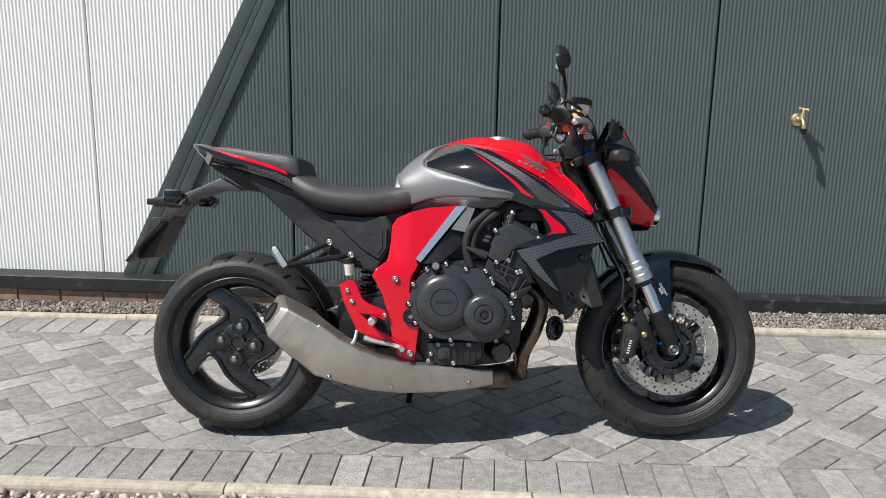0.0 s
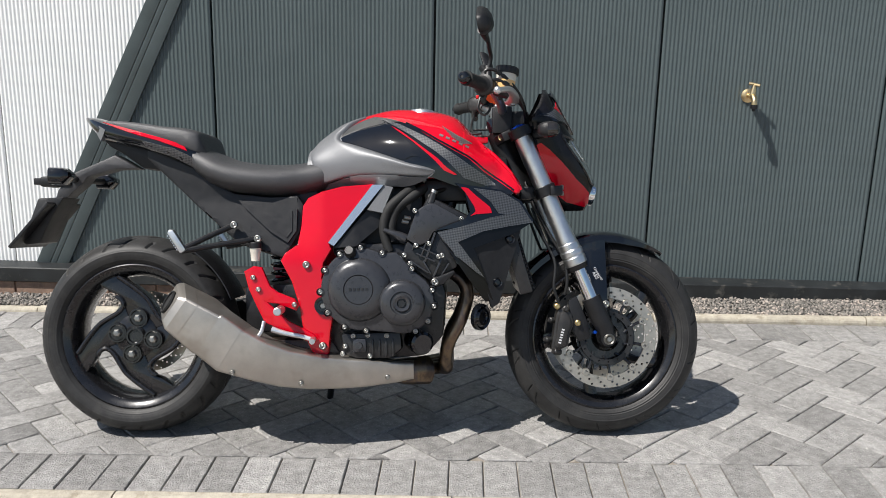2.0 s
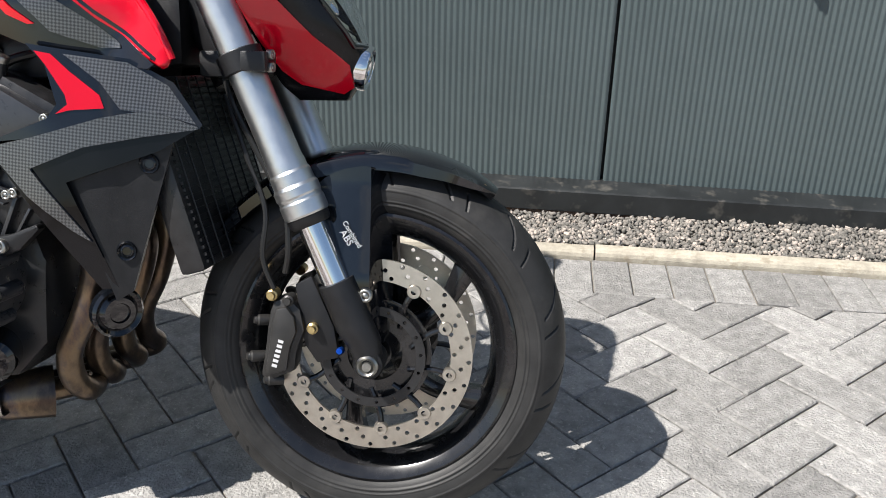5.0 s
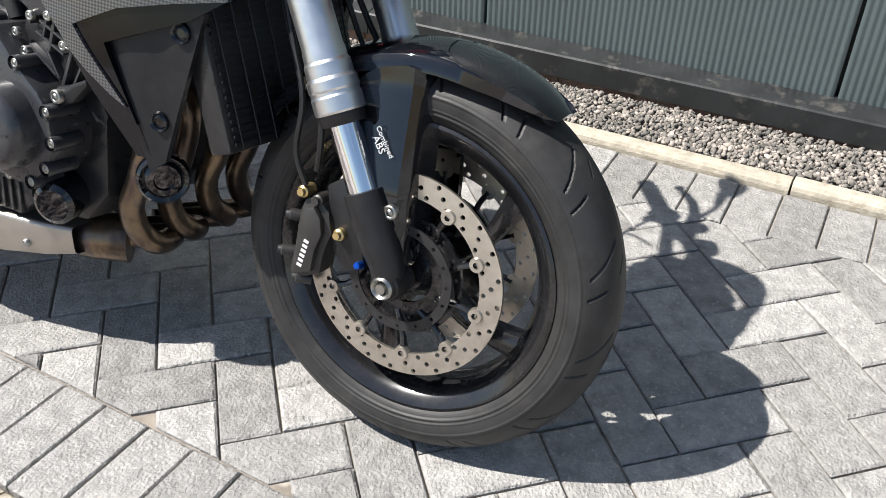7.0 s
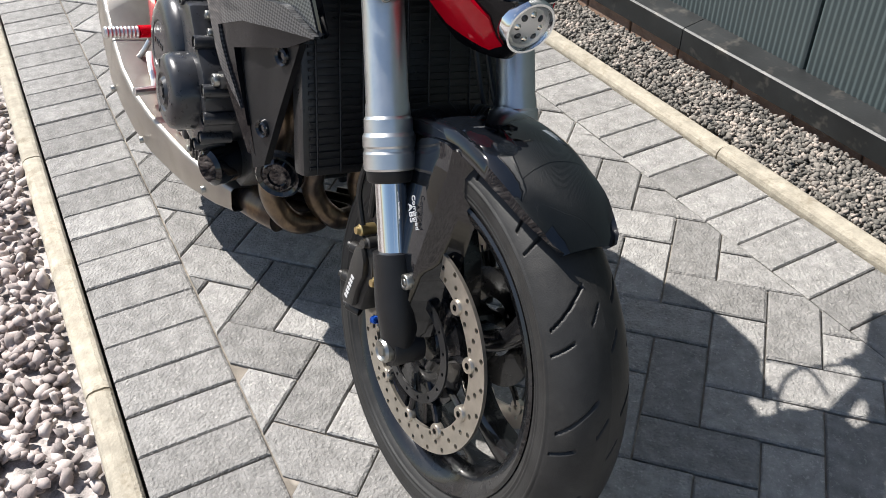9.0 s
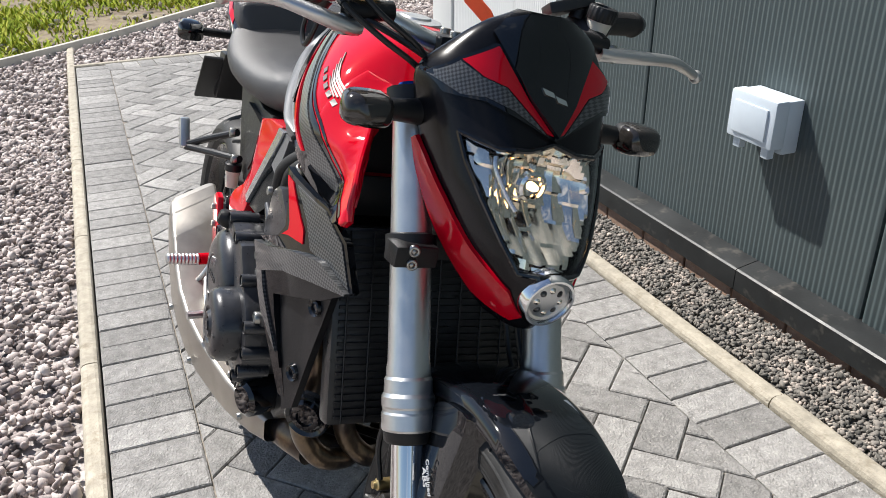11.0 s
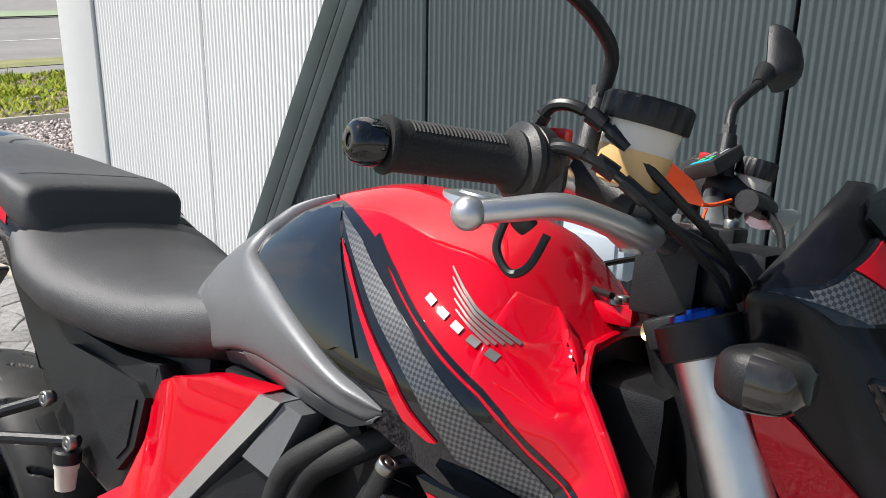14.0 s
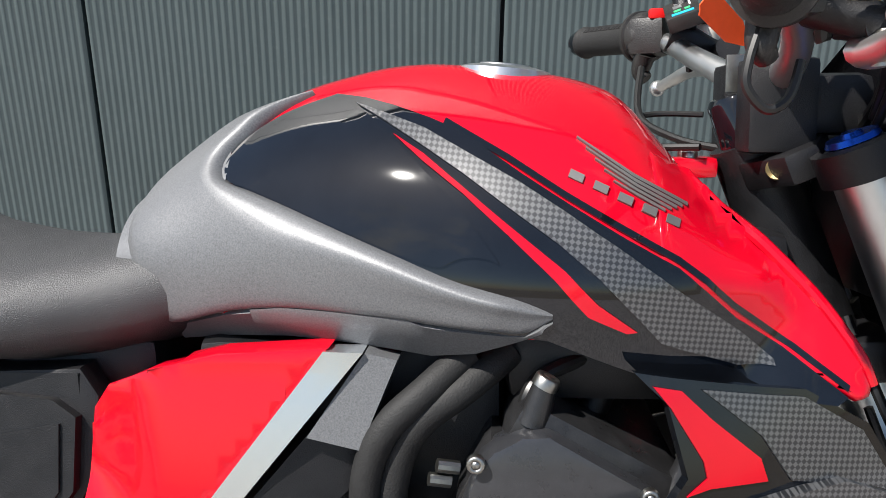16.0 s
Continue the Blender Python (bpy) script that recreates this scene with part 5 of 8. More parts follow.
COVER_OUT = [(.721, .988), (.693, .979), (.640, .957), (.600, .930), (.572, .906), (.558, .880), (.556, .856), (.566, .832), (.582, .806), (.597, .782), (.657, .797), (.712, .804), (.764, .804), (.813, .802), (.859, .798), (.899, .796), (.917, .796), (.938, .808)]
BORDER_LINE = SHAPES["border"]
PIN = SHAPES["pin"]
for m in (False, True):
    wing = [(1.02, 0.80), (1.02, 0.935)] + list(zip(WING_X, WING_Z))[1:] + [(1.186, 0.744), (1.175, 0.742), (1.15, 0.756), (1.08, 0.785)]
    part("tank_wing", shell(wing, skin(0), 0.012, 0.010, mirror=m, off=0.0010, soft_edge=0.004), RED, tank, "red tank wing", sharp=60)
    black = [(0.66, 0.90), (0.664, 0.940), (0.70, 0.967)] + BORDER_LINE + [(1.168, 0.744), (1.160, 0.738), (1.045, 0.748), (0.935, 0.790), (0.85, 0.80), (0.70, 0.85)]
    part("side_panel", shell(black, skin(0), 0.006, 0.012, mirror=m, off=0.0022), BLACK_GLOSS, tank, "gloss black tank side", sharp=60)
    part("knee_panel", shell(round_off(SHAPES["panel"]), skin(0), 0.004, 0.012, mirror=m, off=0.0044), BLACK_GLOSS, tank, "gloss black knee panel", sharp=60)
    part("carbon_stripe", shell(SHAPES["carbon"], skin(0), 0.003, 0.012, mirror=m, off=0.0040), CARBON, tank, "carbon-weave stripe", sharp=60)
    part("red_stripe", shell(SHAPES["red2"], skin(0), 0.003, 0.012, mirror=m, off=0.0050), RED, tank, "red stripe", sharp=60)
    line = PIN + [(x - 0.002, z - 0.0045) for x, z in reversed(PIN)]
    part("pin_stripe", shell(line, skin(0), 0.002, 0.012, mirror=m, off=0.0020), BLACK_GLOSS, tank, "thin black pin stripe", sharp=60)
    cover = part("tank_cover", cover_between(COVER_IN, COVER_OUT, m), GREY_COVER, tank, "dark silver matt plastic cover", sharp=60)
    part("tank_cover_lip", shell(SHAPES["greylow"], lambda x, z: -half_width(x, z) + 0.8 * max(0.0, 0.80 - z), 0.014, 0.012, mirror=m, off=0.0065), GREY_COVER, cover, sharp=60)
    # winged badge as plain bars, and the maker's lettering as a row of bars
    sgn = 1 if m else -1
    for i in range(5):
        f = i / 4
        p0, p1 = Vector((0.959, 0.947)).lerp(Vector((0.986, 0.913)), f), Vector((1.047, 0.893)).lerp(Vector((1.026, 0.890)), f)
        pm = p0.lerp(p1, 0.5) + Vector((0.0, -0.003 * (1 - f)))
        dn = Vector((-0.0008, -0.0023)) * (1 - 0.2 * f)
        bar = [tuple(p0), tuple(pm), tuple(p1), tuple(p1 + dn), tuple(pm + dn), tuple(p0 + dn * 0.5)]
        part("badge_bar", shell(bar, skin(0), 0.003, 0.02, mirror=m, off=0.0022), BADGE, tank, "silver badge bar")
    for i in range(5):
        c = Vector((0.957, 0.9165)).lerp(Vector((1.032, 0.8815)), i / 4)
        d, u = Vector((0.0054, -0.0025)), Vector((0.0013, 0.0029))
        part("badge_letter_bar", shell([tuple(c - d - u), tuple(c + d - u), tuple(c + d + u), tuple(c - d + u)], skin(0), 0.002, 0.03, mirror=m, off=0.0018), BADGE, tank)
bm = bmesh.new()
lathe(bm, [(0, 0.006), (0.024, 0.006), (0.027, 0.003), (0.032, 0.004), (0.044, 0.001), (0.046, -0.014)], axis_to((0.10, 0, 1), (0.90, 0, 1.008)), 40)
cap = part("filler_cap", bm, ALLOY, tank, "round brushed filler cap")
for sgn in (-1, 1):
    sec = [Vector(p) for p in tank_section(1.084)][1:18]
    pts = [Vector((p.x, sgn * abs(p.y), p.z)) for p in reversed(sec) if p.z > 0.886]
    pts += [Vector((x, sgn * (y - 0.002), z)) for x, y, z in zip(WING_X[3:], WING_Y[3:], WING_Z[3:])]
    bm = bmesh.new()
    tube(bm, pts, [0.005, 0.006, 0.006, 0.005], 10, 3)
    part("tank_rim", bm, RED, tank, "rolled red tank edge")
bm = bmesh.new()
box(bm, (1.05, -0.022, 0.905), (1.10, 0.022, 0.925), 0.006)
part("tank_bracket", bm, RED, tank)
for y in (-0.01, 0.01):
    bolt(tank, 1.075, y, 0.925, (0, 0, 1))

# seats and tail -----------------------------------------------------------
def loaf(rows, power=2.8, n=20, flat_low=True):
    """A body lofted along x from rows of (x, half width, bottom, top)."""
    bm = bmesh.new()
    loops = []
    for x, w, lo, hi in rows:
        out = []
        for i in range(n):
            f = 2 * math.pi * i / n
            c, s = math.cos(f), math.sin(f)
            y = math.copysign(abs(c) ** (2 / power), c) * w
            z = (lo + hi) / 2 + math.copysign(abs(s) ** (2 / power), s) * (hi - lo) / 2
            out.append((x, y, z))
        loops.append(out)
    rings(bm, loops)
    return bm


def dense(rows, k=4):
    out = []
    for a, b in zip(rows, rows[1:]):
        for i in range(k):
            t = i / k
            out.append(tuple(u + (v - u) * t for u, v in zip(a, b)))
    out.append(rows[-1])
    sm = [out[0]]
    for p, q, r in zip(out, out[1:], out[2:]):
        sm.append(tuple(0.25 * u + 0.5 * v + 0.25 * w for u, v, w in zip(p, q, r)))
    return sm + [out[-1]]


seat = part("rider_seat", loaf(dense([(0.215, 0.162, 0.81, 0.905), (0.262, 0.180, 0.775, 0.884), (0.32, 0.178, 0.752, 0.860), (0.40, 0.165, 0.742, 0.847), (0.47, 0.148, 0.737, 0.844), (0.53, 0.126, 0.742, 0.850), (0.575, 0.115, 0.750, 0.858), (0.610, 0.106, 0.760, 0.866), (0.640, 0.095, 0.775, 0.872)]), 2.6, 28),
            SEAT_VINYL, bike, "black grained vinyl rider seat", sharp=70)
pill = part("pillion_seat", loaf(dense([(-0.065, 0.062, 0.975, 0.992), (-0.02, 0.082, 0.955, 0.990), (0.05, 0.104, 0.935, 0.981), (0.13, 0.130, 0.912, 0.967), (0.185, 0.140, 0.893, 0.962), (0.212, 0.142, 0.880, 0.957), (0.240, 0.136, 0.868, 0.948), (0.252, 0.124, 0.866, 0.915), (0.262, 0.110, 0.866, 0.885)]), 5.0, 36),
            SEAT_VINYL, bike, "black vinyl pillion pad with a stitched seam", sharp=50)
bm = bmesh.new()
for side in (-1, 1):
    tube(bm, [(0.186, side * 0.001, 0.9605), (0.187, side * 0.090, 0.9595), (0.188, side * 0.124, 0.952), (0.192, side * 0.137, 0.92)], 0.0018, 6)
part("seam", bm, BLACK_PLASTIC, pill)
TAIL_X = [-0.165, -0.13, -0.095, -0.03, 0.06, 0.15, 0.23, 0.30]
TAIL_ROWS = [0.014, 0.058, 0.086, 0.118, 0.146, 0.160, 0.160, 0.145], [0.994, 0.958, 0.925, 0.908, 0.885, 0.850, 0.810, 0.765], [1.006, 1.002, 0.995, 0.976, 0.955, 0.935, 0.900, 0.85]
bm = loaf(dense([(x, *row) for x, *row in zip(TAIL_X, *TAIL_ROWS)]), 3.0, 28)
pill.location = (-0.012, -0.016, -0.005)
tail = part("tail_cowl", bm, BLACK_GLOSS, bike, "gloss black tail cowl", sharp=60)
bm = bmesh.new()
slab(bm, [(-0.140, 0.972), (-0.077, 0.908), (-0.034, 0.884), (0.028, 0.838), (0.067, 0.835), (0.16, 0.795), (0.26, 0.775), (0.28, 0.84), (0.10, 0.90), (-0.06, 0.955)], -0.052, 0.052, 0.010)
part("tail_underside", bm, BLACK_PLASTIC, tail, "black tail underside")
for m in (False, True):
    def tw(x, z):
        w_, lo_, hi_ = (float(np.interp(x, TAIL_X, q)) for q in TAIL_ROWS)
        s_ = min(1.0, abs(z - (lo_ + hi_) / 2) / ((hi_ - lo_) / 2))
        return -w_ * max(0.02, 1 - s_ ** 3) ** (1 / 3) - 0.002
    part("tail_stripe", shell([(-0.085, 0.982), (0.03, 0.949), (0.13, 0.920), (0.187, 0.901), (0.200, 0.882), (0.180, 0.890), (0.111, 0.915), (0.02, 0.942), (-0.04, 0.964)], tw, 0.006, 0.012, mirror=m), RED, tail, "red tail stripe")
    part("tail_carbon", shell([(0.06, 0.915), (0.16, 0.890), (0.23, 0.855), (0.22, 0.830), (0.15, 0.868), (0.07, 0.898)], tw, 0.006, 0.02, mirror=m), CARBON, tail)
    part("tail_panel", shell([(-0.155, 1.003), (-0.088, 0.922), (-0.07, 0.955)], lambda x, z: -float(np.interp(x, [-0.16, -0.09, -0.07], [0.017, 0.090, 0.100])), 0.012, 0.02, mirror=m), GREY_COVER, tail)
    sub = [(0.10, 0.895), (0.06, 0.888), (0.06, 0.865), (0.10, 0.827), (0.22, 0.715), (0.345, 0.604), (0.43, 0.575), (0.483, 0.560), (0.500, 0.590), (0.530, 0.640), (0.538, 0.720), (0.52, 0.745), (0.44, 0.742), (0.33, 0.755), (0.26, 0.79), (0.19, 0.86)]
    s_ = part("subframe_cover", shell(sub, lambda x, z: -0.122 - 0.03 * max(0, (0.74 - z)) / 0.2 + 0.025 * max(0, 0.2 - x) / 0.2, 0.03, 0.02, mirror=m, soft_edge=0.005), BLACK_PLASTIC, bike, "black plastic subframe cover")
    bm = shell([(0.345, 0.735), (0.500, 0.720), (0.522, 0.705), (0.520, 0.640), (0.495, 0.605), (0.44, 0.640), (0.36, 0.715)], lambda x, z: -0.134 - 0.03 * max(0, (0.74 - z)) / 0.2, 0.014, 0.02, mirror=m)
    part("airbox_panel", bm, BLACK_PLASTIC, s_)
    bm = shell([(0.455, 0.690), (0.508, 0.700), (0.508, 0.640), (0.492, 0.620), (0.450, 0.650)], lambda x, z: -0.137 - 0.03 * max(0, (0.74 - z)) / 0.2, 0.01, 0.03, mirror=m)
    part("airbox_inset", bm, BLACK_PLASTIC, s_)
# plate holder, tail lamp and rear indicators
bm = bmesh.new()
slab(bm, [(-0.054, 0.882), (-0.020, 0.862), (0.020, 0.838), (-0.051, 0.838), (-0.140, 0.815), (-0.160, 0.790), (-0.215, 0.745), (-0.245, 0.745), (-0.235, 0.775), (-0.205, 0.810), (-0.182, 0.829), (-0.100, 0.862)], -0.035, 0.035, 0.008)
hang = part("plate_hanger", bm, HANGER_GREY, bike, "dark grey number plate hanger")
hang.location.y = -0.035
bm = bmesh.new()
box(bm, (-0.288, -0.042, 0.786), (-0.190, 0.042, 0.818), 0.008)
part("tail_lamp_body", bm, BLACK_PLASTIC, hang)
bm = bmesh.new()
box(bm, (-0.314, -0.028, 0.793), (-0.286, 0.028, 0.814), 0.004)
part("plate_lamp", bm, BLACK_PLASTIC, hang)
for side in (-1, 1):
    bm = bmesh.new()
    tube(bm, [(-0.180, side * 0.03, 0.808), (-0.165, side * 0.135, 0.810)], 0.011, 12, smooth=False)
    part("indicator_stalk", bm, BLACK_PLASTIC, hang)
    bm = loaf([(-0.036, 0.012, -0.018, 0.020), (-0.030, 0.026, -0.024, 0.026), (0.012, 0.034, -0.026, 0.024), (0.030, 0.026, -0.008, 0.010), (0.033, 0.012, -0.004, 0.006)], 3.6, 16)
    part("rear_indicator", bm, SMOKE if side > 2 else BLACK_GLOSS, hang, "black indicator", xf=Matrix.Translation((-0.160, side * 0.165, 0.810)))
bm = bmesh.new()
slab(bm, [(-0.112, -0.10), (0.112, -0.10), (0.112, 0.080), (-0.112, 0.080)], -0.005, 0.005, 0.003)
plate = part("number_plate", bm, BLACK_PLASTIC, hang, "number plate seen from its black back", xf=Matrix.Translation((-0.285, 0, 0.675)) @ Matrix.Rotation(radians(90), 4, "Z") @ Matrix.Rotation(radians(42), 4, "X"))
bm = bmesh.new()
slab(bm, [(-0.285, 0.750), (-0.205, 0.752), (-0.245, 0.690), (-0.282, 0.612), (-0.325, 0.606), (-0.337, 0.617)], -0.060, 0.060, 0.006)
part("plate_bracket", bm, BLACK_PLASTIC, hang)
# main frame plates -----------------------------------------------------
def frame_y(x, z):
    def unit(v):
        return min(1.0, max(0.0, v))
    return -(0.160 + 0.024 * unit((0.76 - z) / 0.22)) + 0.026 * unit((0.60 - x) / 0.06) * unit((z - 0.56) / 0.10)


FRAME = [(0.539, 0.715), (0.556, 0.738), (0.60, 0.756), (0.66, 0.770), (0.755, 0.776), (0.620, 0.604), (0.628, 0.585), (0.604, 0.545), (0.600, 0.50), (0.616, 0.472), (0.640, 0.440), (0.632, 0.395), (0.622, 0.34), (0.615, 0.275),
         (0.600, 0.266), (0.575, 0.270), (0.556, 0.305), (0.540, 0.36), (0.532, 0.417), (0.510, 0.49), (0.478, 0.553), (0.490, 0.575), (0.526, 0.600), (0.534, 0.65)]
for m in (False, True):
    sgn = 1 if m else -1
    fr = part("frame_plate", shell(FRAME, frame_y, 0.035, 0.015, mirror=m, soft_edge=0.003), RED, bike, "glossy red frame side plate")
    part("silver_stripe", shell([(0.751, 0.774), (0.784, 0.773), (0.636, 0.594), (0.619, 0.604)], lambda x, z: frame_y(x, z) - 0.004, 0.03, 0.02, mirror=m), SILVER, fr, "bright silver stripe")
    part("grey_cover", shell([(0.785, 0.772), (0.812, 0.766), (0.780, 0.690), (0.735, 0.700)], lambda x, z: frame_y(x, z) - 0.003 + 0.004, 0.04, 0.02, mirror=m), GREY_COVER, fr, "dark silver cover")
    part("lower_cover", shell([(0.735, 0.700), (0.780, 0.690), (0.775, 0.655), (0.70, 0.592), (0.636, 0.588)], lambda x, z: frame_y(x, z) + 0.004 + 0.25 * max(0, x - 0.70), 0.05, 0.02, mirror=m), BLACK_PLASTIC, fr)
    for x, z in ((0.555, 0.540), (0.600, 0.300)):
        bolt(fr, x, sgn * (abs(frame_y(x, z)) + 0.001), z, (0, sgn, 0), True)
    bm = bmesh.new()
    lathe(bm, [(0, 0.004), (0.009, 0.004), (0.010, 0.010), (0.016, 0.010), (0.019, 0.003), (0.026, 0.004), (0.028, -0.004)], axis_to((0, sgn, 0), (0.604, sgn * 0.191, 0.419)), 28)
    part("pivot_cap", bm, BLACK_GLOSS, fr)
    bm = bmesh.new()
    lathe(bm, [(0, 0.008), (0.008, 0.008), (0.010, 0.004), (0.010, -0.004)], axis_to((0, sgn, 0), (0.604, sgn * 0.193, 0.419)), 6)
    part("pivot_nut", bm, STEEL, fr)
# rear-set: heel plate, pegs, brake pedal
HEEL = [(0.372, 0.523), (0.400, 0.538), (0.425, 0.534), (0.448, 0.478), (0.470, 0.460), (0.520, 0.440), (0.532, 0.420), (0.525, 0.405), (0.475, 0.425), (0.440, 0.430), (0.500, 0.375), (0.575, 0.335), (0.588, 0.318), (0.570, 0.308), (0.48, 0.350), (0.430, 0.372), (0.405, 0.425), (0.385, 0.47)]
for m in (False, True):
    sgn = 1 if m else -1
    hp = part("footrest_plate", shell(HEEL, lambda x, z: -0.196, 0.012, 0.03, mirror=m, soft_edge=0.003), RED, bike, "red footrest hanger plate")
    for x, z in ((0.400, 0.505), (0.520, 0.424), (0.575, 0.321), (0.415, 0.470)):
        bolt(hp, x, sgn * 0.197, z, (0, sgn, 0))
    bm = bmesh.new()
    tube(bm, [(0.480, sgn * 0.20, 0.412), (0.488, sgn * 0.235, 0.413)], 0.013, 12, smooth=False)
    part("peg_mount", bm, RED, hp)
    bm = bmesh.new()
    prof = [(0, 0)]
    for i in range(9):
        prof += [(r_, h_ + i * 0.0075) for r_, h_ in ((0.0115, 0), (0.0125, 0.002), (0.0115, 0.0055), (0.0095, 0.0065))]
    lathe(bm, prof + [(0.0095, 0.0675), (0, 0.0675)], axis_to((0.05, sgn, 0), (0.488, sgn * 0.236, 0.413)), 12)
    part("footpeg", bm, ALLOY, hp, "ribbed alloy footpeg")
    if not m:
        bm = bmesh.new()
        tube(bm, [(0.430, -0.200, 0.375), (0.424, -0.215, 0.345), (0.405, -0.230, 0.318), (0.400, -0.235, 0.305)], [0.006, 0.006, 0.005, 0.005], 10)
        part("heel_pin", bm, ALLOY, hp)
        bm = bmesh.new()
        tube(bm, [(0.455, -0.205, 0.352), (0.50, -0.213, 0.340), (0.545, -0.218, 0.332), (0.575, -0.225, 0.324)], [0.010, 0.0075, 0.007, 0.007], 10)
        tube(bm, [(0.575, -0.220, 0.324), (0.582, -0.265, 0.323)], 0.0085, 10, smooth=False)
        part("brake_pedal", bm, ALLOY, hp, "alloy rear brake pedal")
    # pillion peg
    bm = bmesh.new()
    tube(bm, [(0.335, sgn * 0.150, 0.660), (0.26, sgn * 0.20, 0.622), (0.205, sgn * 0.240, 0.590)], 0.0085, 10)
    tube(bm, [(0.408, sgn * 0.155, 0.618), (0.30, sgn * 0.20, 0.602), (0.205, sgn * 0.240, 0.586)], 0.0085, 10)
    pg = part("pillion_hanger", bm, BLACK_PLASTIC, bike, "black pillion footrest hanger")
    bolt(pg, 0.337, sgn * 0.160, 0.660, (0, sgn, 0), True)
    bolt(pg, 0.408, sgn * 0.165, 0.618, (0, sgn, 0), True)
    bm = bmesh.new()
    slab(bm, [(-0.0, -0.010), (0.0, 0.010), (0.070, 0.010), (0.076, 0.0), (0.070, -0.010)], -0.011, 0.011, 0.004)
    peg = part("pillion_peg", bm, ALLOY, pg, "folded alloy pillion peg", xf=Matrix.Translation((0.212, sgn * 0.244, 0.584)) @ Matrix.Rotation(radians(-122), 4, "Y"))
    for i in range(7):
        bm = bmesh.new()
        box(bm, (0.012 + i * 0.008, -0.0115, 0.010), (0.016 + i * 0.008, 0.0115, 0.013))
        part("peg_rib", bm, ALLOY, peg, xf=Matrix.Translation((0.212, sgn * 0.244, 0.584)) @ Matrix.Rotation(radians(-122), 4, "Y"))
bm = bmesh.new()
lathe(bm, [(0, 0.040), (0.0165, 0.040), (0.0165, 0.030), (0.015, 0.027), (0.013, 0.0), (0, 0.0)], Matrix.Translation((0.40, -0.165, 0.552)), 20)
res = part("rear_reservoir", bm, POLY, bike, "small translucent rear brake reservoir")
bm = bmesh.new()
lathe(bm, [(0, 0.056), (0.016, 0.056), (0.0185, 0.053), (0.0185, 0.038), (0, 0.038)], Matrix.Translation((0.40, -0.165, 0.552)), 20)
part("reservoir_cap", bm, BLACK_PLASTIC, res)
# swingarm on the left, shock, hugger
bm = bmesh.new()
slab(bm, [(0.60, 0.46), (0.62, 0.40), (0.40, 0.33), (0.05, 0.27), (-0.05, 0.28), (-0.06, 0.35), (0.05, 0.37), (0.35, 0.43)], 0.10, 0.17, 0.02)
box(bm, (0.35, -0.11, 0.33), (0.62, 0.14, 0.48), 0.02)
tube(bm, [(0, 0.0, 0.315), (0, 0.15, 0.315)], 0.05, 24, smooth=False)
part("swingarm", bm, ENGINE_BLACK, bike, "black single-sided swingarm")
bm = bmesh.new()
helix = [(0.445 + 0.028 * math.cos(a), -0.02 + 0.028 * math.sin(a), 0.42 + 0.018 * a / 6.283 * 1.4) for a in np.linspace(0, 2 * math.pi * 6, 90)]
tube(bm, helix, 0.0055, 8, smooth=False)
shock = part("shock_spring", bm, BLACK_GLOSS, bike, "black shock absorber spring")
bm = bmesh.new()
loops = []
for a in np.linspace(20, 100, 20):
    ca, sa = math.cos(radians(a)), math.sin(radians(a))
    loops.append([RA + Vector((q * ca, y, q * sa)) for y, q in ((-0.075, 0.318), (-0.05, 0.330), (0, 0.336), (0.05, 0.330), (0.085, 0.315), (0.085, 0.311), (0.05, 0.326), (0, 0.332), (-0.05, 0.326), (-0.075, 0.314))])
rings(bm, loops[:9])
hugger = part("hugger", bm, BLACK_PLASTIC, bike, "black rear tyre hugger")
hugger.location.y = -0.020
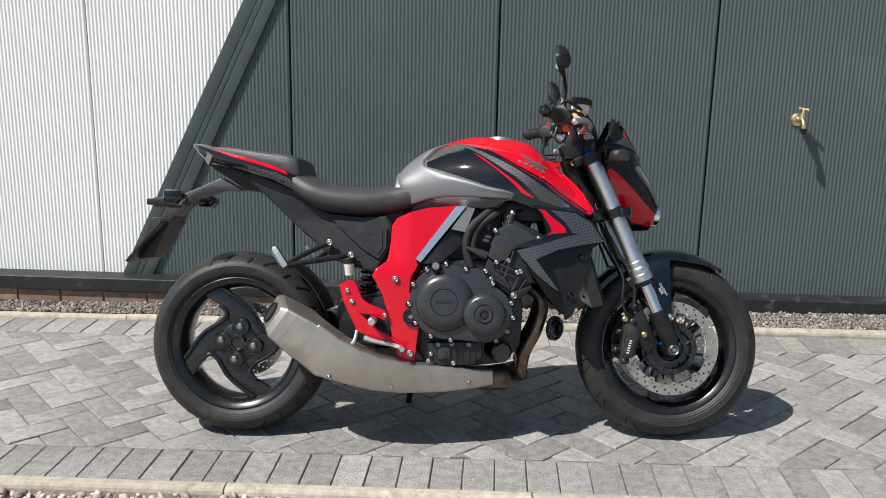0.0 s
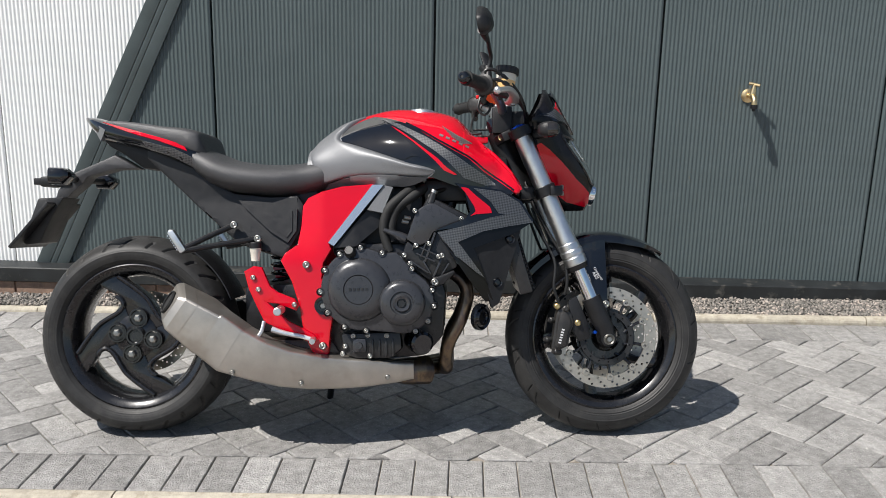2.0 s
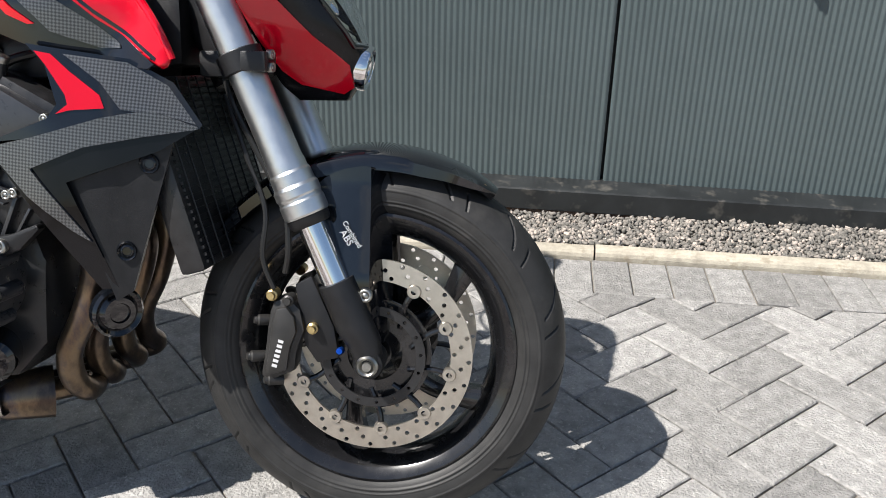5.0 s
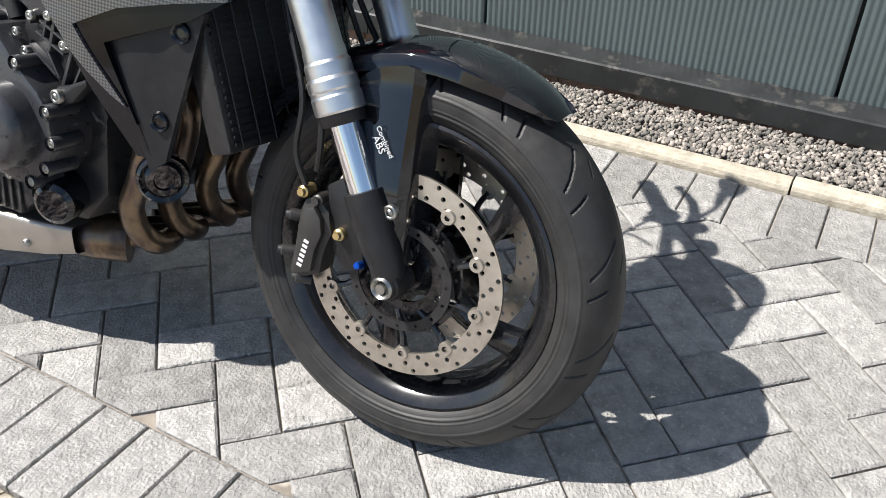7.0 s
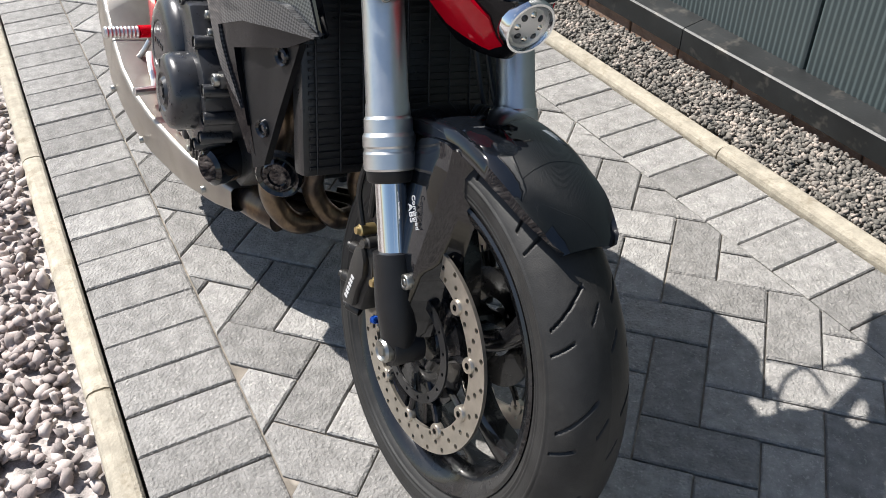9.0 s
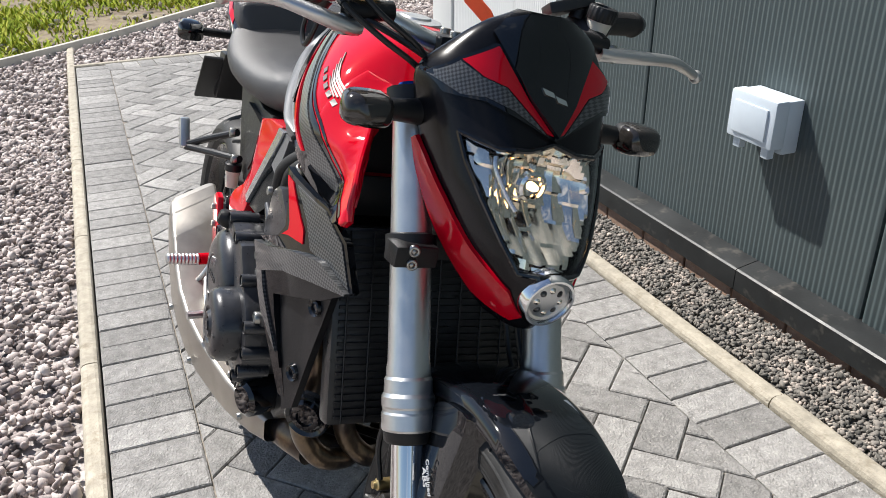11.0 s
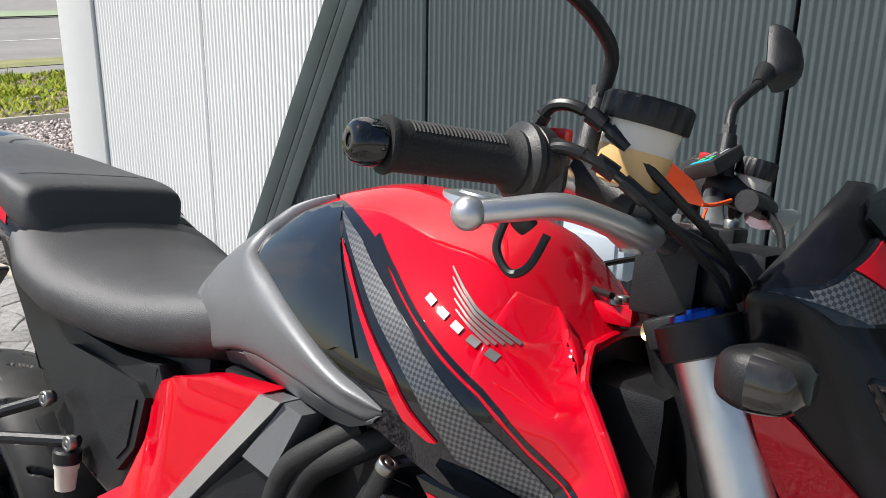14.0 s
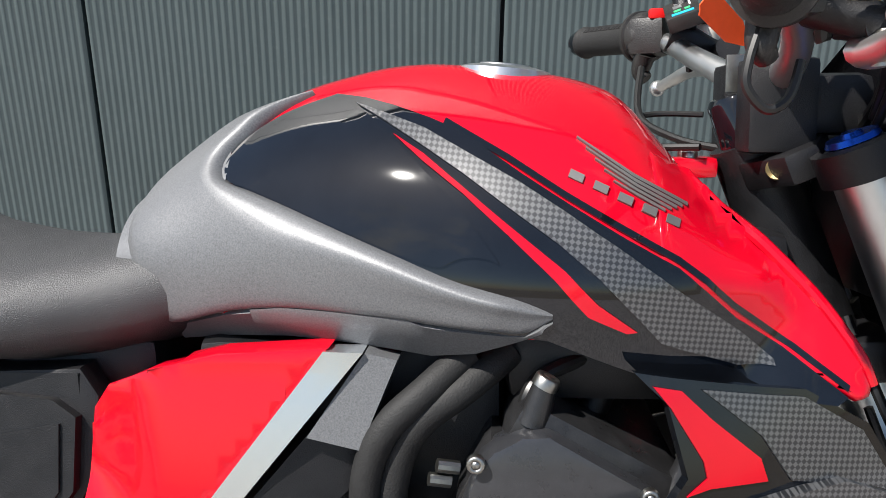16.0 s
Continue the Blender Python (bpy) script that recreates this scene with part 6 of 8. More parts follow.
# muffler -------------------------------------------------------------------
def muffler():
    can = (0.568, 0.823)
    rows = [((0.160, -0.212, 0.432), can, 0.049, 0.048), ((0.170, -0.212, 0.424), can, 0.057, 0.054), ((0.256, -0.212, 0.366), (0.60, 0.80), 0.069, 0.057), ((0.338, -0.210, 0.302), (0.56, 0.83), 0.072, 0.058), ((0.344, -0.210, 0.298), (0.52, 0.855), 0.071, 0.058),
            ((0.420, -0.206, 0.266), (0.42, 0.91), 0.060, 0.058), ((0.495, -0.198, 0.242), (0.30, 0.95), 0.055, 0.057), ((0.578, -0.186, 0.227), (0.20, 0.98), 0.050, 0.054), ((0.668, -0.170, 0.220), (0.10, 0.99), 0.044, 0.050), ((0.73, -0.160, 0.218), (0.08, 0.99), 0.040, 0.046), ((0.82, -0.140, 0.216), (0.06, 1.0), 0.031, 0.036), ((0.865, -0.125, 0.217), (0, 1.0), 0.025, 0.028)]
    q = []
    for a, b in zip(rows, rows[1:]):
        for i in range(3):
            t = i / 3
            q.append((Vector(a[0]).lerp(Vector(b[0]), t), Vector(a[1]).lerp(Vector(b[1]), t), a[2] + (b[2] - a[2]) * t, a[3] + (b[3] - a[3]) * t))
    q.append((Vector(rows[-1][0]), Vector(rows[-1][1]), rows[-1][2], rows[-1][3]))
    loops = []
    for c, u, hh, ww in q:
        u = u.normalized()
        out = []
        rad_ = min(0.009, ww * 0.45, hh * 0.45)
        for sx, sz, a0 in ((1, 1, 0), (-1, 1, 90), (-1, -1, 180), (1, -1, 270)):
            for k in range(6):
                an = radians(a0 + 18 * k)
                a = sx * (ww - rad_) + rad_ * math.cos(an)
                b = sz * (hh - rad_) + rad_ * math.sin(an)
                a *= 1 - 0.16 * max(0, -b / hh)
                out.append(c + Vector((u.x * b, a, u.y * b)))
        loops.append(out)
    for l, (c, u, hh, ww) in list(zip(loops, q))[:7]:
        for k in range(24):
            l[k] = l[k] - Vector((0.69, 0, -0.72)) * (l[k].y - c.y) * 0.55
    bm = bmesh.new()
    rings(bm, loops, True, False)
    first = loops[0]
    ctr = sum(first, Vector()) / 24
    back = Vector((-0.80, -0.55, 0.60)).normalized()
    inner = [ctr + (p - ctr) * 0.90 + back * 0.005 for p in first]
    hole = []
    for i in range(24):
        f = 2 * math.pi * i / 24
        yo = 0.024 * math.cos(f)
        hole.append(ctr + Vector((0.568 * 0.036 * math.sin(f) - 0.38 * yo, yo, 0.823 * 0.036 * math.sin(f) + 0.40 * yo)) + back * 0.006)
    deep = [p - back * 0.05 for p in hole]
    vs = [[bm.verts.new(p) for p in l] for l in (first, inner, hole, deep)]
    for a, b in zip(vs, vs[1:]):
        for i in range(24):
            j = (i + 1) % 24
            bm.faces.new((a[j], a[i], b[i], b[j]))
    bm.faces.new(vs[-1])
    bmesh.ops.remove_doubles(bm, verts=bm.verts[:], dist=1e-5)
    mu = part("silencer", bm, MUFFLER_STEEL, bike, "brushed stubby steel silencer", sharp=14)
    bm = bmesh.new()
    rings(bm, [[ctr + (p - ctr) * k_ + back * o_ for p in hole] for k_, o_ in ((1.0, 0.0035), (0.96, 0.009), (0.86, 0.009), (0.80, -0.03))])
    part("tail_pipe", bm, DARK_INK, mu, "dark sooty outlet")
    for i in (4, 10):
        bm = bmesh.new()
        c, u, hh, ww = q[i]
        lp = [c + (p - c) * 1.012 for p in loops[i]]
        lp2 = [p + (q[i + 1][0] - c).normalized() * 0.003 for p in lp]
        rings(bm, [lp, lp2], True, False)
        part("seam_band", bm, MUFFLER_STEEL, mu)
    for x, y, z in ((0.350, -0.262, 0.236), (0.545, -0.244, 0.200), (0.79, -0.182, 0.205)):
        bolt(mu, x, y, z, (0, -1, -0.2))
    bm = bmesh.new()
    box(bm, (0.38, -0.19, 0.195), (0.44, -0.13, 0.225), 0.006)
    part("lower_bracket", bm, HEADER_STEEL, mu)


muffler()
bm = bmesh.new()
box(bm, (0.35, -0.13, 0.215), (0.66, 0.12, 0.315), 0.025)
part("exhaust_chamber", bm, HEADER_STEEL, bike, "tinted steel exhaust chamber under the swingarm")
for i, y in enumerate((-0.125, -0.045, 0.045, 0.125)):
    bm = bmesh.new()
    ye = (-0.085, -0.03, 0.02, 0.06)[i]
    tube(bm, [(0.975, y, 0.515), (1.014, y, 0.485), (1.028, y, 0.440), (1.006, y, 0.365), (0.972, y + 0.006, 0.300), (0.960, y + 0.030, 0.245), (0.962, y + 0.066, 0.212), (0.935, y * 0.7 + 0.085, 0.202), (0.87, ye, 0.206)], 0.0205, 18)
    part("exhaust_header", bm, HEADER_STEEL, bike, "heat-tinted steel exhaust header")
bm = bmesh.new()
tube(bm, [(0.90, -0.06, 0.205), (0.84, -0.10, 0.208), (0.78, -0.12, 0.215)], [0.045, 0.040, 0.032], 18)
part("collector", bm, HEADER_STEEL, bike)
# engine ---------------------------------------------------------------------
bm = bmesh.new()
slab(bm, [(0.60, 0.34), (0.64, 0.27), (0.75, 0.250), (0.90, 0.262), (0.955, 0.32), (0.965, 0.45), (0.935, 0.55), (0.84, 0.60), (0.70, 0.60), (0.62, 0.55)], -0.150, 0.160, 0.015)
engine = part("engine", bm, ENGINE_BLACK, bike, "black four-cylinder engine with charcoal clutch covers")


def ring_pts(cx_, cz_, r, a0, a1, n):
    return [(cx_ + r * math.cos(radians(a)), cz_ + r * math.sin(radians(a))) for a in np.linspace(a0, a1, n)]


outline = ring_pts(0.722, 0.468, 0.120, 60, 275, 22) + ring_pts(0.838, 0.430, 0.093, 275, 400, 14) + [(0.868, 0.525), (0.825, 0.575)]
bm = bmesh.new()
slab(bm, outline, -0.225, -0.140, 0.008)
cov = part("crankcase_cover", bm, ENGINE_GREY, engine, "charcoal crankcase cover", sharp=30)
bm = bmesh.new()
lathe(bm, [(0, 0.010), (0.040, 0.010), (0.042, 0.008), (0.044, 0.011), (0.050, 0.011), (0.070, 0.008), (0.086, 0.0), (0.093, -0.012), (0.095, -0.03)], axis_to((0.0, -1, 0.02), (0.715, -0.238, 0.468)), 56)
cl = part("clutch_cover", bm, ENGINE_GREY, engine, "round charcoal clutch cover", sharp=40)
for i in range(5):
    bm = bmesh.new()
    box(bm, (-0.0035, -0.001, -0.004), (0.0035, 0.001, 0.004), 0.0, Matrix.Translation((0.691 + i * 0.012, -0.2485, 0.470)))
    part("lettering_bar", bm, ENGINE_BLACK, cl, "raised maker's mark as plain bars")
bm = bmesh.new()
lathe(bm, [(0, 0.008), (0.012, 0.008), (0.014, 0.014), (0.022, 0.016), (0.027, 0.010), (0.031, 0.010), (0.034, 0.013), (0.052, 0.012), (0.062, 0.006), (0.066, -0.004), (0.067, -0.04)], axis_to((0.02, -1, 0.0), (0.841, -0.258, 0.430)), 48)
pc = part("pulse_cover", bm, ENGINE_GREY, engine, "round timing cover with a hex plug", sharp=40)
bm = bmesh.new()
lathe(bm, [(0, 0.006), (0.010, 0.006), (0.011, 0.0)], axis_to((0.02, -1, 0), (0.841, -0.268, 0.430)), 6)
part("hex_plug", bm, ENGINE_BLACK, pc)
for a in (90, 210, 330):
    bm = bmesh.new()
    box(bm, (-0.001, -0.001, 0.040), (0.001, 0.001, 0.055), 0.0, Matrix.Translation((0.841, -0.2705, 0.430)) @ Matrix.Rotation(radians(a), 4, "Y"))
    part("timing_mark", bm, ENGINE_BLACK, pc)
n_o = len(outline)
for i in (0, 3, 6, 9, 12, 15, 18, 21, 24, 27, 30, 33, 36):
    if i < n_o:
        x, z = outline[i]
        cx_, cz_ = (0.722, 0.468) if i < 22 else (0.838, 0.43)
        d = Vector((cx_ - x, cz_ - z)).normalized() * -0.001
        bm = bmesh.new()
        lathe(bm, [(0.011, 0.004), (0.012, 0.0), (0.012, -0.05)], axis_to((0, -1, 0), (x + d.x, -0.224, z + d.y)), 12)
        part("bolt_boss", bm, ENGINE_GREY, cov)
        bolt(cov, x + d.x, -0.220, z + d.y)
bm = bmesh.new()
lathe(bm, [(0, 0.014), (0.012, 0.014), (0.016, 0.008), (0.018, 0.0), (0.018, -0.03)], axis_to((-0.1, -0.9, 0.35), (0.690, -0.228, 0.578)), 12)
part("oil_filler", bm, BLACK_PLASTIC, engine)
bm = bmesh.new()
lathe(bm, [(0, 0.10), (0.026, 0.10), (0.034, 0.094), (0.036, 0.080), (0.036, 0.0), (0, 0.0)], axis_to((0.35, -0.93, -0.06), (0.862, -0.115, 0.312)), 32)
part("oil_filter", bm, BLACK_GLOSS, engine, "black oil filter canister")
bm = bmesh.new()
slab(bm, [(0.655, 0.335), (0.665, 0.275), (0.70, 0.262), (0.80, 0.262), (0.835, 0.29), (0.83, 0.34)], -0.195, -0.12, 0.008)
part("sump_side", bm, ENGINE_BLACK, engine)
bm = bmesh.new()
box(bm, (0.690, -0.206, 0.282), (0.730, -0.19, 0.322), 0.006)
lathe(bm, [(0, 0.008), (0.009, 0.008), (0.010, 0.0)], axis_to((0, -1, 0), (0.710, -0.206, 0.302)), 16)
part("sight_glass_plug", bm, ENGINE_GREY, engine)
for x, z in ((0.692, 0.330), (0.735, 0.332), (0.668, 0.300), (0.66, 0.278), (0.79, 0.33), (0.74, 0.27)):
    bolt(engine, x, -0.197, z)
for x0 in (0.745, 0.765, 0.785, 0.805):
    bm = bmesh.new()
    box(bm, (x0, -0.200, 0.268), (x0 + 0.006, -0.19, 0.32), 0.002)
    part("sump_rib", bm, ENGINE_BLACK, engine)
# cylinder block and head, leaning forward
LEAN_C = Matrix.Translation((0.868, 0, 0.50)) @ Matrix.Rotation(radians(28), 4, "Y")
bm = bmesh.new()
box(bm, (-0.066, -0.150, 0.0), (0.066, 0.150, 0.125), 0.006, LEAN_C)
blockp = part("cylinder_block", bm, ENGINE_BLACK, engine)
for x0, z0, x1, z1 in ((-0.060, 0.02, 0.058, 0.032), (-0.060, 0.055, 0.058, 0.065), (-0.050, 0.085, 0.05, 0.095), (-0.030, 0.01, -0.018, 0.115), (0.012, 0.01, 0.026, 0.115), (0.045, 0.03, 0.056, 0.10)):
    bm = bmesh.new()
    box(bm, (x0, -0.160, z0), (x1, -0.145, z1), 0.003, LEAN_C)
    part("block_rib", bm, ENGINE_BLACK, blockp)
for u, v in ((-0.05, 0.045), (0.0, 0.075), (0.035, 0.045), (-0.045, 0.105), (0.04, 0.11), (0.0, 0.02)):
    p = LEAN_C @ Vector((u, -0.160, v))
    bm = bmesh.new()
    lathe(bm, [(0, 0.010), (0.006, 0.010), (0.009, 0.006), (0.011, 0.0)], axis_to((0, -1, 0), p), 12)
    part("core_plug", bm, ENGINE_BLACK, blockp)
bm = bmesh.new()
box(bm, (-0.078, -0.165, 0.122), (0.082, 0.165, 0.190), 0.010, LEAN_C)
head = part("cylinder_head", bm, ENGINE_BLACK, engine)
bm = bmesh.new()
box(bm, (-0.070, -0.175, 0.186), (0.084, 0.175, 0.236), 0.016, LEAN_C)
rock = part("rocker_cover", bm, ENGINE_BLACK, engine, "black rocker cover")
bm = bmesh.new()
slab(bm, [(.851, .612), (.872, .668), (.880, .690), (.892, .702), (.915, .715), (.936, .716), (1.020, .668), (.985, .652), (.931, .632), (.915, .602), (.883, .590)], -0.196, -0.15, 0.006)
cam_end = part("cam_cover", bm, ENGINE_GREY, engine, "charcoal cam end cover")
bm = bmesh.new()
slab(bm, [(.853, .606), (.883, .588), (.915, .598), (.931, .628), (.970, .640), (1.000, .530), (.931, .482), (.911, .494), (.857, .531), (.838, .567)], -0.182, -0.14, 0.005)
side_b = part("cylinder_side", bm, ENGINE_BLACK, engine)
for x0, z0, x1, z1, w_ in ((.905, .665, .868, .580, .004), (.925, .640, .893, .560, .004), (.936, .630, .905, .545, .006), (.889, .588, .945, .562, .004), (.880, .570, .935, .545, .004), (.955, .556, .928, .498, .006), (.975, .540, .950, .500, .004), (.900, .548, .922, .508, .004), (.862, .548, .915, .512, .005)):
    bm = bmesh.new()
    d_ = Vector((x1 - x0, z1 - z0)).normalized()
    n_ = Vector((-d_.y, d_.x)) * w_ * 0.5
    slab(bm, [(x0 + n_.x, z0 + n_.y), (x0 - n_.x, z0 - n_.y), (x1 - n_.x, z1 - n_.y), (x1 + n_.x, z1 + n_.y)], -0.194, -0.175, 0.001)
    part("casting_rib", bm, ENGINE_GREY, side_b)
for x, z in ((.880, .593), (.945, .560), (.956, .563), (.878, .694), (1.014, .669), (.845, .565), (.918, .598), (.862, .540), (.965, .610)):
    bolt(side_b, x, -0.197, z)
bm = bmesh.new()
tube(bm, [(0.918, -0.150, 0.715), (0.920, -0.150, 0.735), (0.935, -0.140, 0.750), (0.975, -0.120, 0.762)], 0.007, 10)
part("ignition_lead", bm, CABLE, engine)
for x, z in ((0.855, 0.660), (0.862, 0.672)):
    bm = bmesh.new()
    tube(bm, [(x, -0.155, z), (x - 0.018, -0.160, z + 0.004)], 0.006, 10, smooth=False)
    part("hose_clip", bm, STEEL, engine)
for u, v in ((-0.062, 0.214), (0.070, 0.214)):
    p = LEAN_C @ Vector((u, -0.165, v + 0.02))
    bm = bmesh.new()
    tube(bm, [p - Vector((0, 0, 0.02)), p + Vector((0.01, 0, 0.012))], [0.014, 0.010], 14, smooth=False)
    part("cover_boss", bm, ENGINE_BLACK, rock)
    bolt(rock, p.x + 0.010, p.y, p.z + 0.013, (0.46, 0, 0.88), True)
for y in (-0.10, 0.0, 0.10):
    bm = bmesh.new()
    c = LEAN_C @ Vector((0.0, y, 0.236))
    tube(bm, [c, c + Vector((0.012, 0, 0.03))], 0.014, 14, smooth=False)
    box(bm, (-0.018, -0.018, 0.028), (0.018, 0.018, 0.055), 0.005, Matrix.Translation(c))
    part("ignition_coil", bm, BLACK_PLASTIC, engine)
# coolant hoses
for pts, r in (([(0.799, -0.160, 0.575), (0.789, -0.160, 0.604), (0.782, -0.160, 0.638), (0.787, -0.160, 0.677), (0.804, -0.160, 0.710), (0.834, -0.152, 0.737), (0.870, -0.130, 0.765)], 0.0135),
               ([(0.812, -0.150, 0.605), (0.805, -0.150, 0.634), (0.804, -0.150, 0.651), (0.814, -0.150, 0.688), (0.834, -0.150, 0.715), (0.867, -0.142, 0.738), (0.905, -0.120, 0.765)], 0.0145),
               ([(0.80, -0.06, 0.58), (0.785, -0.06, 0.66), (0.81, -0.06, 0.74), (0.85, -0.05, 0.78)], 0.013)):
    bm = bmesh.new()
    tube(bm, pts, r, 16)
    part("coolant_hose", bm, GRIP_RUBBER, bike, "black rubber coolant hose")
bm = bmesh.new()
tube(bm, [(0.784, -0.176, 0.640), (0.808, -0.176, 0.630), (0.826, -0.174, 0.622), (0.846, -0.168, 0.612)], [0.006, 0.009, 0.014, 0.016], 14, smooth=False)
part("water_union", bm, ENGINE_GREY, engine)
bm = bmesh.new()
slab(bm, [(0.918, 0.482), (0.928, 0.500), (0.945, 0.502), (0.990, 0.520), (0.994, 0.512), (0.960, 0.480), (0.935, 0.470)], -0.205, -0.185, 0.005)
hang_e = part("engine_hanger", bm, BLACK_PLASTIC, bike, "black engine hanger bracket")
bolt(hang_e, 0.934, -0.206, 0.486, (0, -1, 0), True)
bm = bmesh.new()
box(bm, (0.62, -0.11, 0.56), (0.90, 0.11, 0.77), 0.02)
part("airbox", bm, BLACK_PLASTIC, bike, "black airbox and throttle bodies")
bm = bmesh.new()
box(bm, (0.90, -0.13, 0.72), (1.08, 0.13, 0.79), 0.02)
part("frame_beam", bm, BLACK_PLASTIC, bike, "black upper frame beam")
bm = bmesh.new()
box(bm, (0.30, -0.09, 0.70), (0.58, 0.09, 0.765), 0.02)
part("battery_tray", bm, BLACK_PLASTIC, bike, "black tray under the seat")
# radiator and shrouds ------------------------------------------------------
RAD = Matrix.Translation((1.166, 0, 0.580)) @ Matrix.Rotation(radians(-16), 4, "Y")
bm = bmesh.new()
box(bm, (-0.020, -0.165, -0.140), (0.020, 0.165, 0.150), 0.008, RAD)
rad = part("radiator", bm, ENGINE_BLACK, bike, "black curved radiator with wire guard")
for i in range(26):
    bm = bmesh.new()
    z = -0.130 + i * 0.0108
    box(bm, (0.020, -0.155, z), (0.0245, 0.155, z + 0.0045), 0.0, RAD)
    part("cooling_fin", bm, BLACK_PLASTIC, rad)
for i in range(9):
    bm = bmesh.new()
    y = -0.145 + i * 0.036
    tube(bm, [RAD @ Vector((0.027, y, -0.135)), RAD @ Vector((0.027, y, 0.145))], 0.0016, 6, smooth=False)
    part("guard_wire", bm, BLACK_PLASTIC, rad)


def shroud_y(x, z):
    return -float(np.interp(x, [0.95, 1.02, 1.10, 1.17, 1.23], [0.225, 0.222, 0.205, 0.182, 0.160])) + 0.06 * max(0, 0.55 - z)


for m in (False, True):
    sgn = 1 if m else -1
    V = [(0.943, 0.631), (1.011, 0.646), (1.100, 0.672), (1.133, 0.678), (1.166, 0.682), (1.224, 0.659), (1.224, 0.656), (1.153, 0.646), (1.076, 0.632), (1.003, 0.602), (1.039, 0.553), (1.078, 0.498), (1.054, 0.514), (0.996, 0.564)]
    sh = part("radiator_shroud", shell(V, lambda x, z: shroud_y(x, z) - 0.006, 0.012, 0.015, mirror=m), CARBON, bike, "angular carbon-weave radiator shroud")
    part("shroud_black", shell([(1.000, 0.602), (1.074, 0.632), (1.151, 0.645), (1.221, 0.656), (1.172, 0.626), (1.049, 0.583), (1.069, 0.530), (1.089, 0.474), (1.077, 0.496), (1.036, 0.552)], lambda x, z: shroud_y(x, z) - 0.002, 0.012, 0.015, mirror=m), BLACK_DEEP, sh)
    part("shroud_lower", shell([(0.941, 0.628), (0.993, 0.564), (1.051, 0.514), (1.077, 0.498), (1.088, 0.473), (1.104, 0.428), (1.081, 0.426), (1.008, 0.530)], lambda x, z: shroud_y(x, z) + 0.002 - 0.02 * max(0, (1.03 - x)), 0.012, 0.015, mirror=m), BLACK_DEEP, sh)
    p_ = part("shroud_side", shell([(1.044, 0.582), (1.087, 0.596), (1.169, 0.628), (1.188, 0.636), (1.174, 0.59), (1.152, 0.52), (1.136, 0.468), (1.122, 0.422), (1.100, 0.408), (1.081, 0.471), (1.061, 0.528)], lambda x, z: -float(np.interp(x, [1.04, 1.07, 1.10, 1.12, 1.155, 1.19], [0.207, 0.205, 0.196, 0.188, 0.181, 0.172])), 0.012, 0.015, mirror=m), SHROUD_GREY, sh, "dark grey moulded shroud side")
    for x, z in ((1.155, 0.608), (1.117, 0.482)):
        bm = bmesh.new()
        lathe(bm, [(0, 0.002), (0.006, 0.002), (0.007, 0.005), (0.010, 0.003), (0.013, 0.006), (0.015, 0.0)], axis_to((0.35, sgn * 0.93, 0), (x, sgn * float(np.interp(x, [1.10, 1.12, 1.155], [0.196, 0.188, 0.181])), z)), 18)
        part("screw", bm, BLACK_GLOSS, p_)
    up = part("upper_shroud", shell([(0.939, 0.637), (0.968, 0.648), (1.026, 0.670), (1.040, 0.690), (1.024, 0.747), (0.998, 0.772), (1.050, 0.764), (1.135, 0.752), (1.190, 0.720), (1.226, 0.662), (1.222, 0.656), (1.165, 0.682), (1.098, 0.672), (1.010, 0.644)], lambda x, z: shroud_y(x, z) + 0.004 + 0.12 * max(0, z - 0.66), 0.012, 0.015, mirror=m), BLACK_GLOSS, sh)
    part("shroud_red", shell([(1.012, 0.762), (1.034, 0.758), (1.058, 0.735), (1.097, 0.703), (1.103, 0.685), (1.057, 0.682), (1.039, 0.677), (1.055, 0.690), (1.052, 0.703), (1.026, 0.745)], lambda x, z: shroud_y(x, z) + 0.002 + 0.12 * max(0, z - 0.66), 0.004, 0.015, mirror=m), RED, up, "red flash")
    part("shroud_carbon", shell([(1.050, 0.758), (1.133, 0.747), (1.184, 0.716), (1.219, 0.662), (1.182, 0.674), (1.123, 0.683), (1.098, 0.720)], lambda x, z: shroud_y(x, z) + 0.002 + 0.12 * max(0, z - 0.66), 0.004, 0.015, mirror=m), CARBON, up)
bm = bmesh.new()
lathe(bm, [(0, 0.006), (0.014, 0.006), (0.016, 0.010), (0.024, 0.010), (0.030, 0.004), (0.036, 0.007), (0.040, 0.002), (0.040, -0.010), (0.020, -0.020), (0, -0.020)], axis_to((0.75, -0.62, -0.05), (1.070, -0.142, 0.375)), 32)
part("horn", bm, BLACK_GLOSS, bike, "round black horn")
# headlamp cowl ------------------------------------------------------------
ZC = [.690, .705, .735, .76, .80, .85, .93, .965, .985, 1.005, 1.025, 1.045, 1.060, 1.068]
HW = [.024, .045, .062, .078, .098, .115, .132, .140, .138, .120, .102, .080, .055, .020]
XF = [1.395, 1.410, 1.424, 1.430, 1.424, 1.403, 1.355, 1.333, 1.322, 1.312, 1.304, 1.296, 1.288, 1.280]
XB = [1.340, 1.315, 1.300, 1.290, 1.272, 1.252, 1.232, 1.226, 1.236, 1.248, 1.258, 1.266, 1.271, 1.274]


def cowl(z):
    return soft_z(z, HW), soft_z(z, XF), soft_z(z, XB)


def soft_z(z, ys):
    return float(np.mean([np.interp(z + d, ZC, ys) for d in (-0.012, -0.006, 0, 0.006, 0.012)]))


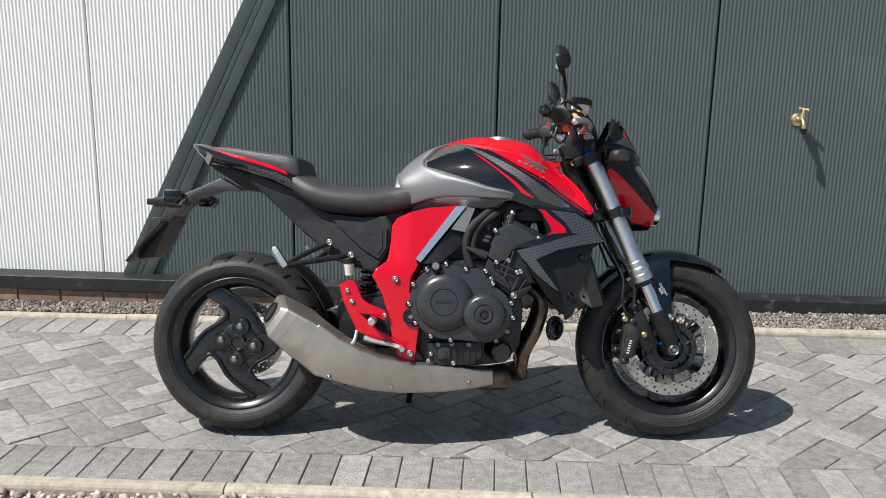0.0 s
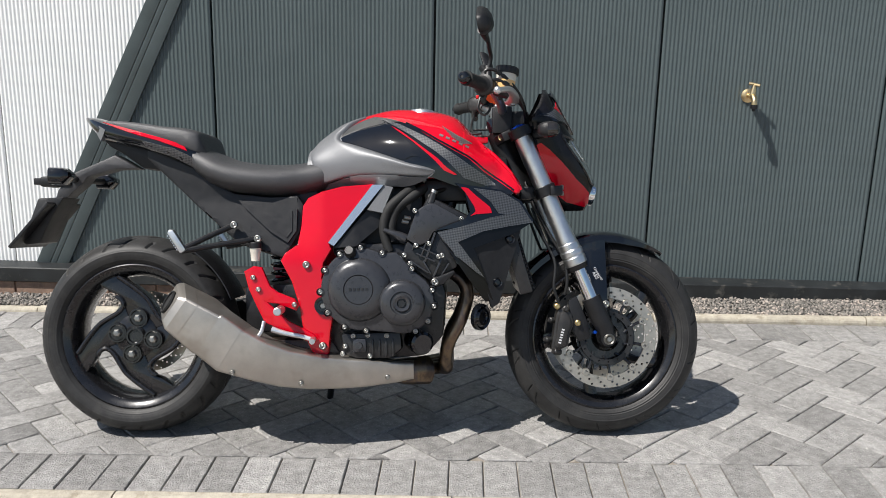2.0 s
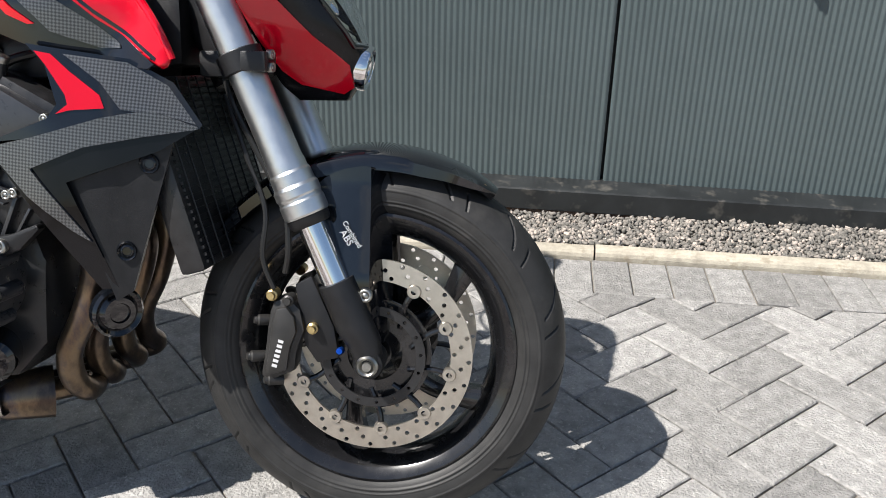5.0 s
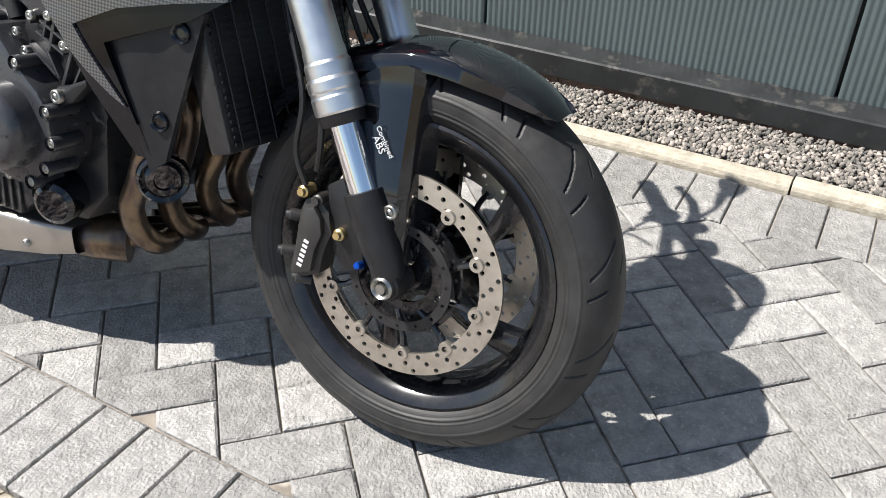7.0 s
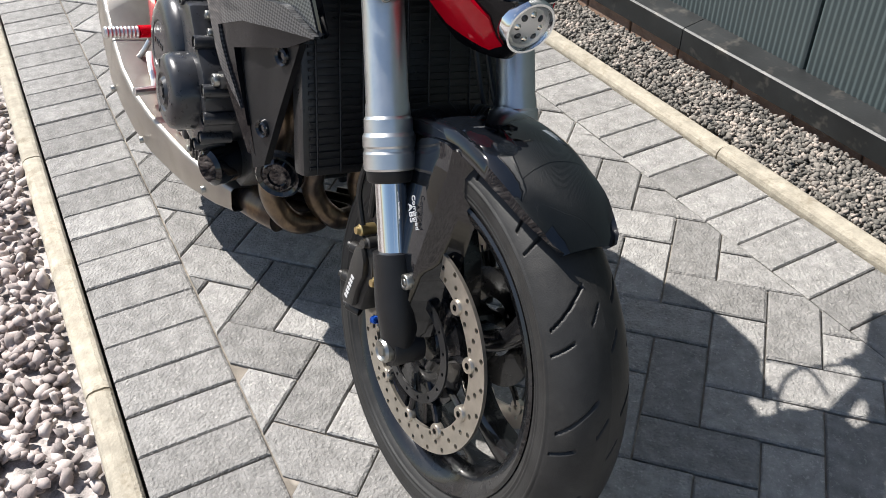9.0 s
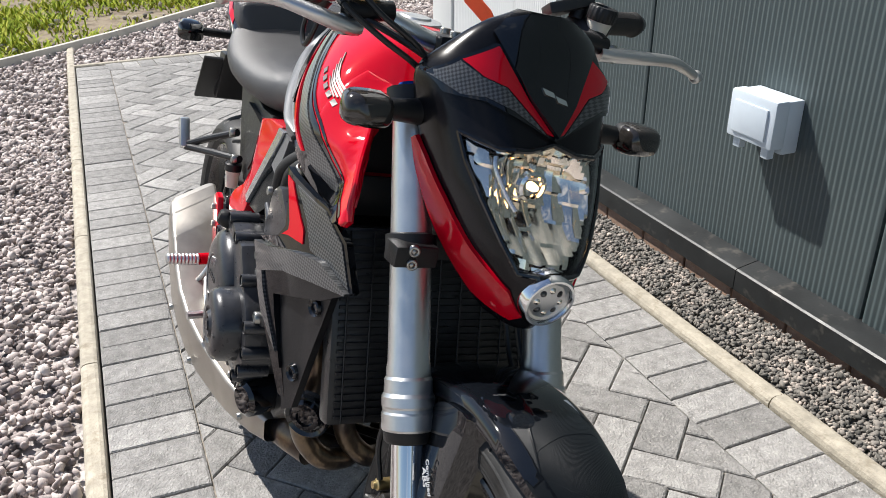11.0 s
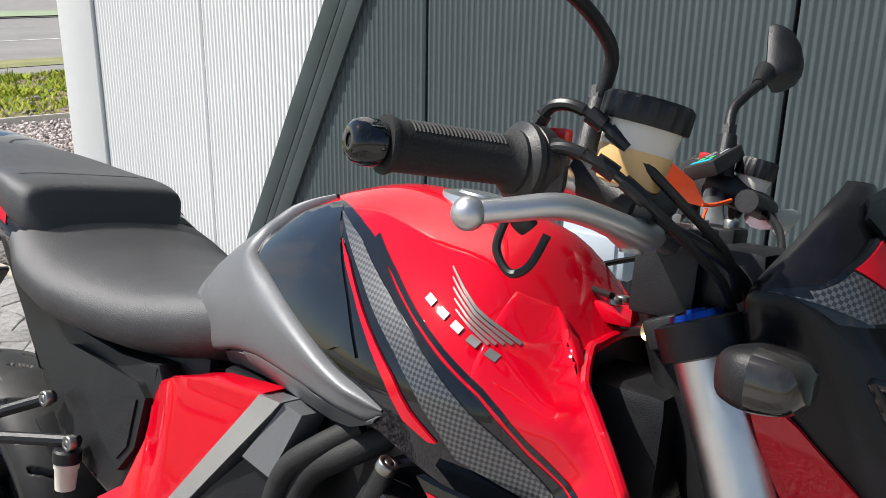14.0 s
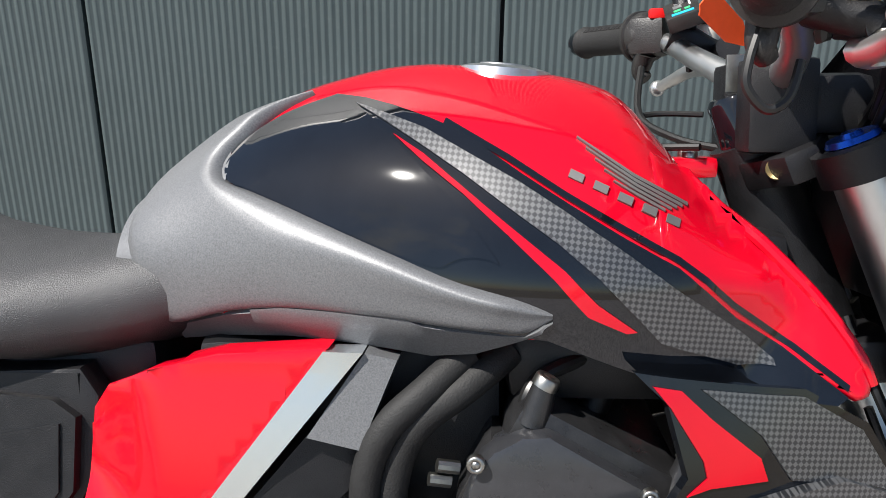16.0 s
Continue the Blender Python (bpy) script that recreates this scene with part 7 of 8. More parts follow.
def cowl_x(y, z):
    hw, f, b_ = cowl(z)
    return b_ + (f - b_) * (max(0.0, 1 - min(1.0, abs(y) / hw) ** 2.3)) ** (1 / 2.3)


def cowl_y(x, z):
    hw, f, b_ = cowl(z)
    return -hw * (max(0.0, 1 - min(1.0, max(0.0, (x - b_) / (f - b_))) ** 2.3)) ** (1 / 2.3)


LENS = [(-.108, .917), (-.070, .908), (-.034, .911), (0, .921), (.034, .911), (.070, .908), (.108, .917), (.100, .885), (.085, .848), (.064, .805), (.044, .773), (-.044, .773), (-.064, .805), (-.085, .848), (-.100, .885)]


def within(p, poly):
    c = False
    for (x0, y0), (x1, y1) in zip(poly, poly[1:] + poly[:1]):
        if (y0 > p[1]) != (y1 > p[1]) and p[0] < (x1 - x0) * (p[1] - y0) / (y1 - y0) + x0:
            c = not c
    return c


bm = bmesh.new()
zs = np.linspace(0.692, 1.067, 64)
grid = []
for z in zs:
    hw, f, b_ = cowl(z)
    row = []
    for i in range(61):
        a = -math.pi / 2 + math.pi * i / 60
        s_, c_ = math.sin(a), math.cos(a)
        row.append(bm.verts.new((b_ + (f - b_) * c_ ** (2 / 2.3), math.copysign(abs(s_) ** (2 / 2.3), s_) * hw, z)))
    grid.append(row)
for r0, r1 in zip(grid, grid[1:]):
    for i in range(60):
        q = (r0[i], r0[i + 1], r1[i + 1], r1[i])
        c = sum((v.co for v in q), Vector()) / 4
        if not within((c.y, c.z), LENS):
            bm.faces.new(q)
bmesh.ops.delete(bm, geom=[v for v in bm.verts if not v.link_faces], context="VERTS")
r = bmesh.ops.extrude_face_region(bm, geom=bm.faces[:])
for v in r["geom"]:
    if isinstance(v, bmesh.types.BMVert):
        v.co.x -= 0.006
        v.co.y *= 0.955
nose = part("headlamp_cowl", bm, BLACK_SATIN, bike, "matt black headlamp cowl with red flashes", sharp=60)
bm = bmesh.new()
box(bm, (1.225, -0.10, 0.79), (1.285, 0.10, 0.96), 0.03)
part("cowl_back", bm, BLACK_PLASTIC, nose)
fine = []
for (y0, z0), (y1, z1) in zip(LENS, LENS[1:] + LENS[:1]):
    for i in range(6):
        y, z = y0 + (y1 - y0) * i / 6, z0 + (z1 - z0) * i / 6
        fine.append((cowl_x(y, z) + 0.001, y, z))
bm = bmesh.new()
tube(bm, fine + fine[:1], 0.0038, 8, smooth=False)
part("lens_rim", bm, BLACK_GLOSS, nose)


def bowl(y, z):
    rr = math.hypot(y * 1.0, (z - 0.852) * 1.05)
    deep = 0.012 + 0.060 * max(0.0, 1 - (rr / 0.074) ** 2)
    col = math.floor(y * 46)
    flute = 0.0060 * abs((y * 46) % 1.0 - 0.5) + 0.0040 * ((z * 30 + 0.37 * col) % 1.0)
    return cowl_x(y * 0.97, z) - deep - flute


part("reflector", shell([(y * 0.985, 0.845 + (z - 0.845) * 0.985) for y, z in LENS], bowl, 0.004, 0.0045, True), REFLECTOR, nose, "faceted chrome headlamp reflector", sharp=18)
for name_, line, r_, m_ in (("lamp_strip", ((-.070, .898), (-.070, .884), (-.062, .862), (-.050, .842)), 0.0030, SILVER),):
    bm = bmesh.new()
    tube(bm, [(cowl_x(y, z) - 0.007, y, z) for y, z in line], r_, 8)
    part(name_, bm, m_, nose)
lens = part("headlamp_lens", shell(LENS, lambda y, z: cowl_x(y, z) + 0.001, 0.003, 0.012, True), CLEAR, nose, "clear headlamp lens", sharp=60)
lens.visible_shadow = False
bm = bmesh.new()
lathe(bm, [(0, 0.016), (0.004, 0.015), (0.0055, 0.008), (0.0055, 0.0)], axis_to((1, 0, 0), (1.338, -0.004, 0.862)), 14)
GLOW = material("lit_filament", (1.0, 0.7, 0.35), 0.3)
GLOW.node_tree.nodes["Principled BSDF"].inputs["Emission Color"].default_value = (1.0, 0.62, 0.25, 1)
GLOW.node_tree.nodes["Principled BSDF"].inputs["Emission Strength"].default_value = 4.0
part("headlamp_bulb", bm, GLOW, nose, "lit warm headlamp bulb")
bm = bmesh.new()
lathe(bm, [(0.014, 0.0), (0.016, 0.006), (0.020, 0.004), (0.021, -0.004), (0.014, -0.004)], axis_to((1, 0, 0), (1.342, -0.004, 0.862)), 24, True)
part("bulb_shield", bm, CHROME, nose)
# small round position lamp under the headlamp
bm = bmesh.new()
lathe(bm, [(0.029, 0.002), (0.031, 0.007), (0.034, 0.007), (0.036, 0.003), (0.036, -0.02), (0.028, -0.012), (0.020, -0.016), (0, -0.018)], axis_to((0.97, 0, -0.24), (1.424, 0.002, 0.742)), 36)
pos = part("position_lamp", bm, CHROME, nose, "small round position lamp with a chrome ring")
bm = bmesh.new()
lathe(bm, [(0, 0.010), (0.014, 0.009), (0.024, 0.006), (0.029, 0.003), (0.029, 0.001), (0.024, 0.004), (0.014, 0.007), (0, 0.008)], axis_to((0.97, 0, -0.24), (1.424, 0.002, 0.742)), 32)
pl = part("position_lens", bm, CLEAR, pos)
pl.visible_shadow = False
bm = bmesh.new()
lathe(bm, [(0.030, 0.002), (0.025, 0.0005), (0.014, 0.003), (0, 0.0045)], axis_to((0.97, 0, -0.24), (1.424, 0.002, 0.742)), 12)
part("lamp_bowl", bm, SILVER_SATIN, pos, "silver lamp bowl", sharp=5)
for k in range(8):
    a = k * math.pi / 4
    m_ = axis_to((0.97, 0, -0.24), (1.424, 0.002, 0.742)) @ Matrix.Translation((0.016 * math.cos(a), 0.016 * math.sin(a), 0.001))
    bm = bmesh.new()
    lathe(bm, [(0, 0.004), (0.003, 0.003), (0.0055, 0.0), (0.0055, -0.004)], m_, 10)
    part("lamp_cell", bm, ENGINE_GREY if k % 2 else REFLECTOR, pos)
for m in (1, -1):
    part("cowl_red", shell([(m * y, z) for y, z in ((-.110, .999), (-.070, 1.022), (-.034, .968), (-.003, .932), (-.012, .934), (-.060, .978), (-.088, .985))], lambda y, z: cowl_x(y, z) + 0.0085, 0.004, 0.008, True), RED, nose, "red screen flash", sharp=60)
    part("cowl_carbon", shell([(m * y, z) for y, z in ((-.1395, .974), (-.112, .997), (-.090, .984), (-.062, .977), (-.014, .933), (-.054, .954), (-.086, .963), (-.112, .960))], lambda y, z: cowl_x(y, z) + 0.0085, 0.004, 0.008, True), CARBON_FRONT, nose, sharp=60)
    low_red = [(1.235, 0.885), (1.250, 0.845), (1.285, 0.775), (1.310, 0.735), (1.335, 0.716), (1.395, 0.702), (1.410, 0.712), (1.408, 0.745), (1.390, 0.762), (1.362, 0.785), (1.318, 0.832), (1.275, 0.872), (1.248, 0.892)]
    part("cowl_lower_red", shell(low_red, lambda x, z: cowl_y(x, z) - 0.004 - 0.004 * math.sin((z - 0.7) * 12), 0.006, 0.01, mirror=m < 0), RED, nose, "red lower cowl blade", sharp=60)
brow = [(-.1395, .976), (-.113, 1.000), (-.074, 1.024), (0, 1.032), (.074, 1.024), (.113, 1.000), (.1395, .976), (.126, .957), (.086, .958), (.050, .946), (0, .926), (-.050, .946), (-.086, .958), (-.126, .957)]
part("upper_cowl", shell(brow, lambda y, z: cowl_x(y, z) + 0.0070, 0.008, 0.008, True), BLACK_GLOSS, nose, "gloss black upper cowl", sharp=60)
bm = shell([(-.068, 1.024), (-.076, 1.038), (-.060, 1.054), (-.034, 1.064), (0, 1.067), (.034, 1.064), (.060, 1.054), (.076, 1.038), (.068, 1.024), (.032, .968), (0, .932), (-.032, .968)], lambda y, z: cowl_x(y, z) + 0.0082 + 0.008 * max(0, 1 - (y / 0.08) ** 2), 0.005, 0.008, True)
part("fly_screen", bm, BLACK_GLOSS, nose, "gloss black fly screen", sharp=60)
for i, (y, z) in enumerate(((-0.020, 0.985), (-0.002, 0.978))):
    part("screen_slot", shell([(y, z), (y + 0.016, z - 0.004), (y + 0.018, z - 0.010), (y + 0.004, z - 0.007)], lambda y_, z_: cowl_x(y_, z_) + 0.0180, 0.004, 0.02, True), CHROME, nose, sharp=60)
for m in (-1, 1):
    bm = bmesh.new()
    tube(bm, [(1.240, m * 0.125, 0.920), (1.250, m * 0.184, 0.921)], [0.017, 0.013], 16, smooth=False)
    st = part("indicator_stalk", bm, BLACK_PLASTIC, nose, "black rubber indicator stalk")
    bm = loaf(dense([(-0.030, 0.010, -0.010, 0.010), (-0.024, 0.022, -0.018, 0.018), (-0.010, 0.030, -0.022, 0.022), (0.000, 0.031, -0.023, 0.023)], 3), 3.4, 20)
    part("front_indicator", bm, BLACK_PLASTIC, st, "black indicator body", xf=Matrix.Translation((1.258, m * 0.208, 0.921)) @ Matrix.Rotation(radians(m * 8), 4, "Z"))
    bm = loaf(dense([(-0.001, 0.0315, -0.0232, 0.0232), (0.016, 0.032, -0.022, 0.022), (0.027, 0.028, -0.018, 0.018), (0.033, 0.016, -0.010, 0.010)], 3), 3.2, 20)
    part("indicator_lens", bm, SMOKE, st, "smoked indicator lens", xf=Matrix.Translation((1.258, m * 0.208, 0.921)) @ Matrix.Rotation(radians(m * 8), 4, "Z"))
# handlebar and controls --------------------------------------------------
bm = bmesh.new()
tube(bm, [(1.000, 0.36, 1.062), (1.045, 0.27, 1.058), (1.085, 0.205, 1.050), (1.112, 0.13, 1.023), (1.138, 0.06, 0.998), (1.145, 0, 0.995), (1.142, -0.06, 0.998), (1.130, -0.13, 1.020), (1.098, -0.205, 1.046), (1.060, -0.27, 1.053), (1.025, -0.345, 1.054)], [0.011, 0.011, 0.011, 0.0125, 0.014, 0.014, 0.014, 0.0125, 0.011, 0.011, 0.011], 16)
bar = part("handlebar", bm, ALLOY, bike, "silver tapered handlebar")
for y in (-0.045, 0.045):
    bm = bmesh.new()
    box(bm, (1.112, y - 0.024, 0.930), (1.172, y + 0.024, 1.013), 0.006)
    riser = part("bar_clamp", bm, BLACK_PLASTIC, bar)
    for x in (1.126, 1.160):
        bolt(riser, x, y, 1.014, (0, 0, 1))
for sgn, ends in ((-1, ((1.078, -0.238, 1.052), (1.030, -0.336, 1.054))), (1, ((1.062, 0.238, 1.058), (1.008, 0.345, 1.062)))):
    a_, b_ = Vector(ends[0]), Vector(ends[1])
    d_ = (b_ - a_).normalized()
    bm = bmesh.new()
    L = (b_ - a_).length
    prof = [(0.0, 0.0), (0.024, 0.0), (0.0245, 0.004), (0.0195, 0.009), (0.0185, 0.014), (0.0185, L - 0.010), (0.0198, L - 0.006), (0.0212, L - 0.003), (0.0205, L), (0.0, L)]
    lathe(bm, prof, axis_to(d_, a_), 28)
    gr = part("grip", bm, GRIP_RUBBER, bar, "black rubber grip with a ridged palm patch", sharp=50)
    up_ = (Vector((0, 0, 1)) - d_ * d_.z).normalized()
    side_ = d_.cross(up_)
    bm = bmesh.new()
    for i in range(24):
        c_ = a_ + d_ * (0.018 + i * (L - 0.036) / 23)
        tube(bm, [c_ + (up_ * math.cos(f) + side_ * math.sin(f)) * 0.0186 for f in np.linspace(-0.9, 0.9, 9)], 0.0010, 5, smooth=False)
    tagged(part("grip_texture", bm, GRIP_RUBBER, gr), kind="stuff")
    bm = bmesh.new()
    lathe(bm, [(0.0, 0.021), (0.0045, 0.021), (0.005, 0.024), (0.010, 0.0245), (0.0145, 0.021), (0.0168, 0.014), (0.0168, 0.004), (0.0155, 0.003), (0.0155, 0.0), (0, 0.0)], axis_to(d_, b_ + d_ * 0.001), 28)
    we = part("bar_end_weight", bm, BLACK_GLOSS, bar, "gloss black bar-end weight", sharp=50)
    bm = bmesh.new()
    lathe(bm, [(0.0, 0.0225), (0.0042, 0.0225), (0.0045, 0.0205)], axis_to(d_, b_ + d_ * 0.001), 14)
    part("cross_screw", bm, HOUSING, we, "dark cross-head screw")
    # switch housing and lever
    c_ = a_ - d_ * 0.022
    bm = bmesh.new()
    box(bm, (-0.021, -0.024, -0.023), (0.023, 0.022, 0.022), 0.010, Matrix.Translation(c_) @ Matrix.Rotation(radians(-26 * sgn), 4, "Z"))
    lathe(bm, [(0.020, -0.012), (0.026, -0.010), (0.0295, -0.004), (0.0295, 0.006), (0.027, 0.008), (0.031, 0.010), (0.031, 0.015), (0.024, 0.019)], axis_to(d_, a_ - d_ * 0.018), 28)
    tube(bm, [c_ + Vector((-0.006, -sgn * 0.010, -0.020)), c_ + Vector((-0.010, -sgn * 0.002, -0.040)), c_ + Vector((-0.004, -sgn * 0.006, -0.050))], [0.013, 0.011, 0.008], 12)
    sw = part("switch_housing", bm, HOUSING, bar, "worn dark plastic switch housing", sharp=50)
    bm = bmesh.new()
    box(bm, (-0.009, -0.007, 0.018), (0.009, 0.007, 0.030), 0.003, Matrix.Translation(c_ + Vector((0.004, -sgn * 0.020, 0))))
    part("kill_switch", bm, RED_BUTTON, sw, "red switch")
    for u, v in ((-0.024, 0.006), (-0.024, -0.010)):
        bm = bmesh.new()
        box(bm, (u - 0.004, -0.008, v - 0.005), (u + 0.004, 0.008, v + 0.005), 0.002, Matrix.Translation(c_))
        part("switch_button", bm, GREY_COVER if v > 0 else BLACK_PLASTIC, sw)
    mc = a_ - d_ * 0.060
    bm = bmesh.new()
    tube(bm, [mc + Vector((0.0, 0, 0)), mc + Vector((0.03, 0, -0.012)), mc + Vector((0.062, sgn * 0.012, -0.025))], [0.020, 0.017, 0.014], 14)
    tube(bm, [mc + Vector((0.055, sgn * -0.045, -0.018)), mc + Vector((0.060, sgn * 0.02, -0.026))], 0.013, 14, smooth=False)
    m_c = part("master_cylinder", bm, BLACK_PLASTIC, bar, "black brake master cylinder" if sgn < 0 else "black clutch master cylinder")
    tip = Vector((1.116, -0.349, 1.017)) if sgn < 0 else Vector((1.116, 0.413, 1.003))
    piv = Vector((1.166, -0.205, 1.008)) if sgn < 0 else Vector((1.150, 0.215, 1.020))
    q = [piv + Vector((-0.004, -sgn * 0.018, 0)), piv, piv.lerp(tip, 0.25) + Vector((0.014, 0, 0.006)), piv.lerp(tip, 0.6) + Vector((0.016, 0, 0.013)), piv.lerp(tip, 0.85) + Vector((0.008, 0, 0.006)), tip]
    sm = smooth_path(q, 6)
    loops = []
    for i, p in enumerate(sm):
        d = (sm[min(i + 1, len(sm) - 1)] - sm[max(i - 1, 0)]).normalized()
        f = i / (len(sm) - 1)
        w_, h_ = np.interp(f, [0, 0.2, 0.5, 1], [0.021, 0.019, 0.012, 0.0070]), np.interp(f, [0, 0.2, 0.5, 1], [0.013, 0.012, 0.0095, 0.0075])
        side_ = d.cross(Vector((0, 0, 1))).normalized()
        loops.append([p + side_ * w_ * math.cos(a) + Vector((0, 0, 1)) * h_ * math.sin(a) for a in np.linspace(0, 2 * math.pi, 12, endpoint=False)])
    bm = bmesh.new()
    rings(bm, loops)
    bmesh.ops.create_uvsphere(bm, u_segments=18, v_segments=12, radius=0.0112, matrix=Matrix.Translation(tip))
    lv = part("lever", bm, SILVER_SATIN, bar, "silver ball-ended lever", sharp=60)
    bm = bmesh.new()
    lathe(bm, [(0, 0.014), (0.007, 0.014), (0.009, 0.011), (0.009, -0.012)], Matrix.Translation(piv), 16)
    part("lever_pivot", bm, STEEL, lv)
    # fluid reservoir
    rc = Vector((1.143, -0.180, 1.041)) if sgn < 0 else Vector((1.128, 0.195, 1.040))
    rr_, hh_ = (0.0295, 0.050) if sgn < 0 else (0.019, 0.026)
    m_ = Matrix.Translation(rc) @ Matrix.Rotation(radians(9), 4, "Y") @ Matrix.Rotation(radians(-3), 4, "X")
    bm = bmesh.new()
    lathe(bm, [(0, 0), (rr_ * 0.72, 0.0), (rr_ * 0.84, 0.004), (rr_ * 0.90, 0.012), (rr_ * 0.93, 0.024 if sgn < 0 else 0.016), (rr_, hh_ - 0.004), (rr_, hh_), (0, hh_)], m_, 32)
    rs = part("fluid_reservoir", bm, POLY, bar, "translucent white fluid reservoir")
    if sgn < 0:
        bm = bmesh.new()
        lathe(bm, [(0, 0.001), (rr_ * 0.74, 0.001), (rr_ * 0.86, 0.004), (rr_ * 0.917, 0.012), (rr_ * 0.95, 0.024), (rr_ * 0.965, 0.030), (0, 0.030)], m_, 32)
        part("brake_fluid", bm, FLUID, rs, "amber brake fluid showing through")
    bm = bmesh.new()
    loops = []
    for k_, z in ((1.13, hh_ - 0.001), (1.16, hh_ + 0.001), (1.16, hh_ + 0.0165), (1.08, hh_ + 0.0195), (0.66, hh_ + 0.020), (0.62, hh_ + 0.017)):
        loops.append([m_ @ Vector((math.cos(f) * rr_ * k_ * (1 + w), math.sin(f) * rr_ * k_ * (1 + w), z)) for i in range(96) for f, w in [(2 * math.pi * i / 96, (0.022 if i % 6 in (1, 2, 3) else -0.022) * (1 if k_ > 1.1 else 0))]])
    rings(bm, loops)
    part("reservoir_cap", bm, BLACK_PLASTIC, rs, "black ribbed reservoir cap")
    bm = bmesh.new()
    tube(bm, [rc + Vector((0, 0, 0.004)), rc + Vector((-0.012, 0, -0.022)), mc + Vector((0.03, 0, 0.0))], 0.006, 8)
    part("reservoir_hose", bm, CABLE, bar)
    # mirror
    if sgn < 0:
        stem = [(1.100, -0.166, 1.060), (1.097, -0.149, 1.108), (1.106, -0.153, 1.143), (1.101, -0.176, 1.166), (1.095, -0.215, 1.181), (1.082, -0.258, 1.195)]
        mcen = Vector((1.070, -0.300, 1.208))
    else:
        stem = [(1.104, 0.172, 1.060), (1.100, 0.185, 1.108), (1.095, 0.203, 1.138), (1.100, 0.226, 1.158), (1.104, 0.252, 1.173), (1.098, 0.296, 1.192)]
        mcen = Vector((1.090, 0.341, 1.208))
    stem = [Vector(p) for p in stem]
    bm = bmesh.new()
    tube(bm, stem[:2], [0.0125, 0.0100], 12, smooth=False)
    tube(bm, [stem[1], stem[1] + (stem[1] - stem[0]).normalized() * 0.012], 0.0088, 6, smooth=False)
    tube(bm, stem[1:], [0.0062, 0.0060, 0.0060, 0.0060, 0.0062], 12)
    tube(bm, [stem[-2].lerp(stem[-1], 0.1), stem[-1], stem[-1].lerp(mcen, 0.35)], [0.0075, 0.0125, 0.014], 14)
    mi = part("mirror_stem", bm, BLACK_PLASTIC, bar, "black mirror stem")
    out = [(sgn * -x, z) for x, z in ((-0.012, 0.050), (-0.004, 0.048), (0.022, 0.034), (0.050, 0.016), (0.057, 0.002), (0.048, -0.026), (0.010, -0.029), (-0.035, -0.024), (-0.054, -0.014), (-0.036, 0.016), (-0.018, 0.044))]
    out = [(x, z) for x, _, z in [tuple(p) for p in smooth_path([(x * 0.84, 0, z) for x, z in out], 3, True)]]
    loops = []
    for k_, dep in ((1.0, 0.0), (1.03, 0.006), (0.97, 0.016), (0.80, 0.028), (0.45, 0.037), (0.12, 0.040)):
        loops.append([(x * k_, dep, z * k_) for x, z in out])
    m_ = Matrix.Translation(mcen) @ Matrix.Rotation(radians(-90 + sgn * 10), 4, "Z") @ Matrix.Rotation(radians(sgn * 0), 4, "Y") @ Matrix.Rotation(radians(8), 4, "X")
    bm = bmesh.new()
    rings(bm, loops)
    part("mirror_shell", bm, BLACK_PLASTIC, mi, "black pointed mirror shell", xf=m_, sharp=50)
    bm = bmesh.new()
    bm.faces.new([bm.verts.new((x * 0.93, -0.0012, z * 0.93)) for x, z in out])
    part("mirror_glass", bm, MIRROR, mi, "mirror glass", xf=m_)
# cables to the right-hand grip and brake lines
THROTTLE = [(1.080, -0.212, 1.084), (1.091, -0.214, 1.097), (1.110, -0.213, 1.098), (1.132, -0.206, 1.086), (1.162, -0.197, 1.062), (1.190, -0.165, 1.030), (1.208, -0.115, 0.998), (1.212, -0.08, 0.960)], \
           [(1.094, -0.231, 1.054), (1.105, -0.233, 1.064), (1.122, -0.232, 1.065), (1.148, -0.222, 1.054), (1.178, -0.205, 1.030), (1.198, -0.160, 1.000), (1.208, -0.115, 0.975), (1.212, -0.08, 0.945)]
for k, pts in enumerate(THROTTLE):
    bm = bmesh.new()
    tube(bm, pts, 0.0040, 10)
    th = part("throttle_cable", bm, CABLE, bar, "black throttle cable with a rubber boot")
    q = smooth_path(pts, 6)
    bm = bmesh.new()
    tube(bm, q[:4], 0.0066, 6, smooth=False)
    part("ferrule", bm, HOUSING, th, "dull metal cable elbow")
    bm = bmesh.new()
    tube(bm, q[3:15], 0.0050, 10, smooth=False)
    tube(bm, q[15 + k:19 + k], 0.0068, 10, smooth=False)
    tube(bm, q[19 + k:23 + k], 0.0060, 10, smooth=False)
    part("boot", bm, CABLE, th)
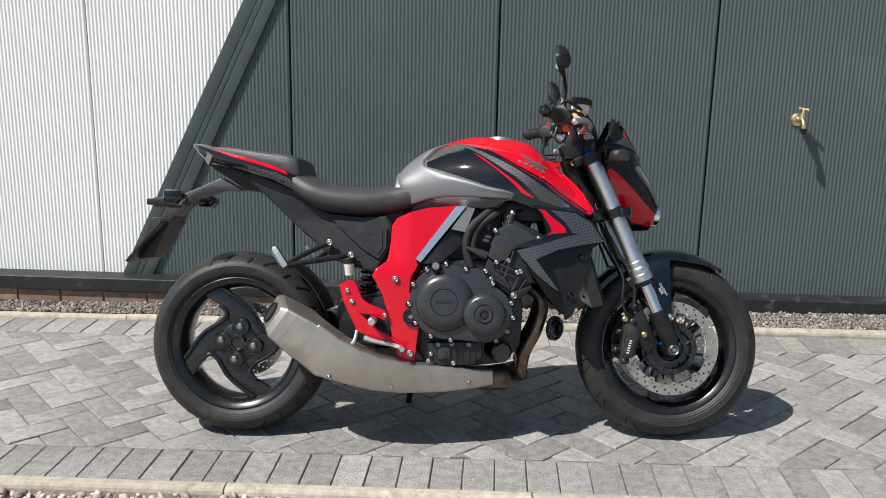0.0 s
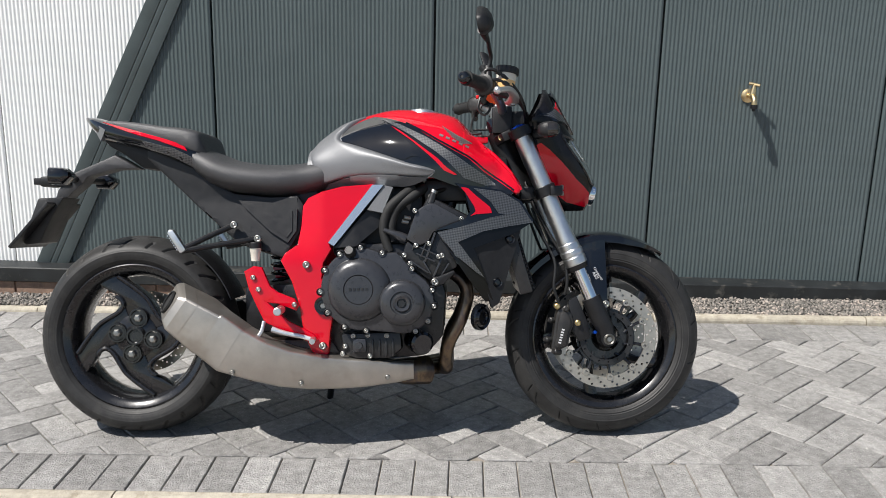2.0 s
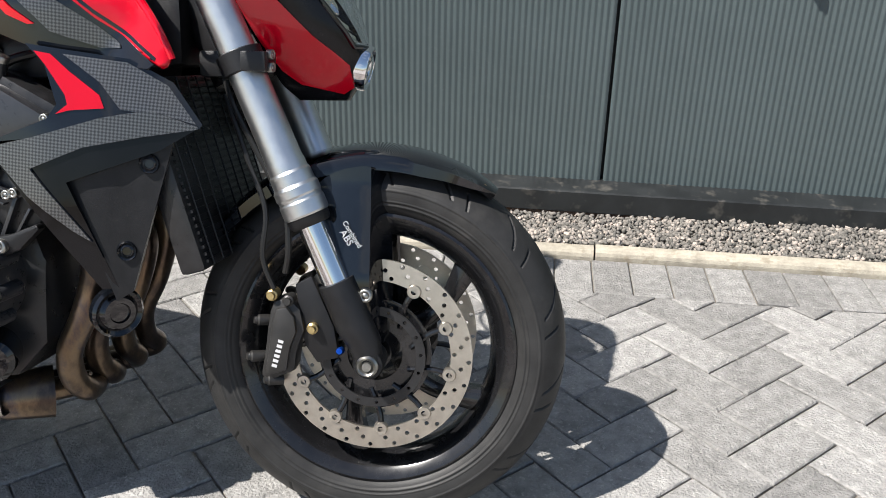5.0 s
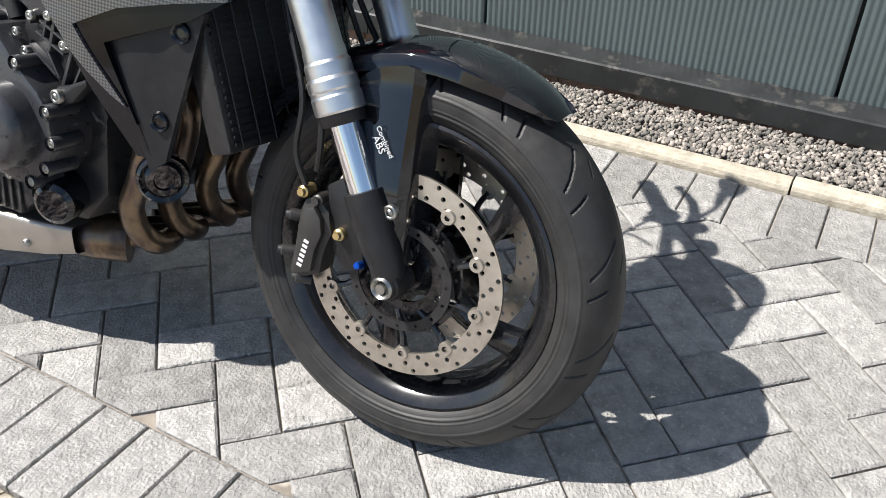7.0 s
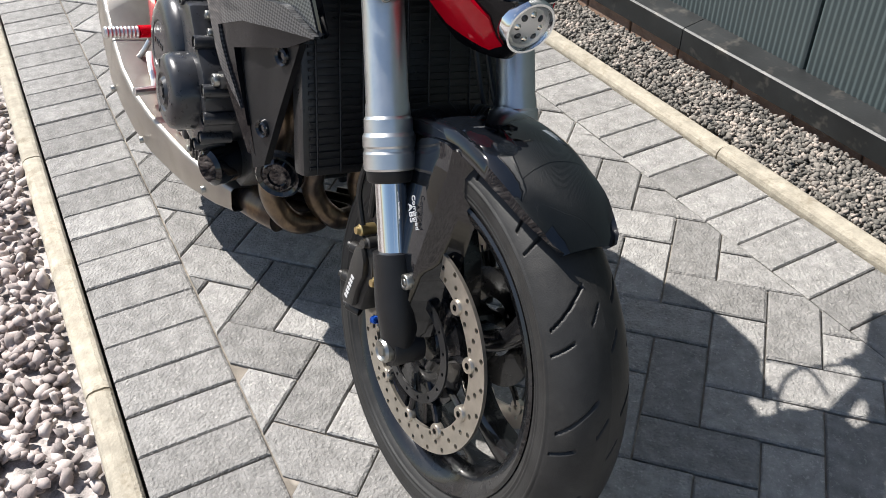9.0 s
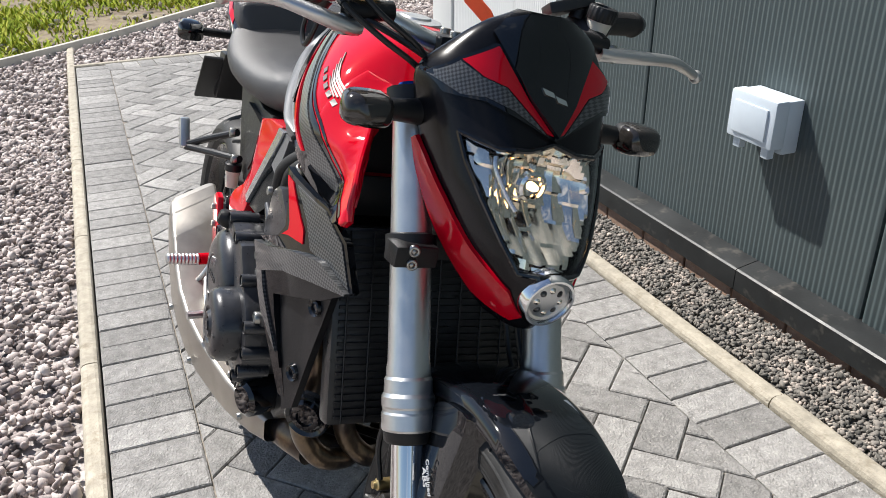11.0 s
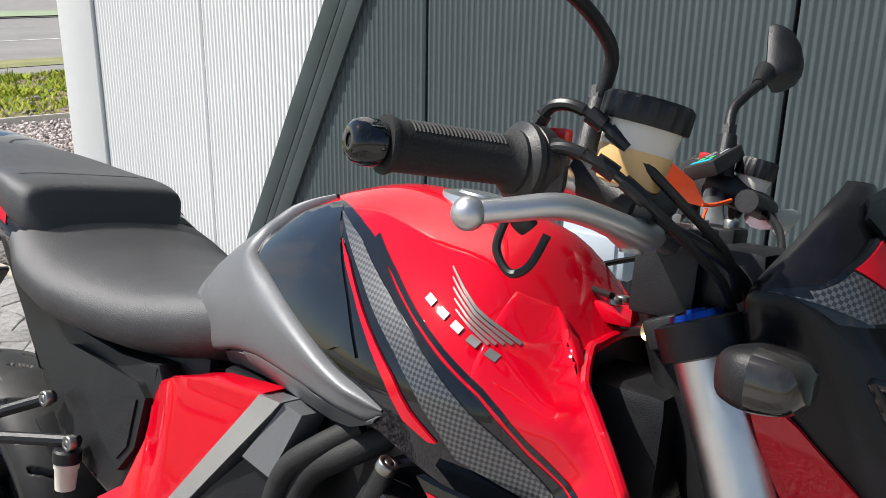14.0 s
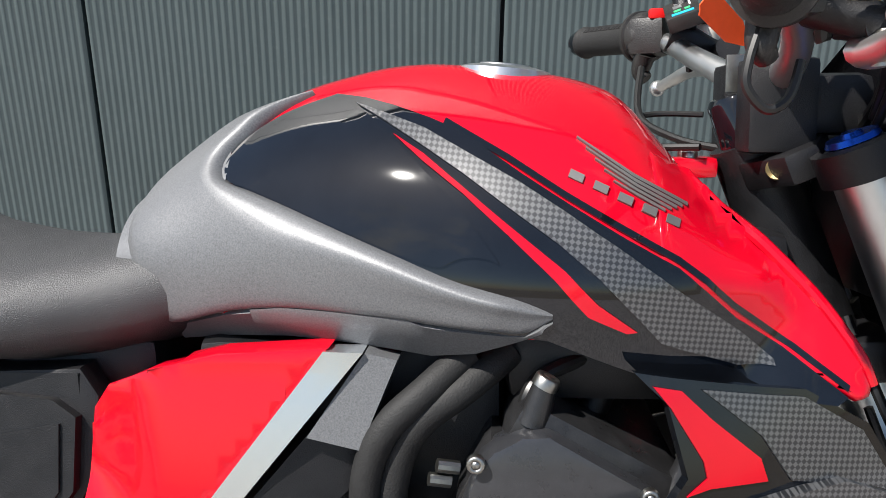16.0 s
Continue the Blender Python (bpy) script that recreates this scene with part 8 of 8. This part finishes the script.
for pts, r in (([(1.165, -0.18, 1.020), (1.195, -0.14, 1.005), (1.215, -0.08, 0.975), (1.21, -0.02, 0.93)], 0.0050),
               ([(1.074, -0.222, 1.022), (1.067, -0.226, 1.000), (1.066, -0.228, 0.982), (1.080, -0.228, 0.967), (1.095, -0.226, 0.975), (1.104, -0.220, 1.000)], 0.0036),
               ([(1.150, 0.18, 1.030), (1.185, 0.13, 1.010), (1.205, 0.06, 0.975), (1.195, 0.01, 0.93)], 0.0045),
               ([(1.06, 0.20, 1.02), (1.05, 0.14, 0.965), (1.08, 0.08, 0.940), (1.12, 0.04, 0.930)], 0.0042),
               ([(1.08, -0.03, 0.935), (1.02, 0.02, 0.935), (1.00, 0.10, 0.945), (1.06, 0.16, 0.965), (1.12, 0.14, 0.965)], 0.0035)):
    bm = bmesh.new()
    tube(bm, pts, r, 8)
    part("control_cable", bm, CABLE, bar, "black control cable")
cw_ = Vector((0.10, 0.92, 0.32)).normalized()
cn_ = Vector((-0.35, -0.32, 0.88))
cn_ = (cn_ - cw_ * cn_.dot(cw_)).normalized()
grip_m = Matrix.Translation((1.098, 0.158, 1.076)) @ Matrix((cw_, cn_.cross(cw_), cn_)).transposed().to_4x4()
bm = bmesh.new()
box(bm, (-0.036, -0.019, -0.009), (0.036, 0.019, 0.008), 0.003)
hg = part("heated_grip_control", bm, HOUSING, bar, "black heated-grip control box with coloured legends", xf=grip_m)
for u, v, du, dv, mat_ in ((-0.026, 0.0, 0.004, 0.012, CYAN_LED), (-0.012, 0.005, 0.004, 0.004, GREEN_LED), (-0.012, -0.006, 0.004, 0.003, GREEN_LED), (0.006, 0.004, 0.006, 0.005, SILVER_SATIN), (0.022, 0.002, 0.006, 0.005, SILVER_SATIN), (0.014, -0.010, 0.014, 0.0012, WHITE_INK)):
    bm = bmesh.new()
    box(bm, (u - du, v - dv, 0.0078), (u + du, v + dv, 0.0088), 0.0003)
    part("control_button", bm, mat_, hg, xf=grip_m)
bm = bmesh.new()
lathe(bm, [(0, 0.004), (0.005, 0.004), (0.0055, 0.002), (0.0095, 0.005), (0.0105, 0.002), (0.0105, -0.006)], axis_to((-0.45, -0.85, 0.1), (1.139, -0.069, 0.917)), 18)
part("yoke_screw", bm, DULL_BRASS, bike, "brass-coloured yoke clamp screw")
bm = bmesh.new()
box(bm, (1.165, -0.055, 0.945), (1.225, 0.055, 1.000), 0.012)
part("instrument_pod", bm, BLACK_PLASTIC, bike, "black instrument pod")
bm = bmesh.new()
lathe(bm, [(0, 0.03), (0.022, 0.03), (0.026, 0.024), (0.026, -0.03)], axis_to((-0.35, 0, 1), (1.125, 0.0, 0.955)), 24)
ign = part("ignition_lock", bm, BLACK_GLOSS, bike, "black ignition lock")
bm = bmesh.new()
box(bm, (-0.009, -0.0015, 0.0), (0.009, 0.0015, 0.035), 0.001, Matrix.Translation((1.117, 0.0, 0.985)))
part("ignition_key", bm, STEEL, ign, "key in the lock")
# the front end is turned a little to the left about the steering axis
STEER = Matrix.Translation((1.145, 0, 0.93)) @ Matrix.Rotation(radians(3.0), 4, RAKE) @ Matrix.Translation((-1.145, 0, -0.93))
for ob in bike.children:
    if ob.name.split(".")[0] in ("front_wheel", "fork_leg", "front_mudguard", "brake_caliper", "headlamp_cowl", "top_yoke", "bottom_yoke", "brake_hose"):
        ob.matrix_basis = STEER @ ob.matrix_basis
nose.location.y += 0.008
# side stand
bm = bmesh.new()
tube(bm, [(0.60, 0.13, 0.27), (0.57, 0.19, 0.14), (0.55, 0.235, 0.048)], [0.013, 0.012, 0.011], 12)
lathe(bm, [(0, 0.006), (0.026, 0.006), (0.028, 0.0), (0.026, -0.004), (0, -0.004)], axis_to((0, -0.2079, 0.978), (0.55, 0.240, 0.048)), 20)
part("side_stand", bm, BLACK_PLASTIC, bike, "black side stand")
bm = bmesh.new()
tube(bm, [(0.56, 0.20, 0.20), (0.58, -0.02, 0.19), (0.60, -0.05, 0.165)], 0.008, 8)
part("stand_bracket", bm, BLACK_PLASTIC, bike)


def key_tag():
    """Orange workshop tag hanging from the ignition key."""
    bm = bmesh.new()
    a_, b_ = Vector((1.084, -0.006, 1.070)), Vector((1.138, 0.032, 1.028))
    d = (b_ - a_).normalized()
    u = Vector((0.2, -0.25, 0.95))
    u = (u - d * u.dot(d)).normalized()
    n_ = d.cross(u)
    pts = [(0.0, -0.006), (0.003, -0.0085), (0.007, -0.013), (0.050, -0.0125), (0.066, -0.005), (0.074, -0.001), (0.074, 0.002), (0.066, 0.006), (0.050, 0.0125), (0.007, 0.013), (0.003, 0.0085), (0.0, 0.006)]
    f = [[a_ + d * x + u * z + n_ * o for x, z in pts] for o in (-0.0008, 0.0008)]
    rings(bm, f)
    ob = tagged(link("key_tag", bm, ORANGE, None, xf=BIKE), "orange plastic key tag tied to the ignition key", "tag")
    for i in range(3):
        bm = bmesh.new()
        c = a_ + d * (0.022 + i * 0.010) + n_ * -0.0013
        box(bm, (-0.0012, -0.004, -0.0003), (0.0012, 0.004, 0.0003), 0, Matrix.Translation(c) @ Matrix((d.to_4d(), u.to_4d(), n_.to_4d(), (0, 0, 0, 1))).transposed())
        part("pen_mark", bm, DARK_INK, ob, xf=BIKE)
    bm = bmesh.new()
    tube(bm, [b_ - d * 0.006, b_ + Vector((0.004, 0.008, 0.004)), b_ + Vector((0.012, 0.034, 0.010))], 0.0022, 8)
    tube(bm, [b_, b_ + Vector((-0.004, -0.010, -0.020)), Vector((1.118, 0.0, 1.005))], 0.0016, 8)
    part("tag_tie", bm, ORANGE, ob, xf=BIKE)


key_tag()

# ---- the paving blocks, one by one ----
full_me = paver_mesh([(-U + h, -U / 2 + h), (U - h, -U / 2 + h), (U - h, U / 2 - h), (-U + h, U / 2 - h)], PAVER)
for poly, mx, my, lift in singles:
    tilt = pose(0, 0, 0, rnd.uniform(-0.35, 0.35), rnd.uniform(-0.35, 0.35), 0)
    if len(poly) == 4 and abs(area(poly) - (2 * U - J) * (U - J)) < 1e-4:
        e0 = Vector((poly[1][0] - poly[0][0], poly[1][1] - poly[0][1]))
        e1 = Vector((poly[2][0] - poly[1][0], poly[2][1] - poly[1][1]))
        e = e0 if e0.length > e1.length else e1
        shared("paver", full_me, pavement, Matrix.Translation((mx, my, lift)) @ Matrix.Rotation(math.atan2(e.y, e.x), 4, "Z") @ tilt)
    else:
        shared("paver", paver_mesh([(x - mx, y - my) for x, y in poly], PAVER), pavement, Matrix.Translation((mx, my, lift)) @ tilt)
